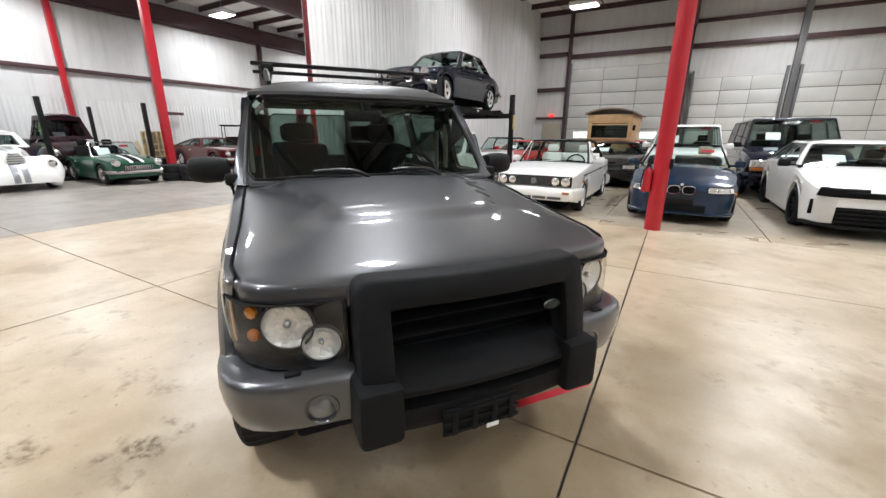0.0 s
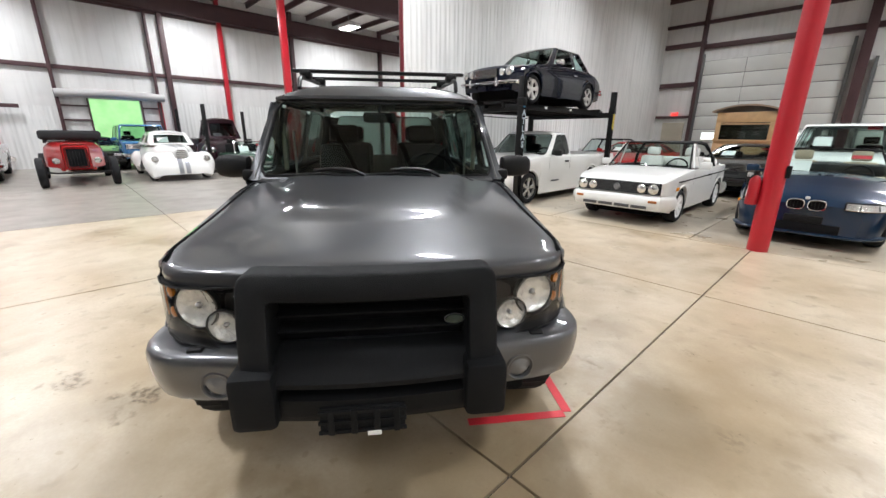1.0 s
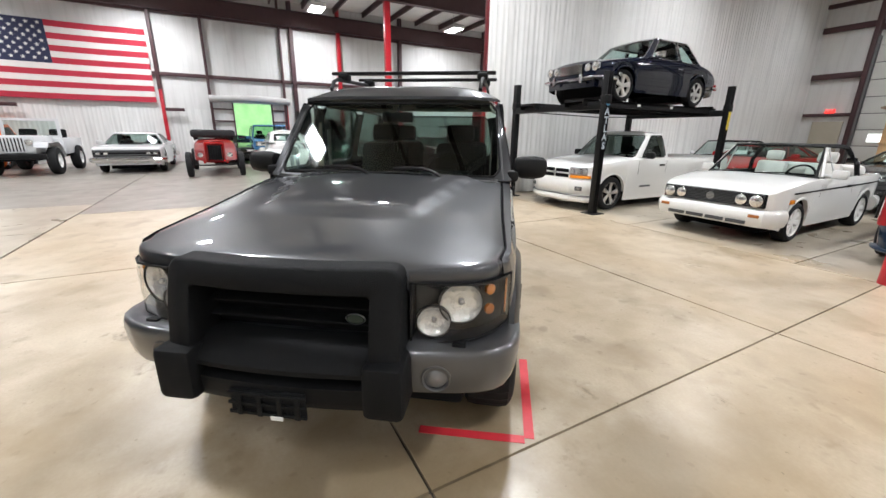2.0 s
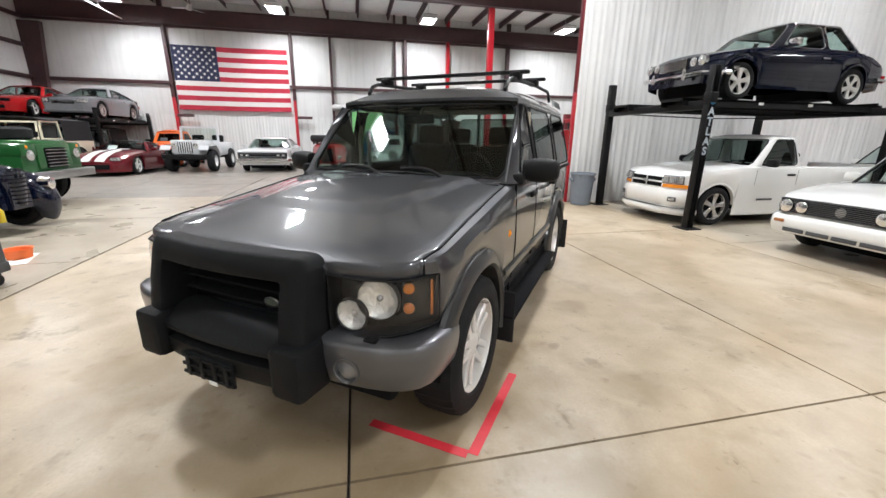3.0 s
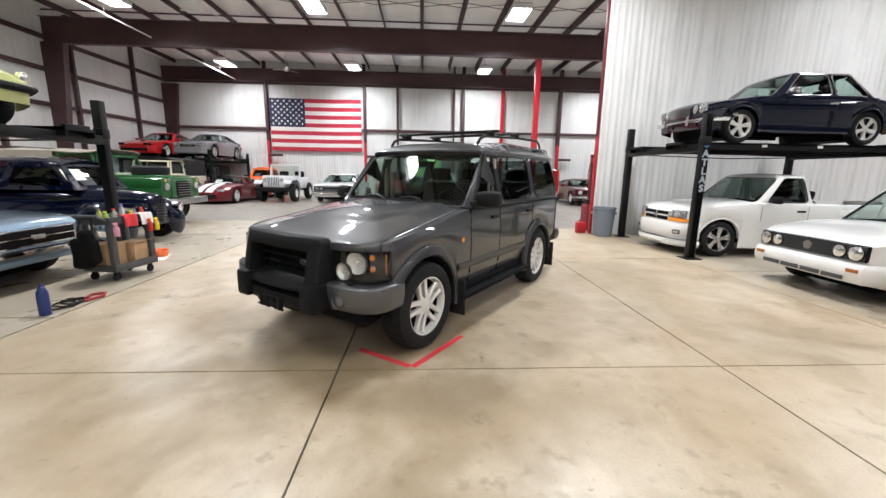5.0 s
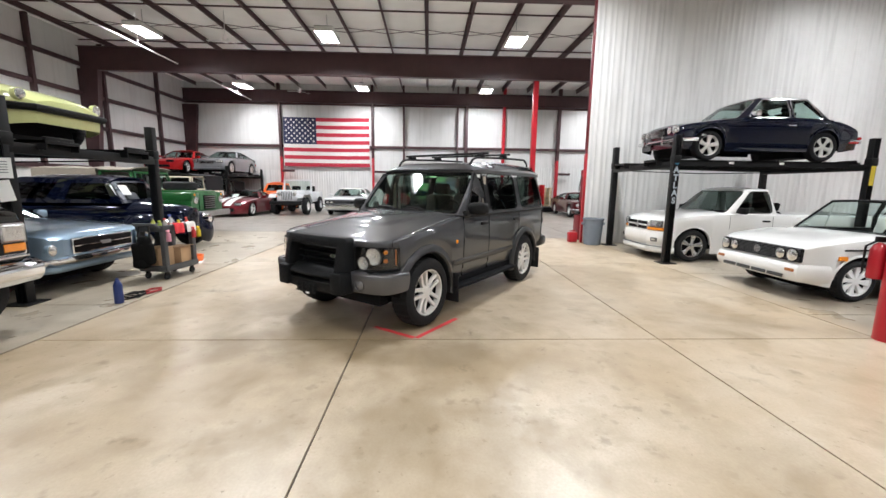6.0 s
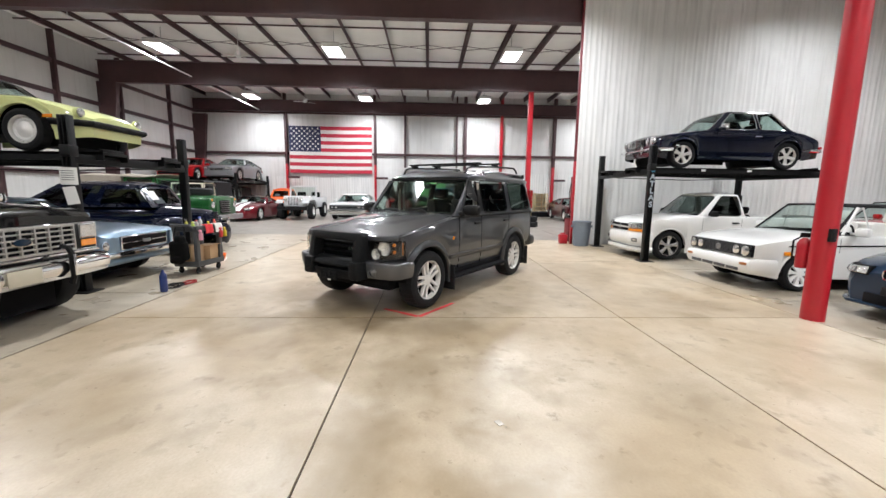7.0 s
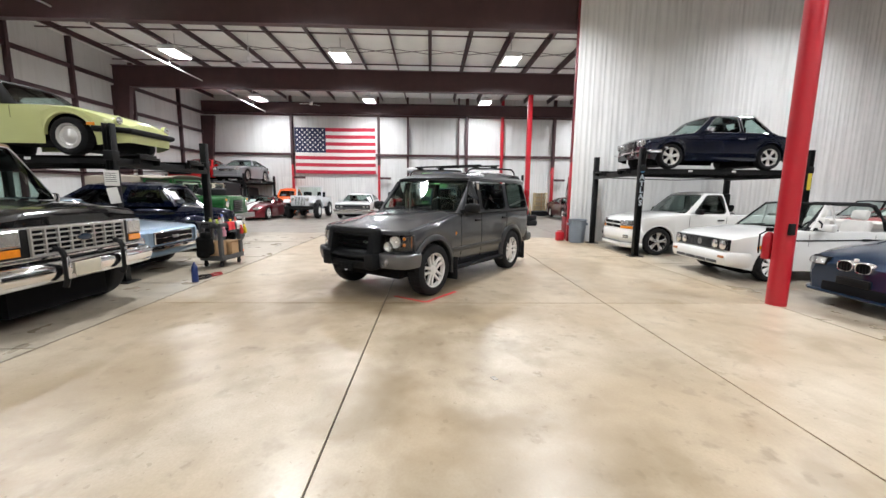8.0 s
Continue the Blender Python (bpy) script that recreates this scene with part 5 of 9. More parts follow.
for s in (1, -1):
    oval = [(s * 0.108 + 0.098 * math.copysign(abs(math.cos(a)) ** 0.7, math.cos(a)), 0.575 + 0.072 * math.copysign(abs(math.sin(a)) ** 0.7, math.sin(a))) for a in [2 * math.pi * k / 28 for k in range(28)]]
    bm = bmesh.new()
    loft(bm, [[(x, s * 0.108 + (y - s * 0.108) * f, 0.575 + (z - 0.575) * f) for y, z in oval] for x, f in ((-0.04, 1.0), (0.03, 1.0), (0.038, 0.95), (0.034, 0.86), (0.0, 0.84))], closed=True)
    rim_ = part("kidney_rim", bm, M_CHROME, roadster, "chrome oval grille surround")
    bm = bmesh.new()
    bm.faces.new([bm.verts.new((0.012, s * 0.108 + (y - s * 0.108) * 0.86, 0.575 + (z - 0.575) * 0.86)) for y, z in oval])
    part("kidney_mesh", bm, M_DARK, rim_)
    for k in range(4):
        part("kidney_bar", boxed((0.016, s * 0.108 - 0.054 + 0.036 * k, 0.575), (0.008, 0.006, 0.10), 0.002), M_BLACKSTEEL, rim_)
part("nose_badge", boxed((0.005, 0, 0.665), (0.03, 0.05, 0.04), 0.012), M_ALLOY, roadster)
park(roadster, 0.92, 8.92, -90)

# white hot hatch
hatch = car("hatchback", "white modern sport hatchback with black mirrors and black wheels", dict(
    L=4.6, W=1.89, H=1.40, fo=0.95, wb=2.735, r=0.33, rim=0.24, style="many", rimmat=M_DARK, gc=0.16, paint=WHITE_P,
    plan=[(0, 0.66), (0.1, 0.80), (0.35, 0.94), (0.8, 1.0), (3.8, 1.0), (4.4, 0.93), (4.6, 0.82)],
    top=[(0, 0.66), (0.12, 0.74), (0.6, 0.85), (1.35, 0.98), (3.9, 1.0), (4.6, 0.95)], belt=[(0, 0.62), (0.3, 0.74), (1.4, 0.94), (3.5, 0.99), (4.6, 0.93)],
    cab=(1.3, 2.15, 3.5, 4.3), wr=0.66, cuts=[0.0, 0.42, 0.8, 1.0], mirror_mat=M_BLACKPL, paper=True, rs=0.1, seams=[1.55, 2.55, 3.4], handles=[2.4, 3.3], handle_mat=WHITE_P,
    rect_lamps=[(0.58, 0.66, 0.56, 0.10)], lamp_lean=0.35, lens=M_DARK, grilles=[(-0.55, 0.55, 0.60, 0.68, 0, M_DARK, None), (-0.62, 0.62, 0.22, 0.46, 4, M_DARK, M_BLACKPL)],
    signals=[(0.84, 0.42, 0.035, 0.22, M_DARK)], bumpers=[(0.15, 0.2, 0.04, M_BLACKPL)]))
park(hatch, 3.5, 9.0, -90)

van = car("passenger_van", "dark navy full-size van with tinted glass and paper behind the windscreen", dict(
    category="van", L=5.6, W=2.0, H=1.95, fo=0.9, wb=3.4, r=0.37, rim=0.22, gc=0.25, paint=NAVY_P, glass=M_GLASS, rearglass=M_GLASSDARK,
    top=[(0, 0.95), (0.1, 1.05), (0.6, 1.16), (1.0, 1.22), (5.6, 1.2)], belt=[(0, 0.92), (0.3, 1.04), (1.0, 1.18), (5.6, 1.18)], cab=(0.95, 1.55, 5.4, 5.58), wr=0.82,
    cuts=[0.0, 0.22, 0.6, 1.0], seatz=0.3, paper=True, mirror_mat=M_BLACKPL, rect_lamps=[(0.72, 0.82, 0.3, 0.16)], grilles=[(-0.5, 0.5, 0.72, 0.92, 3, M_DARK, M_CHROME)], bumpers=[(0.4, 0.62, 0.08, NAVY_P)]))
for y in (-0.66, 0.66):
    part("turn_signal", boxed((0.06, y, 0.70), (0.03, 0.44, 0.075), 0.008), M_SIGNAL, van, "long dull orange signal lamp")
park(van, 3.2, 13.2, -90)

wagon = car("white_suv", "white off-road wagon with paper behind its windscreen", dict(
    L=4.6, W=1.8, H=1.78, fo=0.8, wb=2.6, r=0.38, rim=0.22, gc=0.32, paint=WHITE_P,
    top=[(0, 1.0), (0.1, 1.08), (0.9, 1.16), (4.6, 1.16)], belt=[(0, 0.98), (0.3, 1.06), (1.2, 1.14), (4.6, 1.14)], cab=(1.25, 1.6, 4.3, 4.5), wr=0.8, cuts=[0.0, 0.3, 0.6, 1.0], seatz=0.25, paper=True,
    lamps=[(0.62, 0.85, 0.09)], grilles=[(-0.5, 0.5, 0.75, 0.95, 4, M_DARK, M_GREYPL)], bumpers=[(0.5, 0.66, 0.1, M_BLACKPL)]))
park(wagon, 0.95, 12.75, -90)

blackcoupe = car("coupe", "black sport coupe parked behind the white convertible", dict(
    L=4.6, W=1.85, H=1.28, fo=0.95, wb=2.6, r=0.32, rim=0.2, style="single", gc=0.17, paint=BLACK_P,
    top=[(0, 0.66), (0.5, 0.8), (1.5, 0.93), (4.6, 0.92)], belt=[(0, 0.62), (0.5, 0.78), (1.5, 0.9), (4.6, 0.9)], cab=(1.5, 2.2, 3.1, 4.1), wr=0.64, cuts=[0.0, 0.7, 1.0], paper=True,
    rect_lamps=[(0.6, 0.6, 0.3, 0.1)], bumpers=[(0.3, 0.5, 0.05, BLACK_P)]))
park(blackcoupe, -0.95, 13.4, -90)
redhatch = copy_thing(blackcoupe, pose(-1.05, 18.2, 0.0, 0, 0, -90))
for o in redhatch.children_recursive:
    if o.name.split(".")[0] in ("body", "roof", "windshield", "rear_window", "side_window", "front_bumper", "rear_bumper", "mirror"):
        o.data = o.data.copy()
        o.data.materials[0] = RED_P
redhatch.name = "red_coupe"
tagged(redhatch, "bright red coupe parked before the wooden wagon")
redsedan = copy_thing(redhatch, pose(-4.35, 14.2, 0.0, 0, 0, -90))
tagged(redsedan, "dark red coupe parked behind the white pickup")
whiteconv = copy_thing(cabrio, pose(-5.4, 14.9, 0.0, 0, 0, -90))
for o in whiteconv.children_recursive:
    if o.name.startswith("folded_top"):
        o.data = o.data.copy()
        o.data.materials[0] = M_CANVAS_BLACK
darkcar = copy_thing(blackcoupe, pose(-18.4, 2.75, 0.0, 0, 0, 0))
tagged(darkcar, "black coupe parked by the open dock door")
tagged(whiteconv, "white convertible parked behind the white pickup")

# navy coupe on the lift
DECK = 2.08
gt = car("classic_coupe", "dark navy classic coupe with alloy wheels on a four-post lift", dict(
    L=3.95, W=1.58, H=1.345, fo=0.64, wb=2.44, r=0.30, rim=0.205, style="lobed", gc=0.2, ra=0.345, paint=NAVY_P,
    plan=[(0, 0.80), (0.1, 0.90), (0.4, 0.97), (1.0, 1.0), (3.1, 1.0), (3.65, 0.92), (3.88, 0.85), (3.95, 0.75)],
    top=[(0, 0.70), (0.06, 0.76), (0.4, 0.80), (1.2, 0.88), (3.2, 0.90), (3.6, 0.84), (3.95, 0.68)], belt=[(0, 0.68), (0.3, 0.75), (1.2, 0.85), (2.6, 0.86), (3.3, 0.83), (3.95, 0.66)],
    cab=(1.18, 1.70, 2.74, 3.24), wr=0.72, cuts=[0.0, 0.58, 1.0], mirror_mat=M_CHROME, frame=NAVY_P, seal=M_CHROME, seams=[1.38, 2.45], handles=[2.32], tail=0.06,
    lamps=[(0.60, 0.62, 0.075), (0.42, 0.62, 0.065)], grilles=[(-0.32, 0.32, 0.52, 0.69, 7, M_DARK, M_CHROME)], bumpers=[(0.38, 0.46, 0.08, M_CHROME)], side_marks=[(0.5, 0.5, 0.1, 0.05, M_CHROME)]))
for y in (-0.36, 0.36):
    part("overrider", boxed((0.10, y, 0.42), (0.05, 0.06, 0.17), 0.02), M_CHROME, gt)
park(gt, -4.62, 8.70, -90, DECK)


def lift(label, x0, x1, y0, y1, h, deck, plate=True):
    """A four-post lift: posts, two runways, cross beams, base plates."""
    t = thing("car_lift", label, "car lift", "four-post lifts")
    for x in (x0, x1):
        for y in (y0, y1):
            bm = bmesh.new()
            s = 1 if x == x0 else -1
            box(bm, (x, y, h / 2), (0.11, 0.012, h))
            for dy in (-0.055, 0.055):
                box(bm, (x, y + dy, h / 2), (0.11, 0.02, h), 0.004)
            box(bm, (x + s * 0.045, y, h / 2), (0.03, 0.12, h), 0.004)
            p = part("post", bm, M_BLACKSTEEL, t)
            part("base_plate", boxed((x, y, 0.008), (0.3, 0.3, 0.016), 0.003), M_BLACKSTEEL, p)
            part("latch_box", boxed((x, y, deck - 0.02), (0.145, 0.145, 0.15), 0.012), M_BLACKSTEEL, p)
    for y in (y0, y1):
        part("cross_beam", boxed(((x0 + x1) / 2, y, deck - 0.12), (x1 - x0, 0.13, 0.13), 0.006), M_BLACKSTEEL, t)
    cxm = (x0 + x1) / 2
    for s in (-1, 1):
        bm = bmesh.new()
        xc = cxm + s * 0.66
        box(bm, (xc, (y0 + y1) / 2, deck - 0.02), (0.48, y1 - y0 + 0.35, 0.04), 0.003)
        for dx in (-0.23, 0.23):
            box(bm, (xc + dx, (y0 + y1) / 2, deck - 0.06), (0.02, y1 - y0 + 0.35, 0.12))
        run = part("runway", bm, M_BLACKSTEEL, t)
        for q in (0.35, 0.62):
            part("tag", boxed((xc + s * 0.243, y0 + (y1 - y0) * q, deck - 0.05), (0.003, 0.10, 0.045)), M_PAPER, run)
        part("wheel_stop", boxed((xc, y1 + 0.12, deck + 0.02), (0.40, 0.06, 0.05), 0.01), M_BLACKSTEEL, t)
        bm = bmesh.new()
        tube(bm, [(xc - 0.1, y0 + 0.2, deck - 0.17), (xc, (y0 + y1) / 2, deck - 0.21), (xc - 0.05, y1 - 0.3, deck - 0.16)], 0.012, 6)
        part("cable", bm, M_DARK, t)
    return t


liftA = lift("black four-post car lift holding the navy coupe", -5.95, -3.45, 8.42, 12.4, 2.52, DECK)
M_DECAL = mat("pale_blue_decal", (0.45, 0.52, 0.58), 0.5, var=0.1)
for k, ch in enumerate("ATLAS"):
    t_ = bpy.data.curves.new("letter", "FONT")
    t_.body, t_.size, t_.align_x, t_.extrude, t_.offset = ch, 0.165, "CENTER", 0.001, 0.006
    o = new("letter", t_)
    o.data.materials.append(M_DECAL)
    o.parent = liftA
    o.matrix_local = pose(-3.389, 8.42, 1.80 - 0.148 * k, 90, 0, 90)
bm = bmesh.new()
disc(bm, (-3.389, 8.42, 2.0), 0.05, (1, 0, 0), 0.004, 20)
part("round_emblem", bm, mat("blue_decal", (0.03, 0.16, 0.28), 0.5), liftA)
part("caution_label", boxed((-3.388, 12.4, 1.85), (0.004, 0.09, 0.5)), mat("yellow_label", (0.7, 0.55, 0.05), 0.5), liftA, "yellow and black caution label")
part("pump_unit", boxed((-5.8, 12.25, 1.25), (0.22, 0.22, 0.5), 0.03), M_BLACKSTEEL, liftA, "black lift pump unit")

# trash can and fire extinguishers
def trash_can(x, y):
    t = thing("trash_can", "grey-blue plastic trash can with ribs and handles", "trash can")
    m = mat("blue_grey_plastic", (0.16, 0.19, 0.23), 0.5, var=0.12, scale=8, bump=0.1)
    bm = bmesh.new()
    lathe(bm, [(0.001, 0.01), (0.21, 0.01), (0.235, 0.35), (0.255, 0.66), (0.275, 0.665), (0.275, 0.70), (0.255, 0.70), (0.24, 0.66), (0.2, 0.05), (0.001, 0.04)], 28, Matrix.Rotation(radians(90), 4, "X"))
    part("can", bm, m, t)
    for s in (-1, 1):
        part("handle", boxed((0, s * 0.275, 0.56), (0.14, 0.04, 0.07), 0.015), m, t)
    t.matrix_world = pose(x, y, 0)


trash_can(-6.02, 7.98)
can2 = thing("fuel_can", "small red fuel can on the floor by the partition", "fuel can")
bm = boxed((0, 0, 0.14), (0.18, 0.24, 0.28), 0.03)
box(bm, (0, 0, 0.31), (0.04, 0.16, 0.03), 0.01)
part("can", bm, M_RED, can2)
can2.matrix_world = pose(-6.5, 7.62, 0)


M_DARKRED = mat("worn_dark_red_paint", (0.17, 0.010, 0.016), 0.45, var=0.3, scale=6, bump=0.05)
tyre_machine = thing("tyre_changer", "tall red tyre changing machine behind the partition", "machine")
part("cabinet", boxed((0, 0, 0.36), (0.40, 0.36, 0.72), 0.03), M_DARKRED, tyre_machine)
part("column", boxed((-0.10, 0.02, 1.30), (0.13, 0.15, 1.4), 0.015), M_DARKRED, tyre_machine)
part("swing_arm", boxed((0.03, -0.02, 1.84), (0.32, 0.09, 0.10), 0.02), M_RED, tyre_machine)
part("clamp_table", boxed((0.03, -0.02, 0.78), (0.36, 0.34, 0.08), 0.03), M_BLACKSTEEL, tyre_machine)
part("mount_head", boxed((0.14, -0.04, 1.5), (0.05, 0.05, 0.62), 0.01), M_BLACKSTEEL, tyre_machine)
bm = bmesh.new()
tube(bm, [(-0.02, -0.08, 1.86), (-0.01, -0.14, 1.5), (0.03, -0.13, 1.1), (0.1, -0.1, 0.84)], 0.012, 6)
part("air_hose", bm, M_BLACKPL, tyre_machine)
tyre_machine.matrix_world = pose(-7.10, 8.10, 0)


def extinguisher(x, y, z, ang=0.0):
    t = thing("fire_extinguisher", "red fire extinguisher hung on the red column", "extinguisher")
    bm = bmesh.new()
    lathe(bm, [(0.001, 0), (0.078, 0), (0.085, 0.03), (0.085, 0.36), (0.06, 0.42), (0.025, 0.45), (0.001, 0.45)], 20, Matrix.Rotation(radians(90), 4, "X"))
    part("cylinder", bm, M_RED, t)
    part("valve", boxed((0, 0, 0.49), (0.03, 0.12, 0.07), 0.01), M_BLACKPL, t)
    bm = bmesh.new()
    tube(bm, [(0, 0.04, 0.47), (0.03, 0.12, 0.4), (0.05, 0.11, 0.2), (0.06, 0.1, 0.08)], 0.014, 6)
    part("hose", bm, M_BLACKPL, t)
    bm = bmesh.new()
    rings = [[(0.0865 * math.cos(a), 0.0865 * math.sin(a), z_) for a in [radians(-60 + 20 * k) for k in range(7)]] for z_ in (0.12, 0.3)]
    loft(bm, rings)
    part("label", bm, M_PAPER, t)
    t.matrix_world = pose(x, y, z, 0, 0, ang) @ Matrix.Scale(0.82, 4)


extinguisher(0.425, 8.185, 0.60, 160)
part("switch_box", boxed((0.728, 8.20, 1.03), (0.05, 0.07, 0.15), 0.01), M_BLACKPL, thing("switch_box", "small black switch box on the red column", "switch box"))


# ---- the grey off-road wagon in the middle ----
M_GUN = mat("gunmetal_metallic_paint", (0.0335, 0.036, 0.0415), 0.40, 0.36, 0.07, 3.0, 0.0, 900.0, coat=1.0, fine=0.5)
M_GUNLIGHT = mat("grey_bumper_paint", (0.074, 0.076, 0.083), 0.33, 0.5, 0.10, 5.0, 0.0, 900.0, coat=1.0, fine=0.5)
M_GUARD = mat("black_rubberised_guard", (0.0085, 0.009, 0.0098), 0.55, 0.0, 0.30, 7.0, 0.35, 260.0, rvar=0.1, spec=0.12)
M_LAMPBOX = mat("smoked_lamp_housing", (0.022, 0.021, 0.020), 0.35, 0.2, 0.2, 20.0)
M_HEROLAMP = mat("fluted_lamp_reflector", (0.80, 0.81, 0.82), 0.16, 0.7, var=0.25, scale=40, bump=0.9, bscale=42)
HA = 1.27
hero = thing("offroad_wagon", "dark grey metallic off-road wagon with black brush guard and roof bars", "car")


def hw(x):
    return curve_at([(-2.2, 0.78), (-2.12, 0.83), (-1.95, 0.865), (-1.0, 0.88), (0.6, 0.88), (1.35, 0.875), (1.62, 0.866), (1.69, 0.847), (1.74, 0.822), (1.80, 0.782), (1.85, 0.715), (1.875, 0.635), (1.89, 0.55), (1.9, 0.47)], x)


def seam_in(x):
    return curve_at([(0.6, 0.078), (1.2, 0.07), (1.55, 0.052), (1.70, 0.036), (1.745, 0.020), (1.78, 0.004), (1.9, 0.003)], x)


def hs(x):
    return curve_at([(-2.2, 1.16), (0.3, 1.145), (0.62, 1.125), (1.2, 1.04), (1.5, 0.995), (1.66, 0.972), (1.8, 0.952), (1.9, 0.944)], x)


def hlow(x):
    z = 0.36 if x < 1.45 else 0.60
    if x > 1.685:
        return 0.897
    if x < -1.7:
        z = 0.45
    for xa in (HA, -HA):
        ra = 0.445
        if abs(x - xa) < ra:
            z = max(z, 0.36 + math.sqrt(ra * ra - (x - xa) ** 2))
    return z


bm = bmesh.new()
st = stations(1.9, -2.2, (HA, -HA), 0.445, 50)
rows = []
for x in st:
    w, zl, zs = hw(x) - (0.03 if x > 1.765 else 0.0), hlow(x), hs(x) - (0.012 if x > 1.765 else 0.0)
    h = zs - zl
    nose = x > 1.685
    half = [(w * (0.997 if nose else 0.93), zl), (w * (0.999 if nose else 0.975), zl + 0.16 * h), (w * 0.995, zl + 0.33 * h), (w, zl + 0.55 * h), (w * 0.995, zl + 0.76 * h), (w - min(0.012, 0.3 * seam_in(x)), zs - min(0.05, 0.2 * h)), (w - min(0.03, 0.5 * seam_in(x)), zs - min(0.012, 0.1 * h)), (w - seam_in(x) + 0.002, zs)]
    rows.append(half)
for s in (1, -1):
    loft(bm, [[(x, s * y, z) for y, z in r] for x, r in zip(st, rows)])
part("body", bm, M_GUN, hero)
# rear panel and tailgate
bm = bmesh.new()
loft(bm, [[(-2.2, y, z) for y in (-0.79, -0.4, 0, 0.4, 0.79)] for z in (0.5, 0.8, 1.16)])
part("tailgate", bm, M_GUN, hero)
# bonnet
def hood_z(x, y):
    zc = curve_at([(0.6, 1.162), (1.0, 1.125), (1.4, 1.07), (1.7, 1.012), (1.84, 0.982), (1.89, 0.966), (1.905, 0.955), (1.915, 0.935)], x)
    ze = hs(min(x, 1.9)) + 0.002
    e = hw(min(x, 1.9)) - seam_in(x)
    u = abs(y) / max(e, 0.01)
    base = ze + (zc - ze) * (1 - u ** 2.6)
    # raised centre panel that widens towards the windscreen
    edge = 0.36 + 0.26 * max(0, min(1, (1.6 - x) / 1.0))
    k = max(0.0, min(1.0, (edge - abs(y)) / 0.034))
    k = k * k * (3 - 2 * k)
    fade = max(0.0, min(1.0, (1.50 - 0.25 * y * y - x) / 0.09))
    return base + 0.019 * k * fade


bm = bmesh.new()
rings = []
xs = [0.60 + 1.05 * k / 34 for k in range(35)] + [1.65 + 0.265 * k / 18 for k in range(1, 19)] + [1.918]
for x in xs:
    e = hw(min(x, 1.9)) - seam_in(x) - 0.006
    lip = max(0.0, min(1.0, (x - 1.62) / 0.1))
    ei = e - 0.012 - 0.014 * lip
    ring = [(x, ei * v, hood_z(min(x, 1.915), ei * v) - (0.05 if x > 1.916 else 0)) for v in [-1 + k / 18 for k in range(37)]]
    ze = ring[0][2]
    fall = max(0.03, (ze - 0.897) * lip)
    edge = [(e - 0.004 - 0.004 * lip, ze - 0.004 - 0.004 * lip), (e, ze - 0.010 - 0.012 * lip), (e + 0.003 * lip, ze - 0.6 * fall), (e, ze - fall)]
    ring = [(x, -y, z) for y, z in reversed(edge)] + ring + [(x, y, z) for y, z in edge]
    rings.append(ring)
loft(bm, rings)
part("bonnet", bm, M_GUN, hero, angle=50)
bm = bmesh.new()
box(bm, (1.22, 0, 0.82), (1.2, 1.45, 0.16))
box(bm, (0, 0, 0.40), (3.4, 1.2, 0.24))
box(bm, (1.72, 0, 0.355), (0.14, 1.34, 0.13), 0.03)
tube(bm, [(HA, -0.72, 0.34), (HA, 0.72, 0.34)], 0.055, 10)
tube(bm, [(-HA, -0.72, 0.34), (-HA, 0.72, 0.34)], 0.055, 10)
part("underbody", bm, M_DARK, hero)
for x in (HA, -HA):
    bm = bmesh.new()
    lathe(bm, [(0.44, -0.86), (0.44, 0.86)], 28, pose(x, 0, 0.36))
    lathe(bm, [(0.44, -0.5), (0.001, -0.5)], 28, pose(x, 0, 0.36))
    lathe(bm, [(0.44, 0.5), (0.001, 0.5)], 28, pose(x, 0, 0.36))
    bmesh.ops.delete(bm, geom=[f for f in bm.faces if f.calc_center_median().z < 0.40 and abs(f.calc_center_median().y) > 0.52], context="FACES")
    bmesh.ops.bisect_plane(bm, geom=list(bm.verts) + list(bm.edges) + list(bm.faces), plane_co=(0, 0, 0.40), plane_no=(0, 0, 1), clear_inner=True)
    part("wheel_well", bm, M_DARK, hero)
# flares over the wheels
M_FLARE = mat("dark_grey_flare_paint", (0.022, 0.023, 0.0245), 0.42, 0.2, 0.1, 6.0, 0.0, 300.0, coat=0.5)
for x in (HA, -HA):
    for s in (1, -1):
        bm = bmesh.new()
        rings = []
        for k in range(25):
            a = radians((28 if x > 0 else -12) + (164 if x > 0 else 204) * k / 24)
            ca, sa = math.cos(a), math.sin(a)
            ring = []
            for rr, yy in ((0.425, 0.80), (0.43, 0.895), (0.445, 0.912), (0.485, 0.906), (0.515, 0.885), (0.52, 0.86)):
                ring.append((x + rr * ca, s * yy * (1 - 0.02 * abs(ca) * (x > 0)), 0.36 + rr * sa))
            rings.append(ring)
        loft(bm, rings)
        part("wheel_flare", bm, M_FLARE, hero)
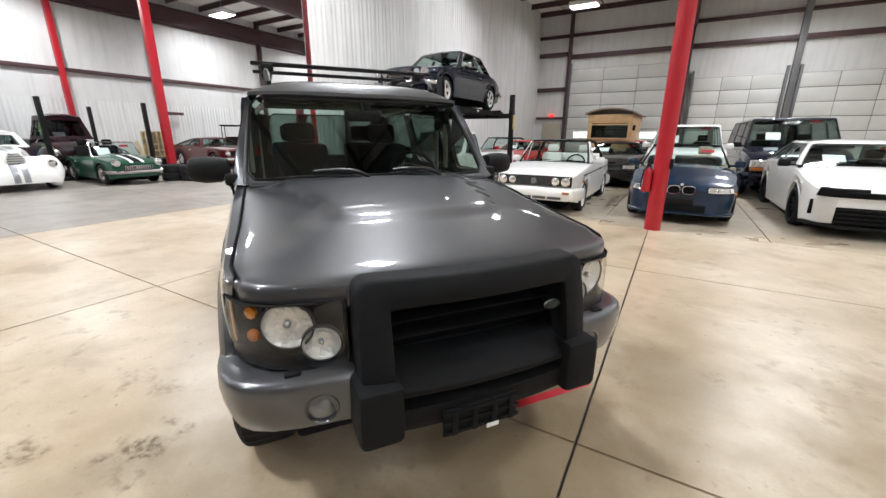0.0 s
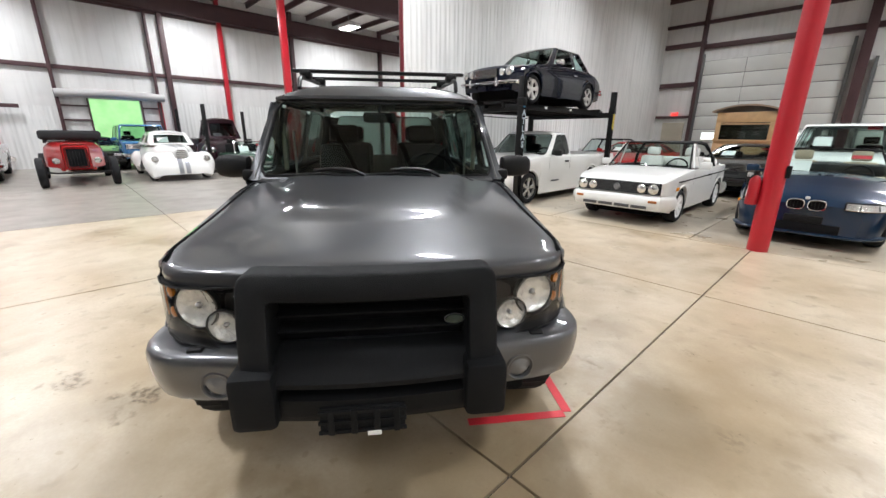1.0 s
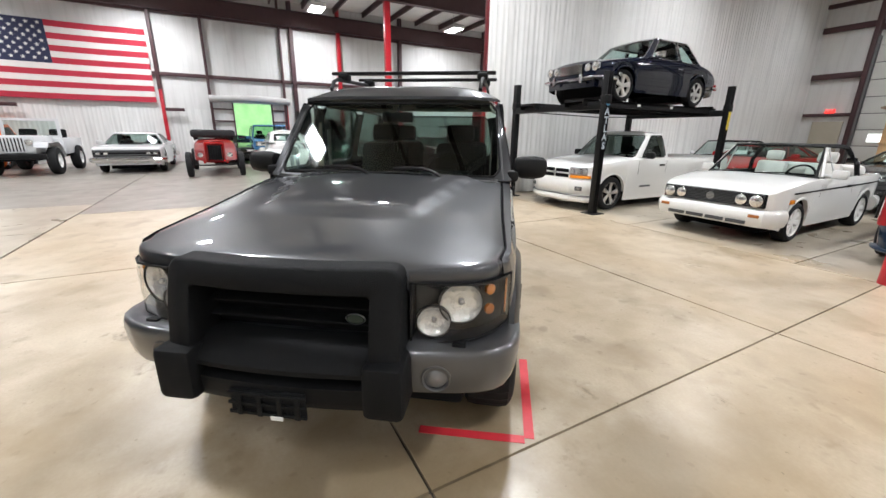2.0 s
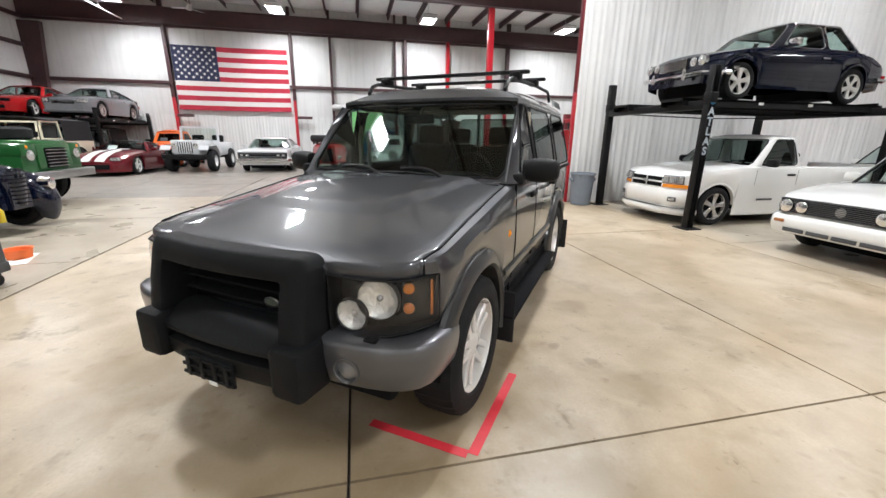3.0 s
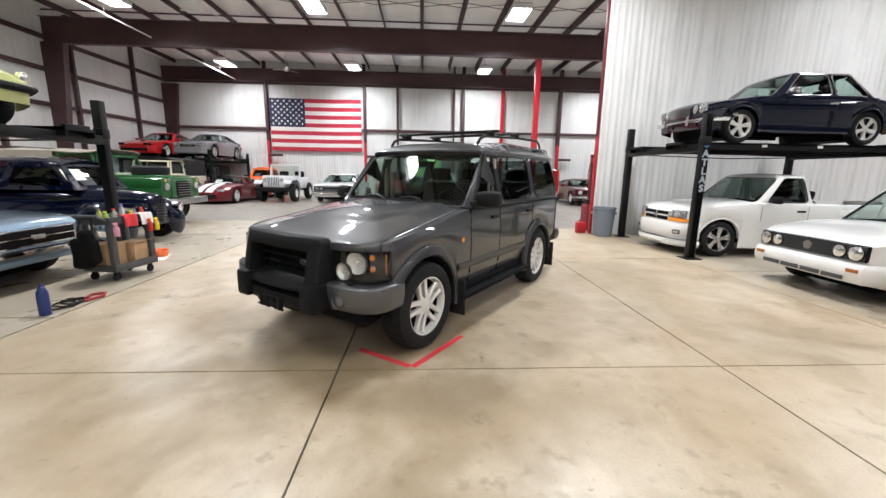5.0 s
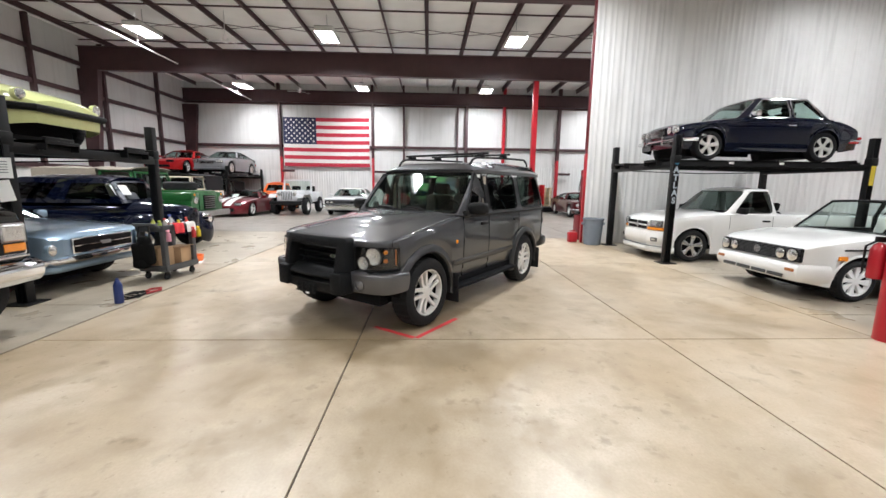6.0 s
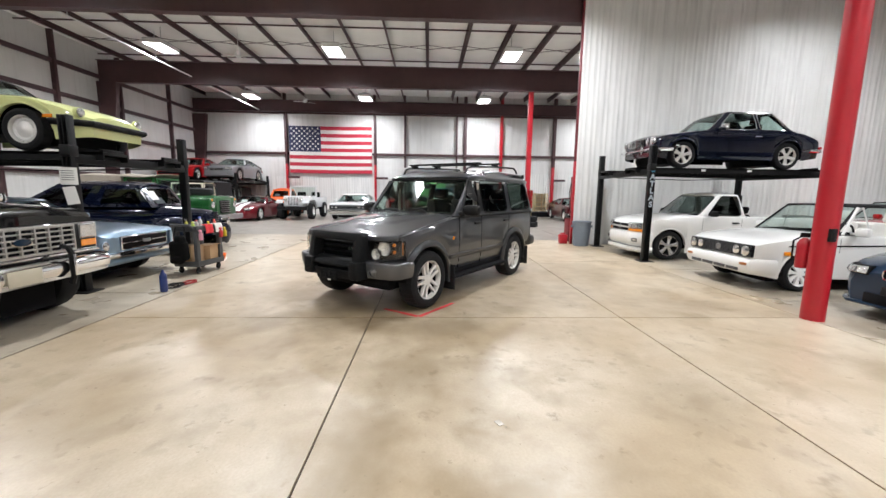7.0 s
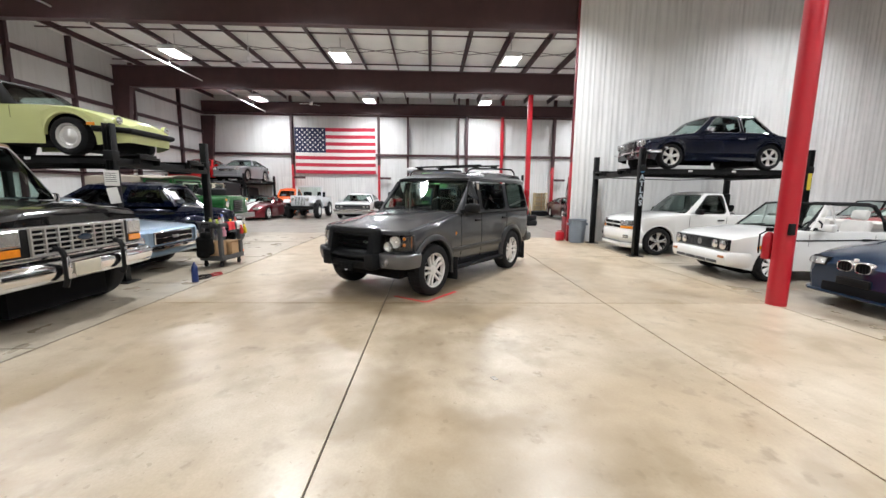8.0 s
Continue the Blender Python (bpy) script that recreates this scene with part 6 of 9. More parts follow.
# windscreen, sides, tail
BELT, GUT = 1.138, 1.675
YB, YT = 0.866, 0.742
side_wins = [(0.50, -0.02, 0.125, -0.045), (-0.135, -0.985, -0.15, -1.0), (-1.13, -1.99, -1.13, -1.90)]
cabin(hero, lambda x: BELT, GUT, (0.60, 0.10, 0.785, 0.725, 0.075), (-2.20, -2.12, 0.80, 0.69, 0.03), YB, YT, side_wins, M_GUN, M_BLACKPL, M_GLASSFRONT, [M_LENS, M_GLASSHERO, M_GLASSHERO],
      vb=0.05, vt=0.955, posts=(0,), bulge=1.15, roof=False, wedge=0.05)
for s in (1, -1):
    bm = bmesh.new()
    loft(bm, [[(0.60 - 0.475 * u + dx, s * (0.80 - 0.062 * u + dy), 1.150 + 0.505 * u) for dx, dy in ((0.006, -0.003), (0.010, 0.004), (0.003, 0.009), (-0.003, 0.004))] for u in [k / 6 for k in range(7)]], closed=True, cap=True)
    part("pillar_trim", bm, M_GREYPL, hero, "thin grey strip along the windscreen pillar")
    part("grab_trim", boxed((-0.085, s * 0.77, 1.38), (0.05, 0.03, 0.46), 0.01, Matrix.Translation((0, s * 0.535, 0)) @ Matrix.Rotation(0, 4, "X") @ Matrix.Translation((0, -s * 0.535, 0))), mat("beige_pillar_trim", (0.36, 0.32, 0.26), 0.7), hero)
    part("windscreen_visor", boxed((0.02, s * 0.36, 1.635), (0.16, 0.5, 0.025), 0.01), M_INTERIOR, hero)
# roof, raised behind the front seats
bm = bmesh.new()
rings = []
for k in range(41):
    u = k / 40
    x = 0.15 - 2.32 * u
    cz = curve_at([(-2.17, 1.80), (-2.05, 1.855), (-1.2, 1.872), (-0.85, 1.85), (-0.55, 1.812), (-0.2, 1.803), (0.03, 1.785), (0.11, 1.748), (0.15, 1.705)], x)
    ez = curve_at([(-2.17, 1.70), (-0.1, 1.70), (0.06, 1.695), (0.15, 1.688)], x)
    ew = curve_at([(-2.17, 0.70), (-1.9, 0.742), (-0.1, 0.752), (0.15, 0.738)], x)
    ring = [(x, -ew, ez - 0.028), (x, -ew - 0.004, ez - 0.01)]
    for j in range(25):
        v = -1 + j / 12
        ring.append((x, v * ew, ez + (cz - ez) * (1 - abs(v) ** 4.5)))
    ring += [(x, ew + 0.004, ez - 0.01), (x, ew, ez - 0.028)]
    rings.append(ring)
loft(bm, rings)
g = bmesh.ops.extrude_face_region(bm, geom=list(bm.faces))
bmesh.ops.translate(bm, vec=(0, 0, -0.022), verts=[v for v in g["geom"] if isinstance(v, bmesh.types.BMVert)])
part("roof", bm, M_GUN, hero)
for s in (1, -1):
    bm = bmesh.new()
    loft(bm, [[(-1.2, s * 0.752, 1.735), (-1.85, s * 0.748, 1.735)], [(-1.25, s * 0.735, 1.80), (-1.8, s * 0.731, 1.80)]])
    part("roof_light", bm, M_GLASSDARK, hero, "small tinted roof side window")
# roof rails and bars
for s in (1, -1):
    bm = bmesh.new()
    tube(bm, [(0.0, s * 0.60, 1.765), (-0.06, s * 0.605, 1.83), (-0.16, s * 0.61, 1.862), (-1.0, s * 0.61, 1.905), (-1.75, s * 0.60, 1.925), (-1.86, s * 0.60, 1.88), (-1.9, s * 0.60, 1.83)], 0.016, 8)
    part("roof_rail", bm, M_BLACKSTEEL, hero)
for x, z in ((-0.30, 1.925), (-0.98, 1.955)):
    bar = part("roof_bar", boxed((x, 0, z), (0.055, 1.42, 0.028), 0.011), M_BLACKSTEEL, hero)
    for s in (1, -1):
        bm = bmesh.new()
        box(bm, (x, s * 0.60, z - 0.03), (0.11, 0.09, 0.06), 0.018)
        part("bar_foot", bm, M_BLACKPL, bar)
# front bumper ends
bm = bmesh.new()
path = [(1.60, 0.898), (1.72, 0.896), (1.80, 0.884), (1.86, 0.856), (1.905, 0.81), (1.938, 0.74), (1.958, 0.65), (1.975, 0.5), (1.985, 0.25), (1.99, 0.0)]
path = path + [(x, -y) for x, y in reversed(path[:-1])]
rings = []
for k, (x, y) in enumerate(path):
    a, b = path[max(k - 1, 0)], path[min(k + 1, len(path) - 1)]
    d = Vector((b[0] - a[0], b[1] - a[1], 0)).normalized()
    nn = Vector((-d.y, d.x, 0))
    if nn.dot(Vector((x - 0.8, y, 0))) < 0:
        nn = -nn
    p = Vector((x, y, 0))
    rings.append([p + nn * o + Vector((0, 0, z)) for o, z in ((-0.17, 0.668), (-0.05, 0.657), (-0.016, 0.653), (-0.004, 0.647), (0.002, 0.634), (0.004, 0.60), (-0.002, 0.54), (-0.016, 0.478), (-0.026, 0.458), (-0.05, 0.450), (-0.16, 0.448))])
loft(bm, rings, cap=True)
fb = part("front_bumper", bm, M_GUNLIGHT, hero, angle=40)
for s in (1, -1):
    bm = bmesh.new()
    lathe(bm, [(0.060, -0.015), (0.058, 0.004), (0.053, 0.006), (0.048, 0.002), (0.046, -0.012)], 24, pose(1.968, s * 0.575, 0.54, 0, 0, -90 + s * 6))
    fog = part("fog_lamp", bm, M_GUNLIGHT, fb)
    bm = bmesh.new()
    disc(bm, (1.962, s * 0.575, 0.54), 0.046, (1, 0.1 * s, 0), 0.01, 20, 0.014)
    part("washer_cap", boxed((1.905, s * 0.655, 0.658), (0.036, 0.055, 0.018), 0.007), M_BLACKPL, fb)
    part("fog_lens", bm, mat("grey_fog_glass", (0.16, 0.165, 0.175), 0.15, 0.4, coat=1.0), hero)
    # headlamp unit
    bm = bmesh.new()
    prof = []
    cols = [(0.468, 1.905), (0.55, 1.90), (0.64, 1.886), (0.72, 1.862), (0.788, 1.802), (0.828, 1.735), (0.845, 1.688)]
    def lamp_z(y, top):
        u = (y - 0.468) / 0.382
        return 0.894 - 0.004 * u if top else 0.655 + 0.05 * max(0, (u - 0.25)) + 0.0
    rings = [[(x, s * y, lamp_z(y, True)), (x + 0.012, s * y, lamp_z(y, True) * 0.5 + lamp_z(y, False) * 0.5 + 0.06), (x + 0.014, s * y, lamp_z(y, True) * 0.5 + lamp_z(y, False) * 0.5 - 0.04), (x + 0.004, s * y, lamp_z(y, False))] for y, x in cols]
    back = [[(p[0] - 0.09, p[1], p[2]) for p in ring] for ring in rings]
    bmb = bmesh.new()
    loft(bmb, back)
    for ra_, rb_ in zip(rings[:1] + rings[-1:], back[:1] + back[-1:]):
        loft(bmb, [ra_, rb_])
    for idx in (0, 3):
        loft(bmb, [[r_[idx] for r_ in rings], [r_[idx] for r_ in back]])
    unit = part("headlamp", bmb, M_LAMPBOX, hero, "clear twin round headlamp with amber signals")
    loft(bm, rings)
    cov = part("cover", bm, M_LENS, unit)
    cov.visible_shadow = False
    bm = bmesh.new()
    tube(bm, [(cols[0][1], s * 0.466, 0.655)] + [(x + 0.004, s * y, lamp_z(y, True) + 0.004) for y, x in cols] + [(cols[-1][1], s * 0.843, lamp_z(0.85, False))] + [(x + 0.006, s * y, lamp_z(y, False) - 0.003) for y, x in reversed(cols)], 0.0045, 6)
    part("lamp_seal", bm, M_BLACKPL, unit)
    for (yy, zz, rr, xx, tw_) in ((0.655, 0.806, 0.083, 1.850, 13), (0.552, 0.736, 0.064, 1.884, 8)):
        bm = bmesh.new()
        lathe(bm, [(rr, 0.0), (rr * 0.95, -0.006), (rr * 0.8, -0.013), (rr * 0.55, -0.019), (rr * 0.3, -0.022), (0.001, -0.023)], 26, pose(xx, s * yy, zz, 0, 0, -90 + s * tw_))
        part("reflector", bm, M_HEROLAMP, unit)
        bm = bmesh.new()
        lathe(bm, [(rr * 1.08, -0.015), (rr * 1.08, 0.004), (rr, 0.006), (rr * 0.98, -0.006)], 26, pose(xx, s * yy, zz, 0, 0, -90 + s * tw_))
        part("bezel", bm, M_LAMPBOX, unit)
        bm = bmesh.new()
        disc(bm, (xx - 0.012, s * yy, zz), rr * 0.15, (1, 0.15 * s, 0), 0.03, 12, 0.008)
        part("bulb", bm, M_STEEL, unit)
    for zz, mm in ((0.852, M_AMBERDEEP), (0.768, M_SIGNAL)):
        bm = bmesh.new()
        disc(bm, (1.800, s * 0.766, zz), 0.022, (1, s * 0.78, 0), 0.012, 16, 0.006)
        part("amber_bulb", bm, mm, unit, "orange signal lens")
    bm = bmesh.new()
    loft(bm, [[(x - 0.012, s * y, z) for y, x in cols] for z in (0.60, 0.655)])
    part("lamp_panel", bm, M_GUN, hero)
    part("amber_strip", boxed((0, 0, 0), (0.006, 0.012, 0.150), 0.002, pose(1.722, s * 0.826, 0.80, 0, 0, s * 68)), M_SIGNAL, unit, "orange side reflector strip")
    # mirror
    bm = bmesh.new()
    rings = []
    for u, dx, h0, h1 in ((0.0, 0.02, 0.045, 0.03), (0.03, 0.05, 0.066, 0.05), (0.25, 0.062, 0.078, 0.07), (0.6, 0.060, 0.080, 0.074), (0.88, 0.050, 0.072, 0.064), (0.98, 0.034, 0.052, 0.046), (1.0, 0.015, 0.03, 0.025)):
        y = 0.875 + 0.225 * u
        rings.append([(0.44 - 0.03 * u + dx * 1.25 * math.copysign(abs(math.cos(a)) ** 0.7, math.cos(a)), s * y, 1.215 + (h0 if math.sin(a) > 0 else h1) * math.copysign(abs(math.sin(a)) ** 0.7, math.sin(a))) for a in [2 * math.pi * k / 18 for k in range(18)]])
    loft(bm, rings, closed=True, cap=True)
    box(bm, (0.50, s * 0.865, 1.165), (0.10, 0.08, 0.075), 0.022)
    mir = part("door_mirror", bm, M_BLACKPL, hero)
    part("mirror_glass", boxed((0.352, s * 0.985, 1.217), (0.006, 0.17, 0.115), 0.002), M_CHROME, mir)
    # side trim
    bm = bmesh.new()
    for a, b in ((0.80, -0.80),):
        loft(bm, [[(a - (a - b) * k / 10, s * (hw(a) + o), z) for o, z in ((0.0, 0.57), (0.012, 0.585), (0.012, 0.625), (0.0, 0.64))] for k in range(11)])
    part("side_moulding", bm, M_FLARE, hero)
    bm = bmesh.new()
    box(bm, (0.0, s * 0.89, 0.33), (1.62, 0.15, 0.045), 0.018)
    box(bm, (0.0, s * 0.83, 0.37), (1.62, 0.05, 0.09), 0.01)
    part("side_step", bm, M_DARK, hero)
    for x in (HA - 0.47, -HA - 0.44):
        part("mud_flap", boxed((x, s * 0.84, 0.33), (0.018, 0.24, 0.34), 0.006), M_RUBBER, hero)
    for x in (0.075, -0.90):
        bm = bmesh.new()
        box(bm, (x, s * 0.887, 1.02), (0.17, 0.03, 0.04), 0.012)
        part("door_handle", bm, M_BLACKPL, hero)
    bm = bmesh.new()
    disc(bm, (0.715, s * 0.878, 0.85), 0.024, (0, s, 0), 0.01, 14, 0.012)
    part("side_marker", bm, M_AMBER, hero)
    for xx, z0, z1 in ((0.565, 0.42, 1.13), (-0.07, 0.42, 1.13), (-1.03, 0.72, 1.13)):
        bm = bmesh.new()
        n = 8
        for k in range(n):
            z = z0 + (z1 - z0) * (k + 0.5) / n
            h_ = hs(xx) - hlow(xx)
            wy = hw(xx) * curve_at([(0, 0.93), (0.16, 0.975), (0.33, 0.995), (0.55, 1.0), (0.76, 0.995), (0.95, 0.985)], (z - hlow(xx)) / h_)
            box(bm, (xx, s * (wy - 0.003), z), (0.007, 0.012, (z1 - z0) / n))
        part("door_seam", bm, M_DARK, hero)
    # bonnet seam filler
    bm = bmesh.new()
    loft(bm, [[(x, s * (hw(x) - seam_in(x) + 0.004), hs(x) - 0.012), (x, s * (hw(x) - seam_in(x) - 0.01), hs(x) - 0.03)] for x in [0.6 + 1.14 * k / 20 for k in range(21)]])
    part("bonnet_seam", bm, M_DARK, hero)
    bm = bmesh.new()
    tube(bm, [(x, s * (hw(x) - seam_in(x) - 0.001), hs(x) + 0.0005) for x in [0.62 + 1.12 * k / 24 for k in range(25)]] + [(1.752, s * 0.807, 0.925), (1.754, s * 0.81, 0.90)], 0.0042, 6)
    part("bonnet_gap", bm, M_DARK, hero)
    # exterior waist line
    bm = bmesh.new()
    loft(bm, [[(x, s * (YB + o), z) for o, z in ((0.0, BELT - 0.03), (0.012, BELT - 0.025), (0.012, BELT - 0.005), (-0.01, BELT + 0.012))] for x in [0.56 - 2.6 * k / 12 for k in range(13)]])
    part("waist_seal", bm, M_BLACKPL, hero)
    part("tail_lamp", boxed((-2.16, s * 0.79, 1.35), (0.06, 0.10, 0.36), 0.02), M_REDLENS, hero)
# rear bumper
bm = bmesh.new()
box(bm, (-2.25, 0, 0.55), (0.30, 1.68, 0.20), 0.07)
part("rear_bumper", bm, M_FLARE, hero)
# brush guard
guard = part("brush_guard", boxed((1.85, 0, 0.79), (0.05, 0.74, 0.26), 0.01), M_DARK, hero, "heavy black rubberised brush guard")
bm = bmesh.new()


def guard_line(half, top, r):
    """One half of the guard's outline: up the side, round the corner, along the top."""
    pts = [(half, z) for z in (0.58, 0.66, 0.74, 0.80)]
    pts += [(half - r + r * math.cos(radians(a)), top - r + r * math.sin(radians(a))) for a in range(0, 91, 15)]
    return pts + [(y, top + 0.002) for y in (0.24, 0.12)]


outer, inner = guard_line(0.456, 0.980, 0.058), guard_line(0.346, 0.886, 0.016)
outer = [(-y, z) for y, z in outer] + [(0.0, 0.983)] + [(y, z) for y, z in reversed(outer)]
inner = [(-y, z) for y, z in inner] + [(0.0, 0.889)] + [(y, z) for y, z in reversed(inner)]
rings = []
for (yo, zo), (yi, zi) in zip(outer, inner):
    ring = []
    back = curve_at([(0.58, -0.17), (0.86, -0.165), (0.95, -0.105), (1.02, -0.09)], zo)
    for f, dep in ((0.0, back), (0.0, -0.014), (0.025, -0.004), (0.08, 0.0), (0.5, 0.002), (0.9, 0.0), (0.97, -0.005), (1.0, -0.016), (0.99, back)):
        yy, zz = yi + (yo - yi) * f, zi + (zo - zi) * f
        xf = curve_at([(0.58, 2.078), (0.8, 2.045), (0.92, 2.016), (1.02, 1.992)], zz) - 0.05 * ((yy / 0.44) ** 2 - 0.83)
        ring.append((xf + dep, yy, zz))
    rings.append(ring)
loft(bm, rings, closed=True, cap=True)
part("frame", bm, M_GUARD, guard, angle=45)
for s in (1, -1):
    bm = bmesh.new()
    box(bm, (2.012, s * 0.405, 0.547), (0.215, 0.155, 0.215), 0.026, None, 2)
    part("upright_foot", bm, M_GUARD, guard)
bm = bmesh.new()
prof = [(1.93, 0.672), (2.0, 0.672), (2.03, 0.662), (2.105, 0.622), (2.12, 0.602), (2.118, 0.582), (2.03, 0.572), (2.03, 0.542), (2.116, 0.534), (2.112, 0.47), (2.09, 0.43), (1.92, 0.42)]
rings = []
for k in range(13):
    y = -0.40 + 0.80 * k / 12
    u = abs(y) / 0.4
    rings.append([(x - 0.02 - 0.03 * u * u, y, z) for x, z in prof])
loft(bm, rings, closed=True, cap=True)
part("lower_block", bm, M_GUARD, guard)
for z in (0.735, 0.80, 0.862):
    bm = bmesh.new()
    box(bm, (0, 0, 0), (0.060, 0.70, 0.009), 0.003, pose(1.915, 0, z, 0, 14, 0))
    part("grille_slat", bm, M_GUARD, guard)
bm = bmesh.new()
lathe(bm, [(0.001, 0.012), (0.026, 0.011), (0.03, 0.006), (0.03, 0.0)], 24, pose(2.025, 0.295, 0.80, 0, 0, -90) @ Matrix.Diagonal((1.15, 1, 0.62, 1)))
badge = part("badge", bm, mat("green_enamel", (0.010, 0.022, 0.014), 0.5, var=0.2), hero, "small oval green badge on the grille")
bm = bmesh.new()
lathe(bm, [(0.031, 0.004), (0.033, 0.008), (0.030, 0.012)], 24, pose(2.025, 0.295, 0.80, 0, 0, -90) @ Matrix.Diagonal((1.15, 1, 0.62, 1)))
part("badge_rim", bm, M_STEEL, badge)
# empty plate bracket
br = part("plate_bracket", boxed((2.097, -0.04, 0.455), (0.012, 0.30, 0.11), 0.004), M_GUARD, hero)
for z in (0.435, 0.475, 0.515):
    part("bracket_rib", boxed((2.108, -0.04, z - 0.02), (0.010, 0.31, 0.014), 0.003), M_GUARD, br)
for y in (-0.17, -0.09, -0.01, 0.06):
    part("bracket_rib", boxed((2.110, y + 0.02, 0.455), (0.010, 0.022, 0.10), 0.003), M_GUARD, br)
part("bracket_tag", boxed((2.118, 0.0, 0.408), (0.003, 0.05, 0.018), 0.001), M_PAPER, br)
# cowl and wipers
bm = bmesh.new()
loft(bm, [[(0.60 + dx, y, z) for y in (-0.77, -0.4, 0, 0.4, 0.77)] for dx, z in ((0.02, 1.118), (0.06, 1.135), (-0.02, 1.15))])
part("cowl", bm, M_BLACKPL, hero)
for y0, y1 in ((-0.08, -0.64), (0.40, -0.14)):
    bm = bmesh.new()
    arm = [(0.700, y0, 1.150), (0.690, y0 - 0.02, 1.178), (0.676, y0 - 0.07, 1.200), (0.664, y0 - 0.13, 1.212), (0.655, y0 - 0.22, 1.214), (0.652, y0 * 0.4 + y1 * 0.6, 1.206)]
    tube(bm, arm, 0.012, 8)
    w_ = part("wiper", bm, M_BLACKSTEEL, hero)
    bm = bmesh.new()
    tube(bm, [(0.672, y0 - 0.06, 1.172), (0.668, (y0 + y1) / 2, 1.186), (0.652, y1, 1.176)], 0.0095, 6)
    part("blade", bm, M_BLACKPL, w_)
bm = bmesh.new()
for y in (-0.09, 0.37):
    disc(bm, (0.70, y, 1.15), 0.02, (0.2, 0, 1), 0.03, 10, 0.01)
part("wiper_pivot", bm, M_DARK, hero)
# inside
part("floor_pan", boxed((-0.7, 0, 0.5), (2.9, 1.62, 0.06)), M_INTERIOR, hero)
for s in (1, -1):
    part("door_lining", boxed((-0.75, s * 0.82, 0.8), (2.7, 0.05, 0.62), 0.01), M_INTERIOR, hero)
bm = bmesh.new()
box(bm, (0.42, 0, 1.05), (0.36, 1.56, 0.17), 0.05)
box(bm, (0.34, 0.38, 1.13), (0.2, 0.4, 0.08), 0.03)
part("dashboard", bm, M_INTERIOR, hero)
bm = bmesh.new()
steering_wheel(bm, 0.18, 0.38, 1.12, 0.195)
part("steering_wheel", bm, M_DARK, hero)
for x in (-0.35, -1.15):
    for y in (0.38, -0.38):
        bm = bmesh.new()
        seat(bm, x, y, 0.60, 0.5, True, 0.66)
        part("seat", bm, M_INTERIOR, hero)
bm = bmesh.new()
box(bm, (0.22, 0, 1.55), (0.03, 0.24, 0.075), 0.02)
tube(bm, [(0.22, 0, 1.58), (0.14, 0, 1.64)], 0.01, 6)
part("rear_view_mirror", bm, M_DARK, hero)
for s in (1, -1):
    part("seat_belt", boxed((-0.115, s * 0.70, 1.08), (0.05, 0.012, 0.75), 0.003, Matrix.Identity(4)), mat("grey_belt_webbing", (0.24, 0.23, 0.21), 0.8), hero)
part("headlining", boxed((-1.0, 0, 1.715), (2.0, 1.3, 0.02), 0.005), mat("grey_headlining", (0.13, 0.125, 0.115), 0.8), hero)
add_wheels(hero, (HA, -HA), 0.775, 0.368, 0.25, 0.246, "five", M_ALLOY)
hero.matrix_world = pose(-1.375, 3.663, 0, 0, 0, -36.43)

# red tape corner on the floor by the front wheel
M_TAPE = mat("red_floor_tape", (0.62, 0.03, 0.045), 0.45, var=0.15, scale=20, bump=0.1)


def tape(a, b, w=0.05):
    a, b = Vector((*a, 0)), Vector((*b, 0))
    d = (b - a).normalized()
    bm = boxed((0, 0, 0), ((b - a).length, w, 0.002), 0, Matrix.Translation((a + b) / 2 + Vector((0, 0, 0.002))) @ Matrix.Rotation(math.atan2(d.y, d.x), 4, "Z"))
    return bm


tp = thing("floor_tape", "red tape corner stuck to the concrete floor", "floor tape")
part("tape_strip", tape((0.51, 3.50), (-0.06, 3.93)), M_TAPE, tp)
part("tape_strip", tape((0.505, 3.475), (0.20, 3.05)), M_TAPE, tp)


# ---- south row: facing the aisle ----
M_GRILLE = mat("silver_grille_plastic", (0.42, 0.41, 0.39), 0.35, 0.4, var=0.2, scale=8)
M_CREAMPLATE = mat("cream_plate", (0.55, 0.51, 0.40), 0.5, var=0.15, scale=9)
bronco = car("black_truck", "black full-size truck with chrome grille and chrome bumper", dict(
    category="truck", L=4.9, W=1.98, H=2.12, fo=0.66, wb=2.75, r=0.40, rim=0.23, gc=0.42, ra=0.47, paint=BLACK_P, roof=paint((0.20, 0.13, 0.08)), rs=0.06, tw=0.27,
    plan=[(0, 0.93), (0.05, 0.97), (0.3, 1.0), (4.6, 1.0), (4.9, 0.96)],
    top=[(0, 1.20), (0.06, 1.27), (0.5, 1.33), (1.3, 1.37), (4.9, 1.36)], belt=[(0, 1.16), (0.12, 1.24), (1.3, 1.31), (4.9, 1.31)], cab=(0.98, 1.46, 4.3, 4.75), wr=0.82, cuts=[0.0, 0.4, 1.0], seatz=0.3, seal=M_STEEL, mirror_mat=M_CHROME, paper=False,
    rect_lamps=[(0.77, 0.995, 0.20, 0.155)], lamp_rim=M_STEEL, lamp_push=0.022, signals=[(0.77, 0.855, 0.20, 0.08, M_AMBER)],
    grilles=[(-0.93, 0.93, 0.775, 1.105, 0, M_CHROME, None), (-0.915, 0.915, 0.79, 1.09, 0, M_BLACKPL, None), (-0.62, 0.62, 0.795, 1.085, 0, M_DARK, None)], bumpers=[(0.50, 0.72, 0.12, M_CHROME)], lens=M_REFLECT))
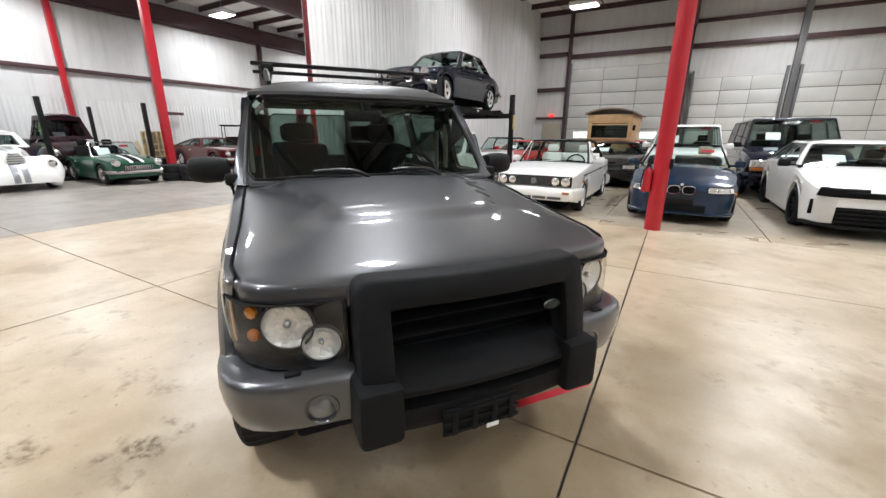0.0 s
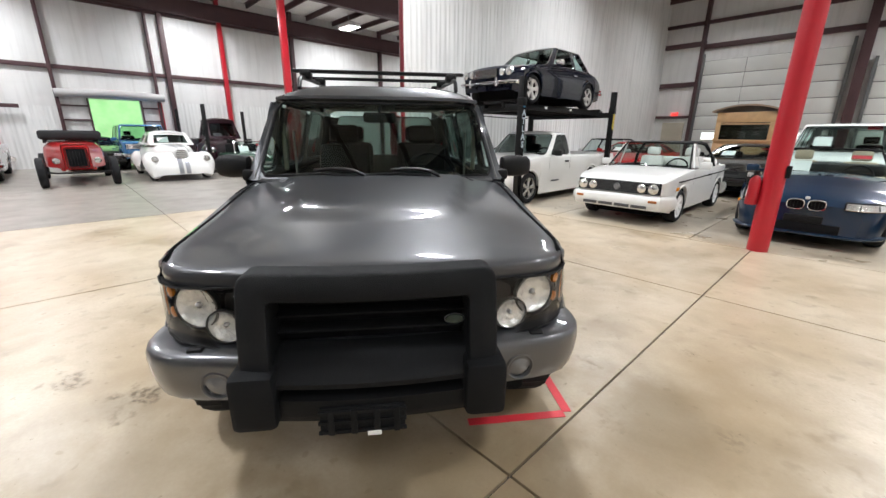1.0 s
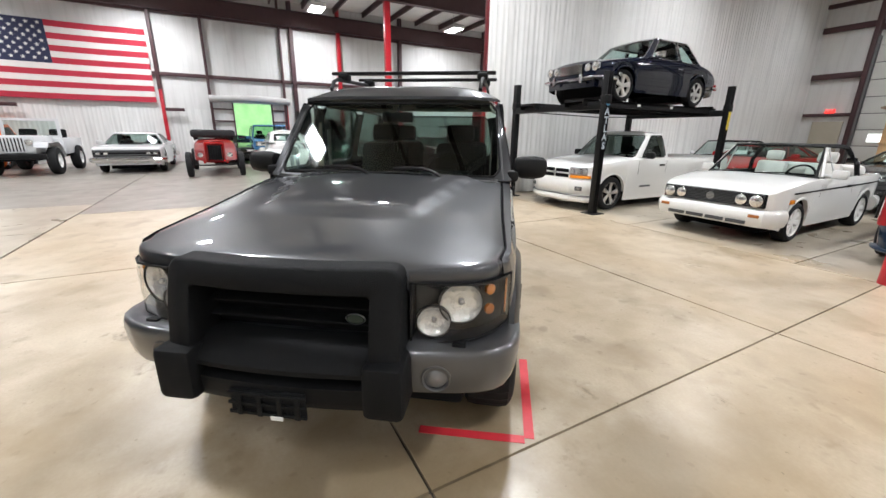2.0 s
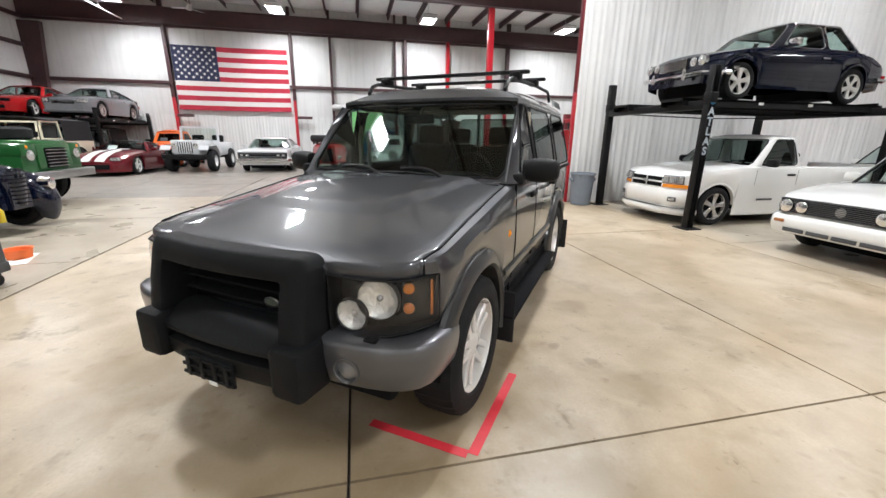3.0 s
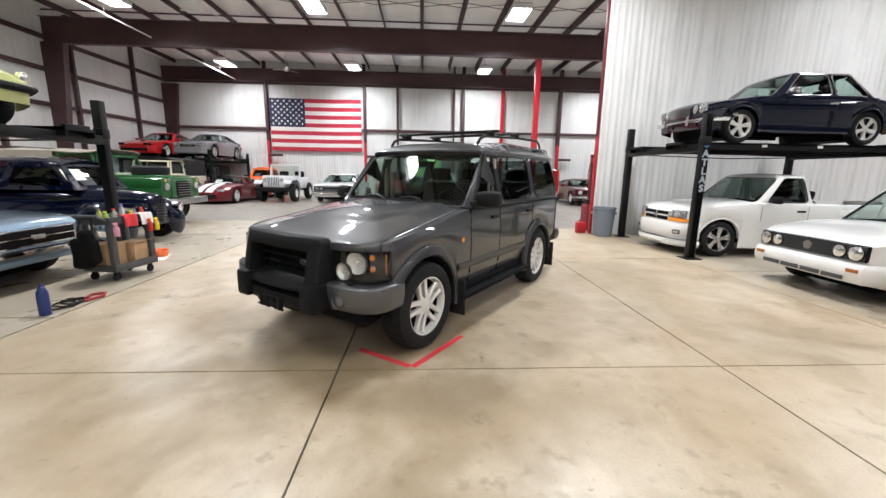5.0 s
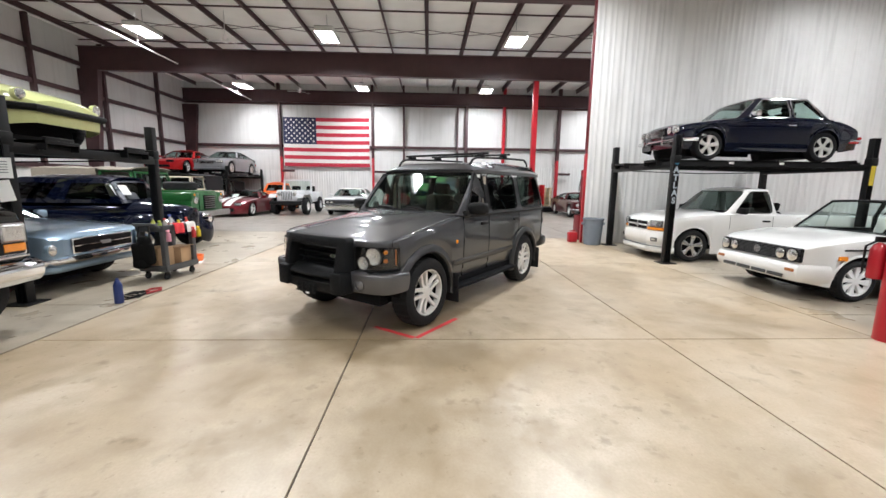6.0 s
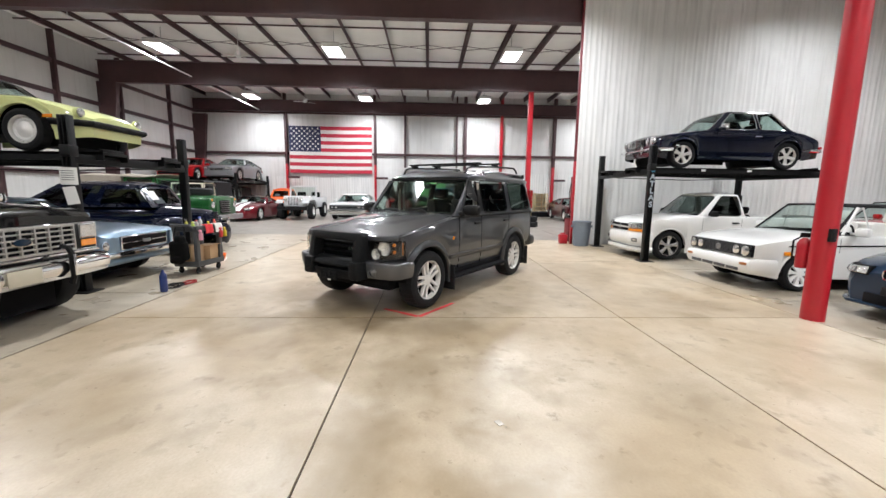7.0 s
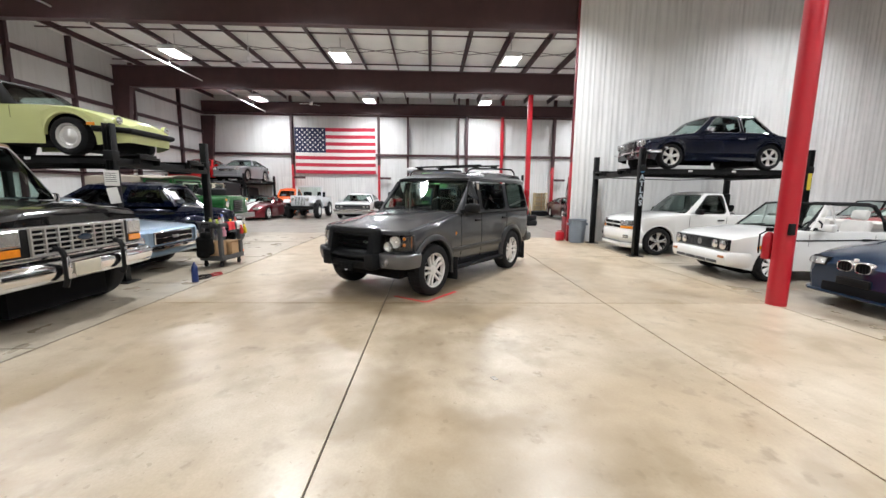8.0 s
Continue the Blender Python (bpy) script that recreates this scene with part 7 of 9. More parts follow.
for y in (-0.4, 0.4):
    bm = bmesh.new()
    tube(bm, [(0.15, y, 0.44), (0.18, y, 0.52), (0.18, y, 0.78), (0.15, y, 0.84), (0.08, y, 0.86)], 0.03, 8)
    part("bumper_guard", bm, M_BLACKSTEEL, bronco)
    part("guard_pad", boxed((0.21, y, 0.65), (0.012, 0.03, 0.24), 0.004), M_CHROME, bronco)
for k in range(9):
    part("grille_bar", boxed((0.045, -0.60 + 1.20 * k / 8, 0.94), (0.03, 0.02, 0.29), 0.004), M_GRILLE, bronco)
for k in range(6):
    part("grille_bar", boxed((0.042, 0, 0.80 + 0.28 * k / 5), (0.03, 1.22, 0.016 if 0 < k < 5 else 0.03), 0.004), M_GRILLE, bronco)
part("nose_strip", boxed((0.03, 0, 0.765), (0.04, 1.86, 0.022), 0.006), M_CHROME, bronco)
part("number_plate", boxed((0.155, -0.10, 0.61), (0.012, 0.34, 0.155), 0.004), M_CREAMPLATE, bronco, "blank cream number plate on the chrome bumper")
bm = bmesh.new()
lathe(bm, [(0.001, 0.012), (0.04, 0.01), (0.045, 0.0)], 22, pose(0.062, 0, 0.945, 0, 0, -90) @ Matrix.Diagonal((2.0, 1, 0.85, 1)))
oval = part("oval_badge", bm, BLUE_P, bronco)
bm = bmesh.new()
lathe(bm, [(0.045, 0.0), (0.046, 0.012), (0.052, 0.010), (0.053, 0.0)], 22, pose(0.06, 0, 0.945, 0, 0, -90) @ Matrix.Diagonal((2.0, 1, 0.85, 1)))
part("badge_rim", bm, M_CHROME, oval)
bronco.matrix_world = pose(1.05, -0.44, 0, 0, 0, 90) @ Matrix.Scale(0.975, 4)
M_GRILLEDARK = mat("dark_mesh", (0.007, 0.005, 0.005), 0.7, var=0.4, scale=60, spec=0.1)
pony = car("muscle_coupe", "ice blue sixties fastback coupe with black grille and chrome bumper", dict(
    L=4.66, W=1.80, H=1.31, fo=0.82, wb=2.74, r=0.325, rim=0.2, style="single", rimmat=M_CHROME, gc=0.26, paint=ICE_P, rs=0.05,
    plan=[(0, 0.80), (0.05, 0.88), (0.25, 0.95), (0.8, 1.0), (3.8, 1.0), (4.5, 0.95), (4.66, 0.9)],
    top=[(0, 0.74), (0.06, 0.79), (0.5, 0.85), (1.5, 0.92), (4.66, 0.88)], belt=[(0, 0.73), (0.1, 0.78), (0.6, 0.83), (1.5, 0.88), (4.66, 0.86)], cab=(1.5, 2.05, 2.75, 4.35), wr=0.66, cuts=[0.0, 0.5, 1.0],
    lamps=[(0.735, 0.60, 0.080)], lamp_out=-0.03, lamp_rim=ICE_P, grilles=[(-0.53, 0.53, 0.515, 0.725, 0, M_CHROME, None), (-0.51, 0.51, 0.53, 0.71, 0, M_GRILLEDARK, None)],
    bumpers=[(0.41, 0.495, 0.075, M_CHROME), (0.30, 0.40, 0.015, ICE_P)]))
part("grille_bar", boxed((0.034, 0, 0.622), (0.012, 1.0, 0.012), 0.003), M_CHROME, pony)
bm = boxed((0.045, 0, 0.622), (0.014, 0.15, 0.05), 0.006)
box(bm, (0.045, -0.07, 0.635), (0.014, 0.05, 0.03), 0.006)
part("grille_badge", bm, M_STEEL, pony)
for s in (1, -1):
    bm = bmesh.new()
    loft(bm, [[(x, s * y, z) for y, z in ((0.565 + o, 0.505), (0.60 + o, 0.515), (0.60 + o, 0.72), (0.565 + o, 0.735))] for x, o in ((-0.02, 0.06), (0.035, 0.0))])
    part("lamp_cheek", bm, ICE_P, pony)
park(pony, -1.68, -1.15, 90)
spider = car("yellow_spider", "pale yellow classic spider with black bumpers on a four-post lift", dict(
    L=4.2, W=1.62, H=1.24, fo=0.74, wb=2.25, r=0.30, rim=0.195, style="disc", gc=0.18, paint=YELLOW_P, open=False, roof=M_CANVAS_BLACK, frame=M_CANVAS_BLACK, rs=0.12,
    plan=[(0, 0.62), (0.1, 0.74), (0.35, 0.88), (0.8, 0.98), (1.2, 1.0), (3.0, 1.0), (3.8, 0.9), (4.2, 0.75)],
    top=[(0, 0.56), (0.15, 0.64), (0.6, 0.76), (1.4, 0.84), (3.2, 0.84), (4.2, 0.72)], belt=[(0, 0.53), (0.3, 0.66), (0.8, 0.78), (1.5, 0.80), (3.2, 0.80), (4.2, 0.7)], cab=(1.5, 1.95, 2.7, 3.2), wr=0.68, cuts=[0.0, 1.0],
    lamps=[(0.57, 0.575, 0.07)], lamp_out=-0.03, lamp_rim=YELLOW_P, side_marks=[(0.42, 0.50, 0.12, 0.05, M_AMBER)], bumpers=[(0.38, 0.47, 0.08, M_BLACKPL)]))
park(spider, -1.72, -1.42, 90, 1.98)
lift("black four-post lift holding the yellow spider", -3.1, -0.62, -5.4, -1.28, 2.43, 1.98)
clip = thing("paper_notice", "white paper notices taped to the black lift post", "notice")
part("sheet", boxed((0, 0, 0), (0.004, 0.18, 0.23), 0, pose(-0.54, -1.25, 1.62, 0, 0, 30)), M_PAPER, clip)
part("sheet", boxed((0, 0, 0), (0.004, 0.13, 0.24), 0, pose(-0.535, -1.24, 1.36, 9, 0, 33)), M_PAPER, clip)
for k in range(5):
    part("print_bar", boxed((0.004, -0.01, 0.07 - 0.03 * k), (0.002, 0.13, 0.008), 0, pose(-0.54, -1.25, 1.62, 0, 0, 30)), M_GREYPL, clip)


def fender(car_ob, paint_m, xw, tail, y, w=0.22, big=0.46):
    """A swept thirties mudguard: hugs the wheel at xw and runs out behind to x = tail."""
    bm = bmesh.new()
    path = []
    for k in range(17):
        a = radians(-30 + 150 * k / 16)
        q = big * (1 + 0.10 * max(0.0, math.cos(a)))
        path.append((xw + q * math.cos(a), 0.36 + q * math.sin(a), math.cos(a), math.sin(a), k / 16))
    x0, z0 = path[-1][0], path[-1][1]
    for k in range(1, 8):
        u = k / 7
        path.append((x0 + (tail - x0) * u, z0 + (0.31 - z0) * (u ** 0.8), -0.5 * (1 - u), 0.87 + 0.13 * u, 1.0 + u))
    rings = []
    for x, z, nx_, nz_, u in path:
        ww = w * curve_at([(0, 0.5), (0.15, 0.8), (0.4, 1.0), (1.2, 1.0), (2.0, 0.75)], u)
        dr = curve_at([(0, 0.12), (0.3, 0.24), (0.9, 0.24), (1.4, 0.14), (2.0, 0.03)], u)
        rings.append([(x - nx_ * dr * abs(v) ** 3, y + ww * v, z - nz_ * dr * abs(v) ** 3) for v in [-1 + j / 7 for j in range(15)]])
    loft(bm, rings)
    g = bmesh.ops.extrude_face_region(bm, geom=list(bm.faces))
    bmesh.ops.translate(bm, vec=(-0.012, 0, -0.012), verts=[v for v in g["geom"] if isinstance(v, bmesh.types.BMVert)])
    return part("mudguard", bm, paint_m, car_ob, angle=60)


def vintage(name, label, pm, L=4.4, W=1.75, H=1.62, hood=1.45, roof_back=3.7, cat="car", glass=M_GLASSBLACK, grille_mat=M_CHROME, bed=False, stripes=None, cab0=None):
    """A thirties car: narrow bonnet, swept mudguards, rounded cabin."""
    c = thing(name, label, cat, "parked cars")
    hwid = lambda d: curve_at([(0.15, 0.17), (0.3, 0.24), (1.0, 0.42), (hood, 0.62), (hood + 0.5, 0.70), (roof_back, 0.68), (L - 0.2, 0.42), (L, 0.2)], d)
    ztop = lambda d: curve_at([(0.15, 0.86), (0.3, 0.98), (1.0, 1.05), (hood, 1.08), (roof_back, 1.05), (L - 0.3, 0.8), (L, 0.6)], d)
    bm = bmesh.new()
    rings = []
    for k in range(41):
        d = 0.15 + (L - 0.15) * k / 40
        w, zt = hwid(d), ztop(d)
        ring = []
        for j in range(17):
            a = math.pi * j / 16
            cy, sz = math.cos(a), math.sin(a)
            ring.append((-d, w * math.copysign(abs(cy) ** 0.5, cy), 0.38 + (zt - 0.38) * sz ** 0.55))
        rings.append(ring)
    loft(bm, rings, cap=True)
    part("body", bm, pm, c)
    # cabin
    d0, d1, d2, d3 = hood - 0.02, hood + 0.32, roof_back - 0.75, roof_back + 0.15
    if bed:
        d2, d3 = hood + 1.0, hood + 1.25
    yb, yr, zr = 0.64, 0.50, H
    zb = ztop(hood) - 0.03
    panes = [("windshield", [(-d0, -yb + 0.04, zb), (-d0, yb - 0.04, zb), (-d1, yr, zr - 0.06), (-d1, -yr, zr - 0.06)], 0.03, (0.1, 0.1, 0.12, 0.2)),
             ("rear_window", [(-d3, yb, zb), (-d3, -yb, zb), (-d2, -yr, zr - 0.06), (-d2, yr, zr - 0.06)], 0.1, (0.3, 0.3, 0.4, 0.2))]
    cuts = [0.0, 0.45, 1.0] if not bed else [0.0, 1.0]
    for u0, u1 in zip(cuts, cuts[1:]):
        b0, b1 = d0 + (d3 - d0) * u0, d0 + (d3 - d0) * u1
        t0, t1 = d1 + (d2 - d1) * u0, d1 + (d2 - d1) * u1
        panes.append(("side_window", [(-b0, yb, zb), (-b1, yb, zb), (-t1, yr, zr - 0.06), (-t0, yr, zr - 0.06)], 0.03, (0.14, 0.14, 0.14, 0.22)))
        panes.append(("side_window", [(-b1, -yb, zb), (-b0, -yb, zb), (-t0, -yr, zr - 0.06), (-t1, -yr, zr - 0.06)], 0.03, (0.14, 0.14, 0.14, 0.22)))
    for nm, cs, bulge, mg in panes:
        fr, gl = sheet(cs, bulge, mg)
        f = part(nm, fr, pm, c)
        part("pane", gl, glass, f).visible_shadow = False
    part("cabin_lining", boxed((-(d0 + d3) / 2, 0, zb + 0.02), (d3 - d0 - 0.1, 1.1, 0.02)), M_INTERIOR, c)
    bm = bmesh.new()
    rings = []
    for k in range(11):
        u = k / 10
        x = -d1 + 0.06 - (d2 - d1 + 0.12) * u
        cz = zr + 0.02 - 0.05 * (2 * u - 1) ** 4
        rings.append([(x, v * (yr + 0.02), cz - 0.09 * abs(v) ** 2.5) for v in [-1 + j / 6 for j in range(13)]])
    loft(bm, rings)
    g = bmesh.ops.extrude_face_region(bm, geom=list(bm.faces))
    bmesh.ops.translate(bm, vec=(0, 0, -0.03), verts=[v for v in g["geom"] if isinstance(v, bmesh.types.BMVert)])
    part("roof", bm, pm, c)
    if bed:
        bm = boxed((-(d3 + L) / 2 - 0.02, 0, 0.78), (L - d3 - 0.1, 1.3, 0.5), 0.05)
        box(bm, (-(d3 + L) / 2 - 0.02, 0, 1.0), (L - d3 - 0.2, 1.1, 0.1))
        part("cargo_bed", bm, pm, c)
    # grille, lamps, mudguards, boards
    bm = bmesh.new()
    rings = []
    for k in range(9):
        z = 0.42 + 0.52 * k / 8
        w = curve_at([(0.42, 0.10), (0.6, 0.17), (0.8, 0.20), (0.94, 0.12)], z)
        rings.append([(-0.17 + 0.05 * (1 - (v) ** 2), v * w, z) for v in (-1, -0.5, 0, 0.5, 1)])
    loft(bm, rings)
    gr = part("grille", bm, grille_mat, c)
    for k in range(9):
        z = 0.46 + 0.45 * k / 8
        w = curve_at([(0.42, 0.10), (0.6, 0.17), (0.8, 0.20), (0.94, 0.12)], z)
        part("slat", boxed((-0.125, 0, z), (0.03, w * 1.5, 0.012)), M_DARK, gr)
    yw = W / 2 - 0.17
    for s in (1, -1):
        fender(c, pm, -0.72, -1.75, s * yw, 0.26, 0.49)
        fender(c, pm, -L + 0.72, -L - 0.02, s * yw, 0.21, 0.44)
        part("running_board", boxed((-(1.6 + L - 1.2) / 2, s * (yw + 0.02), 0.28), (L - 2.6, 0.24, 0.05), 0.02), pm, c)
        bm = bmesh.new()
        disc(bm, (-0.20, s * (yw - 0.02), 0.66), 0.095, (1, 0.1 * s, 0), 0.14, 20, 0.03)
        lamp = part("headlamp", bm, M_CHROME, c)
        bm = bmesh.new()
        disc(bm, (-0.194, s * (yw - 0.02), 0.66), 0.08, (1, 0.1 * s, 0), 0.01, 20, 0.035)
        part("lens", bm, M_REFLECT, lamp)
    if stripes:
        for s in (1, -1):
            bm = bmesh.new()
            loft(bm, [[(-d, s * y, 0.383 + (ztop(d) - 0.38) * (1 - (min(0.999, (y / hwid(d))) ** 4)) ** 0.275 + 0.004) for y in (hwid(d) * 0.12, hwid(d) * 0.45)] for d in [0.2 + (hood - 0.25) * k / 16 for k in range(17)]])
            part("stripe", bm, stripes, c)
    part("price_sheet", boxed((0, 0, 0), (0.004, 0.30, 0.18), 0, pose(-d0 - 0.12, -0.2, zb + 0.15, 0, -38, 0)), M_PAPER, c, "white paper behind the windscreen")
    add_wheels(c, (-0.72, -L + 0.72), yw + 0.01, 0.34, 0.19, 0.21, "disc", M_CHROME)
    return c


sedan = vintage("vintage_sedan", "midnight blue thirties sedan with swept mudguards and chrome lamps", NAVY_P, 4.7, 1.8, 1.62, 1.22, 4.05, grille_mat=NAVY_P)
part("price_sheet", boxed((0, 0, 0), (0.004, 0.34, 0.24), 0, pose(-1.37, -0.42, 1.32, 0, -35, -12)), M_PAPER, sedan, "white paper sheet on the windscreen")
park(sedan, -4.75, -1.45, 90)


def offroader(name, label, pm, top_m, spare=False, L=3.7, W=1.62):
    """A boxy old off-roader with a canvas top."""
    c = thing(name, label, "car", "parked cars")
    bm = bmesh.new()
    box(bm, (-L / 2, 0, 0.78), (L - 0.05, W * 0.97, 0.56), 0.03)
    box(bm, (-0.62, 0, 1.06), (1.2, W * 0.6, 0.16), 0.05)
    part("body", bm, pm, c)
    for s in (1, -1):
        bm = boxed((-0.6, s * (W / 2 - 0.18), 0.98), (1.22, 0.36, 0.22), 0.05)
        w_ = part("wing", bm, pm, c)
        bm = bmesh.new()
        disc(bm, (0.012, s * (W / 2 - 0.18), 0.90), 0.085, (1, 0, 0), 0.03, 20, 0.02)
        part("headlamp", bm, M_REFLECT, w_, "round headlamp in the wing")
        bm = bmesh.new()
        disc(bm, (0.012, s * (W / 2 - 0.13), 1.03), 0.03, (1, 0, 0), 0.03, 12, 0.015)
        part("turn_signal", bm, M_AMBER, w_)
        for xw in (-0.72, -L + 0.85):
            bm = bmesh.new()
            lathe(bm, [(0.43, 0.0), (0.001, 0.0)], 24, pose(xw, s * (W / 2 - 0.008), 0.42))
            part("wheel_arch", bm, M_DARK, c)
    part("front_panel", boxed((-0.02, 0, 0.86), (0.06, W * 0.55, 0.42), 0.02), pm, c)
    gr = part("grille", boxed((0.015, 0, 0.84), (0.03, W * 0.34, 0.34), 0.02), M_DARK, c)
    for k in range(6):
        part("slat", boxed((0.035, 0, 0.70 + 0.055 * k), (0.015, W * 0.32, 0.012)), M_STEEL, gr)
    part("front_bumper", boxed((0.10, 0, 0.56), (0.12, W * 1.0, 0.14), 0.01), M_STEEL, c)
    fr, gl = sheet([(-1.25, -W * 0.44, 1.08), (-1.25, W * 0.44, 1.08), (-1.36, W * 0.42, 1.58), (-1.36, -W * 0.42, 1.58)], 0.0, (0.04, 0.04, 0.08, 0.1))
    f = part("windshield", fr, pm, c)
    part("pane", gl, M_GLASS, f).visible_shadow = False
    for s in (1, -1):
        cs = [(-1.3, s * W * 0.47, 1.06), (-2.15, s * W * 0.47, 1.06), (-2.15, s * W * 0.44, 1.60), (-1.4, s * W * 0.44, 1.60)]
        if s < 0:
            cs = [cs[1], cs[0], cs[3], cs[2]]
        fr, gl = sheet(cs, 0.0, (0.08, 0.08, 0.1, 0.1))
        f = part("door_top", fr, pm, c)
        part("pane", gl, M_GLASS, f).visible_shadow = False
    bm = bmesh.new()
    rings = []
    for k in range(9):
        x = -1.32 - (L - 1.38) * k / 8
        sag = 0.018 * math.cos(k * 2.1)
        rings.append([(x, v * W * 0.47, 1.68 - 0.06 * abs(v) ** 4 + sag) for v in [-1 + j / 6 for j in range(13)]])
    loft(bm, rings)
    for s in (1, -1):
        loft(bm, [[(-2.18 - (L - 2.24) * k / 8, s * W * 0.475, 1.63 + 0.0 * k) for k in range(9)], [(-2.18 - (L - 2.24) * k / 8, s * W * 0.485, 1.04) for k in range(9)]])
    g = bmesh.ops.extrude_face_region(bm, geom=list(bm.faces))
    bmesh.ops.translate(bm, vec=(0, 0, -0.02), verts=[v for v in g["geom"] if isinstance(v, bmesh.types.BMVert)])
    part("canvas_top", bm, top_m, c)
    part("floor_pan", boxed((-L * 0.66, 0, 1.03), (L * 0.6, W * 0.8, 0.04)), M_DARK, c)
    for y in (-0.4, 0.4):
        bm = bmesh.new()
        seat(bm, -1.75, y, 0.92, 0.45, False, 0.45)
        part("seat", bm, M_INTERIOR, c)
    if spare:
        bm = bmesh.new()
        lathe(bm, [(0.22, -0.1), (0.3, -0.11), (0.37, -0.07), (0.37, 0.07), (0.3, 0.11), (0.22, 0.1), (0.12, 0.05), (0.001, 0.05)], 30, pose(-0.68, 0, 1.24, 90, 0, 0))
        part("spare_wheel", bm, M_RUBBER, c, "spare wheel lying on the bonnet")
    for s in (1, -1):
        bm = bmesh.new()
        box(bm, (-0.95, s * (W / 2 + 0.06), 1.22), (0.04, 0.1, 0.14), 0.02)
        tube(bm, [(-1.1, s * (W / 2 - 0.04), 1.08), (-0.95, s * (W / 2 + 0.06), 1.18)], 0.01, 6)
        part("mirror", bm, M_DARK, c)
    add_wheels(c, (-0.72, -L + 0.85), W / 2 - 0.09, 0.39, 0.2, 0.2, "disc", CREAM_P)
    return c


greenie = offroader("green_offroader", "green old off-roader with tan canvas top and bonnet spare wheel", GREEN_P, M_CANVAS_TAN, True, 3.7, 1.48)
greenie.matrix_world = pose(-7.55, -2.80, 0, 0, 0, 90) @ Matrix.Scale(1.13, 4)
creamy = offroader("cream_offroader", "cream old off-roader with black canvas top", CREAM_P, M_CANVAS_BLACK, False, 3.6, 1.46)
creamy.matrix_world = pose(-11.95, -7.42, 0) @ Matrix.Scale(1.13, 4)

# ---- west row: facing the hall ----
viper = car("sports_car", "dark red sports car with two white stripes", dict(
    L=4.45, W=1.92, H=1.20, fo=0.95, wb=2.5, r=0.335, rim=0.24, style="single", gc=0.13, paint=MAROON_P, rs=0.14, glass=M_GLASS, roof=BLACK_P,
    plan=[(0, 0.6), (0.12, 0.78), (0.4, 0.92), (0.9, 1.0), (3.6, 1.0), (4.3, 0.9), (4.45, 0.8)],
    top=[(0, 0.5), (0.2, 0.62), (0.9, 0.80), (1.8, 0.88), (3.2, 0.90), (4.45, 0.84)], belt=[(0, 0.46), (0.3, 0.62), (0.9, 0.76), (2.0, 0.82), (3.6, 0.86), (4.45, 0.8)], cab=(1.8, 2.4, 2.85, 3.5), wr=0.62, cuts=[0.0, 1.0],
    rect_lamps=[(0.66, 0.58, 0.26, 0.1)], grilles=[(-0.5, 0.5, 0.24, 0.40, 0, M_DARK, None)], bumpers=[(0.14, 0.18, 0.03, MAROON_P)], paper=True))
for s in (1, -1):
    bm = bmesh.new()
    loft(bm, [[(-d + (0.006 if d < 0.05 else 0), s * y, curve_at([(0, 0.5), (0.2, 0.62), (0.9, 0.80), (1.8, 0.88)], d) + 0.016 - 0.045 * y) for y in (0.07, 0.2, 0.36)] for d in [0.0 + 1.78 * k / 16 for k in range(17)]])
    part("stripe", bm, M_WHITERIM, viper, "broad white stripe over the bonnet")
park(viper, -13.75, -5.62, 0)
crossf = car("silver_coupe", "silver two-seat coupe on a four-post lift", dict(
    L=4.06, W=1.77, H=1.31, fo=0.82, wb=2.4, r=0.325, rim=0.225, style="many", gc=0.15, paint=SILVER_P, rs=0.1,
    plan=[(0, 0.7), (0.1, 0.82), (0.4, 0.95), (0.9, 1.0), (3.3, 1.0), (3.9, 0.9), (4.06, 0.8)],
    top=[(0, 0.66), (0.15, 0.74), (0.9, 0.86), (1.5, 0.92), (3.4, 0.92), (4.06, 0.8)], belt=[(0, 0.62), (0.3, 0.74), (1.5, 0.86), (3.0, 0.9), (4.06, 0.78)], cab=(1.45, 2.1, 2.6, 3.8), wr=0.6, cuts=[0.0, 0.6, 1.0],
    rect_lamps=[(0.6, 0.62, 0.3, 0.13)], grilles=[(-0.36, 0.36, 0.50, 0.62, 4, M_DARK, M_CHROME)], bumpers=[(0.18, 0.3, 0.03, SILVER_P)]))
park(crossf, -16.9, -7.85, 0, 2.02)
redsport = car("red_sports_coupe", "bright red low sports coupe on a four-post lift", dict(
    L=4.5, W=1.84, H=1.28, fo=0.95, wb=2.47, r=0.32, rim=0.22, style="single", gc=0.15, paint=RED_P, rs=0.12,
    plan=[(0, 0.66), (0.12, 0.82), (0.4, 0.95), (0.9, 1.0), (3.7, 1.0), (4.3, 0.9), (4.5, 0.8)],
    top=[(0, 0.56), (0.2, 0.66), (0.9, 0.78), (1.5, 0.86), (3.4, 0.9), (4.5, 0.88)], belt=[(0, 0.52), (0.3, 0.64), (1.5, 0.82), (4.5, 0.85)], cab=(1.5, 2.2, 2.8, 3.9), wr=0.62, cuts=[0.0, 0.6, 1.0],
    rect_lamps=[(0.6, 0.56, 0.3, 0.08)], lens=M_DARK, grilles=[(-0.6, 0.6, 0.26, 0.38, 0, M_DARK, None)], bumpers=[(0.16, 0.2, 0.03, RED_P)]))
park(redsport, -16.3, -9.95, 0, 2.02)
for yc, lab in ((-7.85, "black four-post lift holding the silver coupe"), (-9.95, "black four-post lift holding the red coupe")):
    l_ = lift(lab, -1.05, 1.05, -2.1, 2.1, 2.4 if yc > -9 else 2.3, 2.02)
    l_.matrix_world = pose(-18.9, yc, 0, 0, 0, 90)
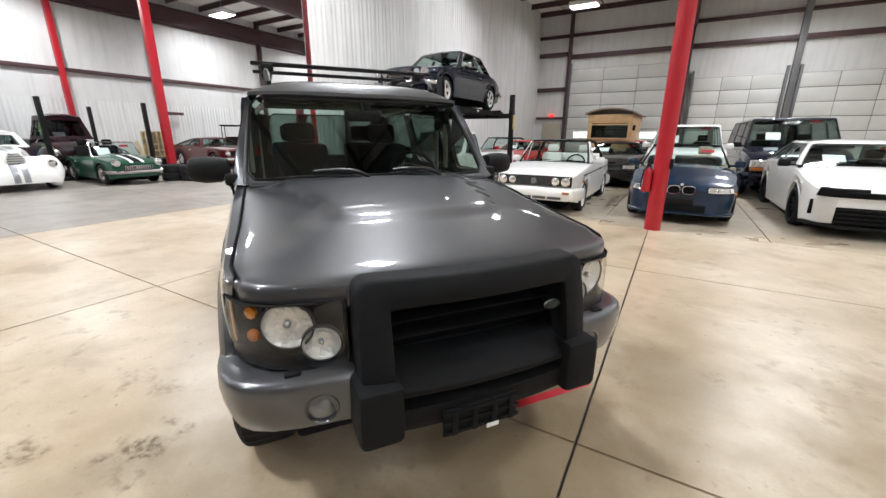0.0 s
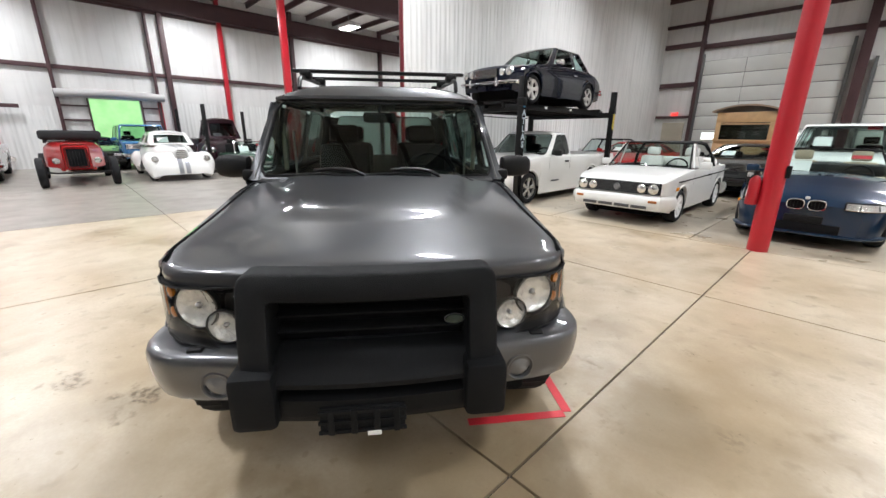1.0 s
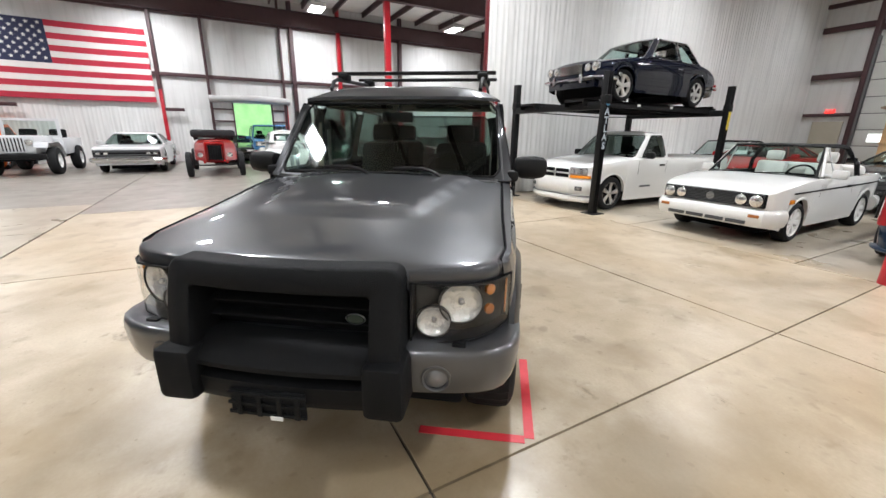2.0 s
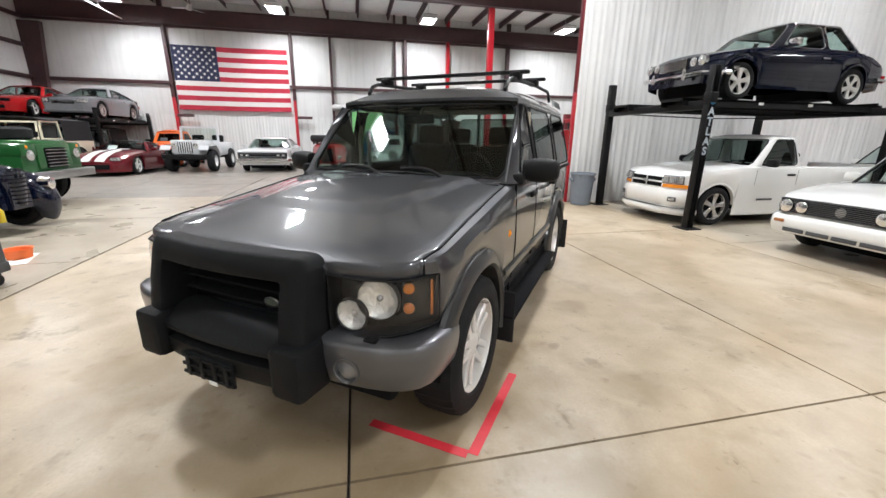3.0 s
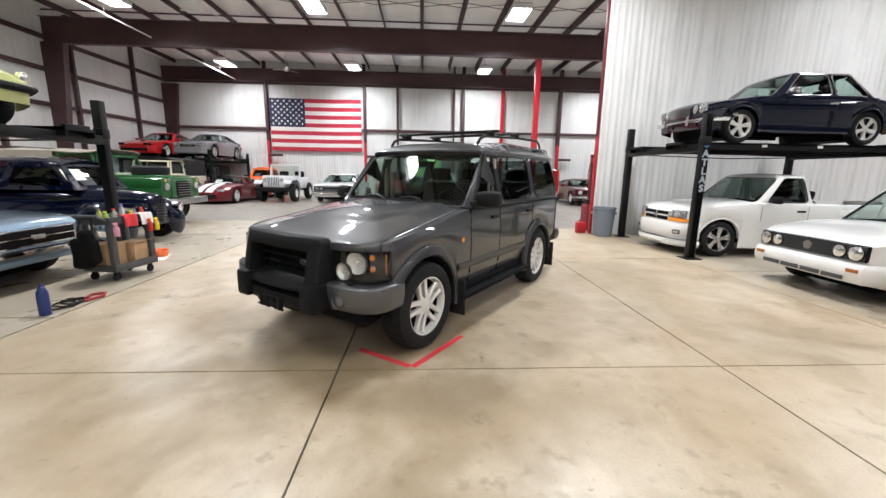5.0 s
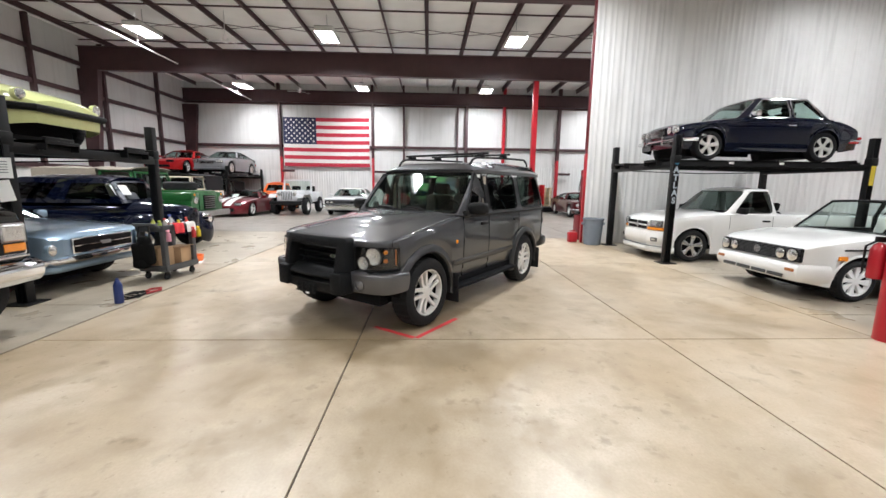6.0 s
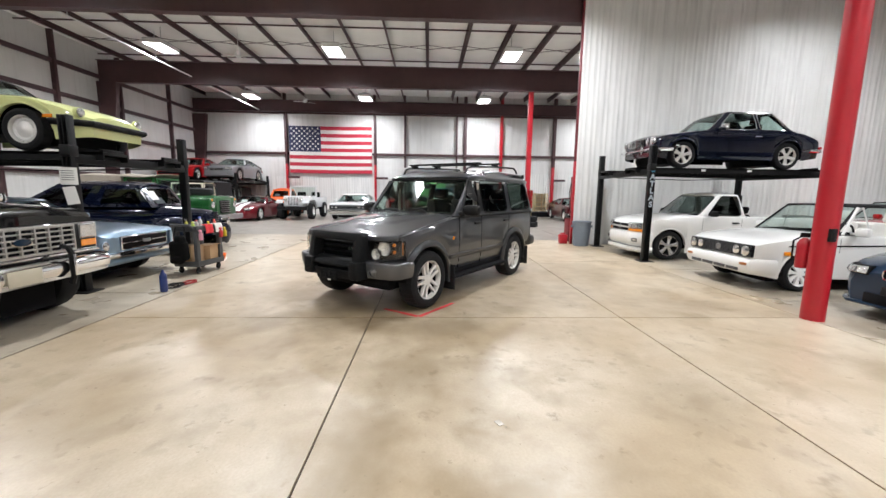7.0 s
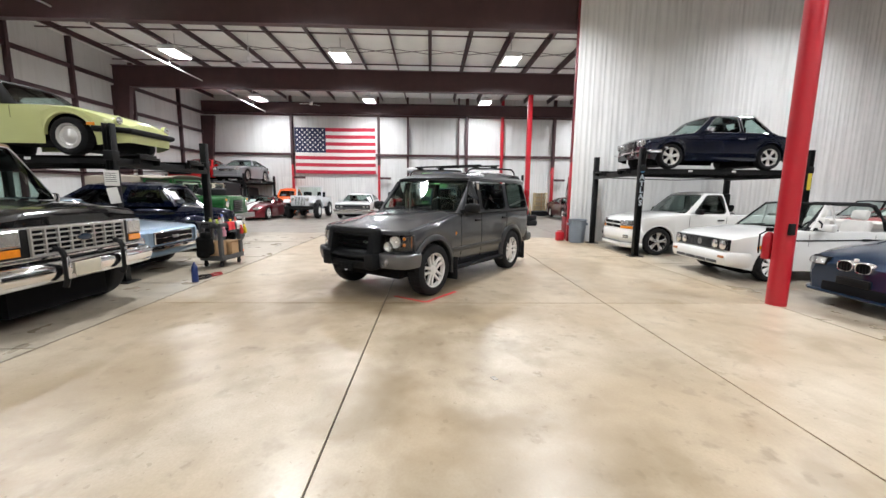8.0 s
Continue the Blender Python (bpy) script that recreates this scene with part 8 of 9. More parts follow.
darkbox = offroader("dark_offroader", "black boxy off-roader parked under the lift", BLACK_P, M_CANVAS_BLACK, False, 3.6, 1.55)
park(darkbox, -16.9, -8.35, 0)
orange = vintage("orange_pickup", "orange fifties pickup truck with rounded cab", ORANGE_P, 4.0, 1.6, 1.62, 1.2, 3.2, "truck", bed=True)
park(orange, -17.9, -5.35, 0)
jeep = thing("open_jeep", "white open off-roader with black tyres and slatted grille", "car", "parked cars")
bm = bmesh.new()
box(bm, (-2.5, 0, 0.78), (1.9, 1.42, 0.5), 0.04)
box(bm, (-0.85, 0, 0.86), (1.45, 0.92, 0.5), 0.05)
part("body", bm, JEEP_P, jeep)
for s in (1, -1):
    bm = bmesh.new()
    loft(bm, [[(x, s * y, z) for y in (0.44, 0.75)] for x, z in ((0.02, 0.80), (-0.12, 0.93), (-0.95, 0.95), (-1.2, 0.80), (-1.35, 0.52))])
    g = bmesh.ops.extrude_face_region(bm, geom=list(bm.faces))
    bmesh.ops.translate(bm, vec=(0, 0, -0.03), verts=[v for v in g["geom"] if isinstance(v, bmesh.types.BMVert)])
    part("wing", bm, JEEP_P, jeep)
    bm = bmesh.new()
    disc(bm, (-0.09, s * 0.34, 0.93), 0.085, (1, 0, 0), 0.03, 18, 0.02)
    part("headlamp", bm, M_REFLECT, jeep)
gr = part("grille", boxed((-0.115, 0, 0.86), (0.03, 0.5, 0.44), 0.01), JEEP_P, jeep)
for k in range(7):
    part("slot", boxed((-0.10, -0.21 + 0.07 * k, 0.86), (0.012, 0.03, 0.36), 0.004), M_DARK, gr)
fr, gl = sheet([(-1.6, -0.68, 1.02), (-1.6, 0.68, 1.02), (-1.68, 0.66, 1.60), (-1.68, -0.66, 1.60)], 0.0, (0.06, 0.06, 0.14, 0.13))
f = part("windshield", fr, JEEP_P, jeep)
part("pane", gl, M_GLASS, f).visible_shadow = False
part("front_bumper", boxed((0.06, 0, 0.55), (0.1, 1.4, 0.15), 0.02), M_BLACKSTEEL, jeep)
for y in (-0.36, 0.36):
    bm = bmesh.new()
    seat(bm, -2.2, y, 0.80, 0.45, False, 0.4)
    part("seat", bm, M_INTERIOR, jeep)
part("underbody", boxed((-1.7, 0, 0.5), (3.2, 0.8, 0.18)), M_DARK, jeep)
add_wheels(jeep, (-0.62, -2.7), 0.68, 0.39, 0.24, 0.2, "disc", M_WHITERIM)
jeep.matrix_world = pose(-15.2, -3.3, 0) @ Matrix.Scale(1.1, 4)
dodge = car("white_coupe", "white sixties hardtop coupe with four headlamps and chrome bumper", dict(
    L=5.2, W=1.94, H=1.36, fo=0.9, wb=2.97, r=0.345, rim=0.2, style="single", rimmat=M_CHROME, gc=0.22, paint=PEARL_P, rs=0.05,
    plan=[(0, 0.93), (0.06, 0.97), (0.5, 1.0), (4.8, 1.0), (5.2, 0.95)], top=[(0, 0.82), (0.05, 0.86), (1.5, 0.96), (5.2, 0.92)], belt=[(0, 0.81), (0.1, 0.85), (1.5, 0.92), (5.2, 0.9)], cab=(1.55, 2.1, 3.0, 4.0), wr=0.68, cuts=[0.0, 0.55, 1.0],
    lamps=[(0.78, 0.66, 0.075), (0.58, 0.66, 0.075)], grilles=[(-0.92, 0.92, 0.56, 0.77, 2, M_DARK, M_GREYPL)], bumpers=[(0.36, 0.54, 0.09, M_CHROME)]))
part("bonnet_scoop", boxed((-0.95, 0, 0.93), (0.25, 0.7, 0.07), 0.03), M_DARK, dodge)
park(dodge, -15.3, -0.55, 0)

# red hot rod
rod = thing("hot_rod", "red open-wheel thirties hot rod with black roof", "car", "parked cars")
bm = bmesh.new()
rings = []
for d, w, zt in ((0.22, 0.27, 1.02), (0.3, 0.30, 1.05), (1.0, 0.42, 1.08), (1.35, 0.56, 1.10), (1.7, 0.64, 1.10), (2.7, 0.66, 1.08), (3.2, 0.55, 0.98), (3.45, 0.3, 0.7)):
    rings.append([(-d, w * math.copysign(abs(math.cos(a)) ** 0.4, math.cos(a)), 0.42 + (zt - 0.42) * math.sin(a) ** 0.45) for a in [math.pi * j / 14 for j in range(15)]])
loft(bm, rings, cap=True)
part("body", bm, RED_P, rod)
gr = part("grille", boxed((-0.20, 0, 0.73), (0.06, 0.54, 0.64), 0.07), RED_P, rod)
part("grille_mesh", boxed((-0.175, 0, 0.71), (0.03, 0.44, 0.52), 0.06), M_DARK, gr)
for k in range(7):
    part("grille_bar", boxed((-0.158, -0.18 + 0.06 * k, 0.71), (0.012, 0.010, 0.48), 0.003), M_BLACKSTEEL, gr)
bm = bmesh.new()
box(bm, (-2.12, 0, 1.26), (1.50, 1.30, 0.25), 0.08, None, 3)
part("roof", bm, M_CANVAS_BLACK, rod)
for x, y in ((-1.52, 0.54), (-1.52, -0.54), (-2.75, 0.54), (-2.75, -0.54)):
    part("roof_post", boxed((x, y, 1.15), (0.10, 0.07, 0.2), 0.01), M_CANVAS_BLACK, rod)
fr, gl = sheet([(-1.45, -0.56, 1.08), (-1.45, 0.56, 1.08), (-1.50, 0.54, 1.24), (-1.50, -0.54, 1.24)], 0.0, (0.03, 0.03, 0.08, 0.08))
f = part("windshield", fr, M_CANVAS_BLACK, rod)
part("pane", gl, M_GLASSDARK, f).visible_shadow = False
bm = bmesh.new()
tube(bm, [(-0.1, -0.68, 0.38), (-0.1, -0.4, 0.34), (-0.1, 0.4, 0.34), (-0.1, 0.68, 0.38)], 0.022, 8)
part("front_axle", bm, M_BLACKSTEEL, rod)
for s in (1, -1):
    bm = bmesh.new()
    disc(bm, (-0.12, s * 0.40, 0.64), 0.075, (1, 0, 0), 0.1, 18, 0.02)
    part("headlamp", bm, M_REFLECT, rod)
    bm = bmesh.new()
    tube(bm, [(-0.3, s * 0.3, 0.42), (-2.9, s * 0.45, 0.42)], 0.05, 6)
    part("chassis_rail", bm, RED_P, rod)
add_wheels(rod, (-0.1, -2.95), 0.70, 0.37, 0.16, 0.21, "disc", RED_P)
rod.matrix_world = pose(-13.2, 2.06, 0) @ Matrix.Scale(1.06, 4)
bluetruck = car("blue_wagon", "blue seventies off-road wagon behind the hot rod", dict(
    L=4.3, W=1.8, H=1.78, fo=0.75, wb=2.4, r=0.38, rim=0.2, gc=0.4, ra=0.45, paint=SKYBLUE_P, top=[(0, 1.05), (0.1, 1.1), (4.3, 1.15)], belt=[(0, 1.03), (0.2, 1.08), (4.3, 1.13)], cab=(1.25, 1.6, 3.9, 4.1), wr=0.8, cuts=[0.0, 0.4, 1.0], seatz=0.25,
    lamps=[(0.65, 0.9, 0.09)], grilles=[(-0.8, 0.8, 0.8, 1.0, 4, M_DARK, M_WHITERIM)], bumpers=[(0.5, 0.65, 0.08, M_CHROME)]))
park(bluetruck, -18.2, 4.4, 0)
willys = vintage("vintage_coupe", "white thirties coupe with broad silver stripes on the bonnet", WHITE_P, 4.3, 1.75, 1.48, 1.4, 3.4, grille_mat=WHITE_P, stripes=paint((0.48, 0.48, 0.49), 0.3, 0.35), glass=M_GLASSFRONT)
bm = bmesh.new()
loft(bm, [[(0.02 - 0.22 * (v / 0.80) ** 2 - 0.34 * max(0.0, (z - 0.30) / 0.55) ** 2, v, z - 0.06 * (v / 0.8) ** 4) for v in [-0.80 + 0.1 * k for k in range(17)]] for z in (0.20, 0.27, 0.35, 0.45, 0.55, 0.66, 0.76, 0.84)])
part("front_apron", bm, WHITE_P, willys, "rounded white nose panel between the mudguards", angle=60)
for s in (1, -1):
    bm = bmesh.new()
    loft(bm, [[(0.026 - 0.22 * (v / 0.80) ** 2 - 0.34 * max(0.0, (z - 0.30) / 0.55) ** 2, v * s, z + 0.003) for v in (0.03, 0.09, 0.15)] for z in (0.22, 0.27, 0.35, 0.45, 0.55, 0.66, 0.76, 0.84)])
    part("nose_stripe", bm, SILVER_P, willys)
park(willys, -13.0, 4.45, 0)
oldtruck = vintage("vintage_pickup", "very dark maroon forties pickup truck on a low lift", paint((0.02, 0.006, 0.01), 0.1, 0.3), 4.9, 1.95, 1.85, 1.5, 3.2, "truck", bed=True)
park(oldtruck, -15.3, 6.7, 0, 0.16)
l_ = lift("black four-post lift standing low under the dark pickup", -1.35, 1.35, -2.2, 2.2, 2.42, 0.16)
l_.matrix_world = pose(-17.6, 7.1, 0, 0, 0, 90)
midget = car("green_roadster", "dark green small classic roadster with white stripes", dict(
    L=3.46, W=1.40, H=1.18, fo=0.66, wb=2.03, r=0.285, rim=0.18, style="disc", rimmat=M_CHROME, gc=0.16, paint=BRG_P, open=True, rs=0.1,
    plan=[(0, 0.78), (0.08, 0.88), (0.3, 0.96), (0.8, 1.0), (2.8, 1.0), (3.3, 0.9), (3.46, 0.8)],
    top=[(0, 0.60), (0.1, 0.66), (0.6, 0.76), (1.2, 0.82), (3.46, 0.74)], belt=[(0, 0.58), (0.2, 0.68), (1.2, 0.78), (3.46, 0.72)], cab=(1.2, 1.45, 2.1, 2.35), wr=0.8, frame=M_CHROME, paper=True, mirrors=False,
    lamps=[(0.52, 0.62, 0.085)], grilles=[(-0.34, 0.34, 0.38, 0.54, -12, M_CHROME, M_DARK)], bumpers=[(0.32, 0.42, 0.06, M_CHROME)]))
for y0, y1, mm in ((-0.18, -0.10, M_WHITERIM), (0.10, 0.18, M_WHITERIM), (-0.09, 0.09, M_DARK)):
    bm = bmesh.new()
    loft(bm, [[(-d, y, curve_at([(0, 0.60), (0.1, 0.66), (0.6, 0.76), (1.2, 0.82)], d) + 0.006) for y in (y0, y1)] for d in [0.02 + 1.15 * k / 12 for k in range(13)]])
    part("stripe", bm, mm, midget)
park(midget, -12.5, 6.75, 0)
mach = car("maroon_coupe", "maroon seventies fastback coupe with black stripe", dict(
    L=4.8, W=1.88, H=1.28, fo=0.85, wb=2.77, r=0.33, rim=0.2, style="single", gc=0.2, paint=paint((0.075, 0.006, 0.010), 0.2, 0.3), rs=0.06,
    top=[(0, 0.76), (0.1, 0.82), (1.6, 0.93), (4.8, 0.9)], belt=[(0, 0.75), (0.1, 0.8), (1.6, 0.88), (4.8, 0.88)], cab=(1.6, 2.2, 2.9, 4.5), wr=0.64, cuts=[0.0, 0.5, 1.0],
    lamps=[(0.74, 0.64, 0.08)], grilles=[(-0.6, 0.6, 0.55, 0.74, 0, M_DARK, None)], bumpers=[(0.36, 0.48, 0.07, M_CHROME)]))
park(mach, -15.0, 11.75, -3)

# tyres lying in stacks
bm = bmesh.new()
lathe(bm, [(0.2, -0.1), (0.23, -0.115), (0.30, -0.12), (0.335, -0.1), (0.345, -0.06), (0.345, 0.06), (0.335, 0.1), (0.30, 0.12), (0.23, 0.115), (0.2, 0.1), (0.21, 0.0), (0.2, -0.1)], 30, pose(0, 0, 0, 90, 0, 0))
tyre0 = part("loose_tyre", bm, M_RUBBER, None, "loose black tyre lying in a stack on the floor", category="tyre", group="stacked tyres")
tyre0.matrix_world = pose(-12.95, 7.88, 0.12)
for x, y, z in ((-12.97, 7.89, 0.36), (-12.30, 8.12, 0.12), (-12.32, 8.10, 0.36)):
    copy_thing(tyre0, pose(x, y, z, 0, 0, 37 * x))

# wooden crate and open cart by the west wall
M_PALEWOOD = mat("pale_planed_wood", (0.50, 0.40, 0.23), 0.6, var=0.2, scale=6, bump=0.1, bscale=40)
crate = thing("wooden_rack", "tall pale wooden shelf rack on a dark dolly by the wall", "rack")
part("dolly", boxed((0, 0, 0.185), (0.9, 1.7, 0.37), 0.05), M_DARK, crate)
part("deck", boxed((0, 0, 0.40), (0.9, 1.75, 0.06), 0.01), M_GREYPL, crate)
for y in (-0.52, 0.52):
    for x in (-0.25, 0.28):
        part("post", boxed((x, y, 1.21), (0.07, 0.09, 1.56), 0.004), M_PALEWOOD, crate)
for k in range(5):
    part("shelf", boxed((0, 0, 0.50 + 0.36 * k), (0.56, 1.05, 0.05), 0.004), M_PALEWOOD, crate)
part("back", boxed((-0.30, 0, 1.2), (0.02, 1.05, 1.5)), M_CREAMPLATE, crate)
part("middle_rail", boxed((0.29, 0.05, 1.2), (0.05, 0.05, 1.45), 0.004), M_CARD, crate)
crate.matrix_world = pose(-20.4, 10.85, 0) @ Matrix.Scale(0.76, 4)
plank = part("wood_plank", boxed((0, 0, 0), (0.05, 0.14, 1.1), 0.004), M_PALEWOOD, None, "short pale wooden plank leaning against the rack", category="plank")
plank.matrix_world = pose(-20.1, 10.12, 0.53, 14, 0, 0)
gcart = thing("golf_cart", "small white golf cart with a dark roof", "golf cart")
part("body", boxed((0, 0, 0.55), (2.2, 1.15, 0.5), 0.12), M_WHITERIM, gcart)
part("roof", boxed((-0.1, 0, 1.82), (1.6, 1.15, 0.07), 0.03), M_BLACKPL, gcart)
for x in (-0.8, 0.6):
    for y in (-0.5, 0.5):
        bm = bmesh.new()
        tube(bm, [(x * 1.1, y, 0.7), (x, y, 1.8)], 0.02, 6)
        part("post", bm, M_BLACKSTEEL, gcart)
bm = bmesh.new()
seat(bm, -0.1, 0, 0.78, 1.0, False, 0.4)
part("seat", bm, M_INTERIOR, gcart)
add_wheels(gcart, (0.8, -0.8), 0.48, 0.22, 0.16, 0.12, "disc", M_WHITERIM)
gcart.matrix_world = pose(-19.4, 14.2, 0, 0, 0, -37)

# flag on the west wall
flag = thing("wall_flag", "large American flag hung flat on the white wall", "flag")
FY0, FY1, FZ0, FZ1 = -5.36, -0.08, 2.63, 5.58
FX = X0 + 0.16
M_FRED = mat("flag_red_cloth", (0.42, 0.022, 0.045), 0.8, var=0.1, scale=5, bump=0.2, bscale=200)
M_FWHITE = mat("flag_white_cloth", (0.66, 0.63, 0.60), 0.8, var=0.06, scale=5, bump=0.2, bscale=200)
M_FBLUE = mat("flag_blue_cloth", (0.018, 0.022, 0.06), 0.8, var=0.1, scale=5, bump=0.2, bscale=200)


def cloth(name, y0, y1, z0, z1, off, m):
    bm = bmesh.new()
    loft(bm, [[(FX + off + 0.025 * math.sin(y * 1.9 + 0.4 * z) + 0.012 * math.sin(y * 5.1), y, z - 0.02 * math.sin((y - FY0) / 5.28 * math.pi)) for y in [y0 + (y1 - y0) * k / 24 for k in range(25)]] for z in (z0, z1)])
    return part(name, bm, m, flag)


sh = (FZ1 - FZ0) / 13
cut_y = FY0 + 0.385 * (FY1 - FY0)
for k in range(13):
    z1 = FZ1 - sh * k
    cloth("stripe", cut_y if k < 7 else FY0, FY1, z1 - sh, z1, 0.0, M_FRED if k % 2 == 0 else M_FWHITE)
cloth("canton", FY0, cut_y, FZ1 - 7 * sh, FZ1, 0.0, M_FBLUE)
bm = bmesh.new()
ring = [bm.verts.new((0, (0.085 if k % 2 == 0 else 0.034) * math.sin(math.pi * k / 5), (0.085 if k % 2 == 0 else 0.034) * math.cos(math.pi * k / 5))) for k in range(10)]
bm.faces.new(ring)
star = part("star", bm, M_FWHITE, flag)
first = True
for r_ in range(9):
    for c_ in range(6 if r_ % 2 == 0 else 5):
        o = star if first else new("star", star.data)
        first = False
        o.parent = flag
        y = FY0 + (cut_y - FY0) * ((2 * c_ + 1 + (r_ % 2)) / 12)
        z = FZ1 - 7 * sh * ((r_ + 1) / 10)
        o.matrix_local = pose(FX + 0.008 + 0.025 * math.sin(y * 1.9 + 0.4 * z) + 0.012 * math.sin(y * 5.1), y, z)

# wooden wagon in the north bay
wag = thing("wooden_wagon", "tall varnished wooden wagon with a curved roof and windows", "wagon")
part("chassis", boxed((0, 0, 0.55), (1.5, 4.0, 0.16), 0.02), M_DARK, wag)
for s in (1, -1):
    part("side_wall", boxed((s * 0.82, 0, 1.45), (0.05, 4.0, 1.7), 0.01), M_WOOD, wag)
bm = bmesh.new()
for c_, s_ in (((0, -2.0, 0.98), (1.66, 0.06, 0.75)), ((0, -2.0, 2.1), (1.66, 0.06, 0.34)), ((-0.76, -2.0, 1.65), (0.14, 0.06, 0.62)), ((0.76, -2.0, 1.65), (0.14, 0.06, 0.62))):
    box(bm, c_, s_, 0.008)
part("front_wall", bm, M_WOOD, wag)
part("window", boxed((0, -1.99, 1.65), (1.38, 0.02, 0.62)), M_GLASSDARK, wag)
part("window_bar", boxed((0, -2.035, 1.88), (1.44, 0.03, 0.05), 0.005), M_WOOD, wag)
part("window_sill", boxed((0, -2.06, 1.33), (1.7, 0.1, 0.06), 0.01), M_WOOD, wag)
bm = bmesh.new()
loft(bm, [[(x, y, 2.27 + 0.2 * (1 - (x / 0.98) ** 2)) for x in [-0.98 + 0.196 * k for k in range(11)]] for y in (-2.2, 2.1)])
g = bmesh.ops.extrude_face_region(bm, geom=list(bm.faces))
bmesh.ops.translate(bm, vec=(0, 0, 0.05), verts=[v for v in g["geom"] if isinstance(v, bmesh.types.BMVert)])
part("curved_roof", bm, mat("weathered_roof_wood", (0.30, 0.22, 0.15), 0.7, var=0.25), wag)
part("wall_lamp", boxed((0.90, -1.9, 1.75), (0.1, 0.1, 0.2), 0.02), M_DARK, wag)
for s in (1, -1):
    for y in (-1.3, 1.3):
        bm = bmesh.new()
        lathe(bm, [(0.2, -0.06), (0.3, -0.07), (0.34, -0.05), (0.34, 0.05), (0.3, 0.07), (0.2, 0.06), (0.001, 0.05)], 24, pose(s * 0.74, y, 0.34, 0, 0, 90))
        part("wheel", bm, M_RUBBER, wag)
wag.matrix_world = pose(-1.75, 21.0, 0)

# ---- tool cart and what lies round it ----
tcart = thing("utility_cart", "grey plastic utility cart with two shelves and castors", "cart")
CL, CW = 0.68, 0.46
for z in (0.145, 0.76):
    bm = bmesh.new()
    box(bm, (0, 0, z), (CL, CW, 0.035), 0.012)
    for s in (-1, 1):
        box(bm, (0, s * (CW / 2 - 0.015), z + 0.035), (CL, 0.03, 0.085), 0.01)
        box(bm, (s * (CL / 2 - 0.015), 0, z + 0.035), (0.03, CW, 0.085), 0.01)
    part("shelf", bm, M_GREYPL, tcart)
for sx in (-1, 1):
    for sy in (-1, 1):
        part("leg", boxed((sx * (CL / 2 - 0.05), sy * (CW / 2 - 0.045), 0.46), (0.085, 0.075, 0.60), 0.02), M_GREYPL, tcart)
        bm = bmesh.new()
        lathe(bm, [(0.001, -0.018), (0.042, -0.018), (0.052, -0.01), (0.052, 0.01), (0.042, 0.018), (0.001, 0.018)], 18, pose(sx * (CL / 2 - 0.08), sy * (CW / 2 - 0.07), 0.052))
        cs = part("castor", bm, M_RUBBER, tcart)
        bm = boxed((sx * (CL / 2 - 0.08), sy * (CW / 2 - 0.07), 0.105), (0.05, 0.05, 0.06), 0.01)
        part("fork", bm, M_BLACKSTEEL, cs)
bm = bmesh.new()
tube(bm, [(0.33, -0.17, 0.80), (0.42, -0.17, 0.86), (0.42, 0.17, 0.86), (0.33, 0.17, 0.80)], 0.02, 8)
part("handle", bm, M_GREYPL, tcart)
CART = pose(-2.18, -0.55, 0, 0, 0, -8)
tcart.matrix_world = CART


def on_cart(t, x, y, z, rz=0):
    t.matrix_world = CART @ pose(x, y, z, 0, 0, rz)


def bottle(label, color, cap, h=0.22, r=0.035):
    h, r = h * 0.72, r * 0.8
    color = tuple(c * 0.7 for c in color)
    t = thing("spray_bottle", label, "bottle", "bottles on the cart")
    bm = bmesh.new()
    lathe(bm, [(0.001, 0), (r, 0), (r * 1.02, 0.01), (r, h * 0.62), (r * 0.45, h * 0.78), (r * 0.4, h * 0.85), (0.001, h * 0.85)], 16, Matrix.Rotation(radians(90), 4, "X"))
    part("bottle_body", bm, mat("bottle_plastic", color, 0.4, var=0.1), t)
    bm = boxed((0.01, 0, h * 0.93), (r * 1.6, r * 0.8, h * 0.16), 0.006)
    part("trigger", bm, mat("trigger_plastic", cap, 0.4, var=0.1), t)
    return t


for x, y, col, cap, h in ((-0.28, 0.12, (0.75, 0.1, 0.06), (0.7, 0.05, 0.04), 0.2), (-0.2, -0.1, (0.75, 0.75, 0.74), (0.1, 0.15, 0.5), 0.26), (-0.08, 0.15, (0.8, 0.62, 0.03), (0.8, 0.6, 0.02), 0.16),
                          (0.12, -0.12, (0.6, 0.62, 0.1), (0.1, 0.1, 0.1), 0.22), (0.24, 0.1, (0.55, 0.75, 0.12), (0.6, 0.7, 0.05), 0.18), (0.02, 0.0, (0.75, 0.74, 0.7), (0.6, 0.05, 0.05), 0.2)):
    on_cart(bottle("small plastic bottle of cleaner standing on the cart", col, cap, h), x, y, 0.778)
for x, col, lab in ((0.33, (0.8, 0.62, 0.02), "yellow trigger bottle hung on the cart's rim"), (0.22, (0.65, 0.03, 0.03), "red trigger bottle hung on the cart's rim"), (-0.3, (0.8, 0.35, 0.45), "pink trigger bottle hung on the cart's rim")):
    on_cart(bottle(lab, col, col, 0.24, 0.04), -x, 0.28, 0.60)
cb = thing("cardboard_box", "brown cardboard box on the cart's lower shelf", "box")
part("carton", boxed((0, 0, 0.15), (0.34, 0.26, 0.3), 0.006), M_CARD, cb)
part("flap", boxed((0, 0.14, 0.31), (0.34, 0.08, 0.006)), M_CARD, cb)
on_cart(cb, -0.14, 0.06, 0.164, 8)
cb2 = thing("cardboard_box", "open brown cardboard box on the cart's lower shelf", "box")
part("carton", boxed((0, 0, 0.16), (0.28, 0.28, 0.32), 0.006), M_CARD, cb2)
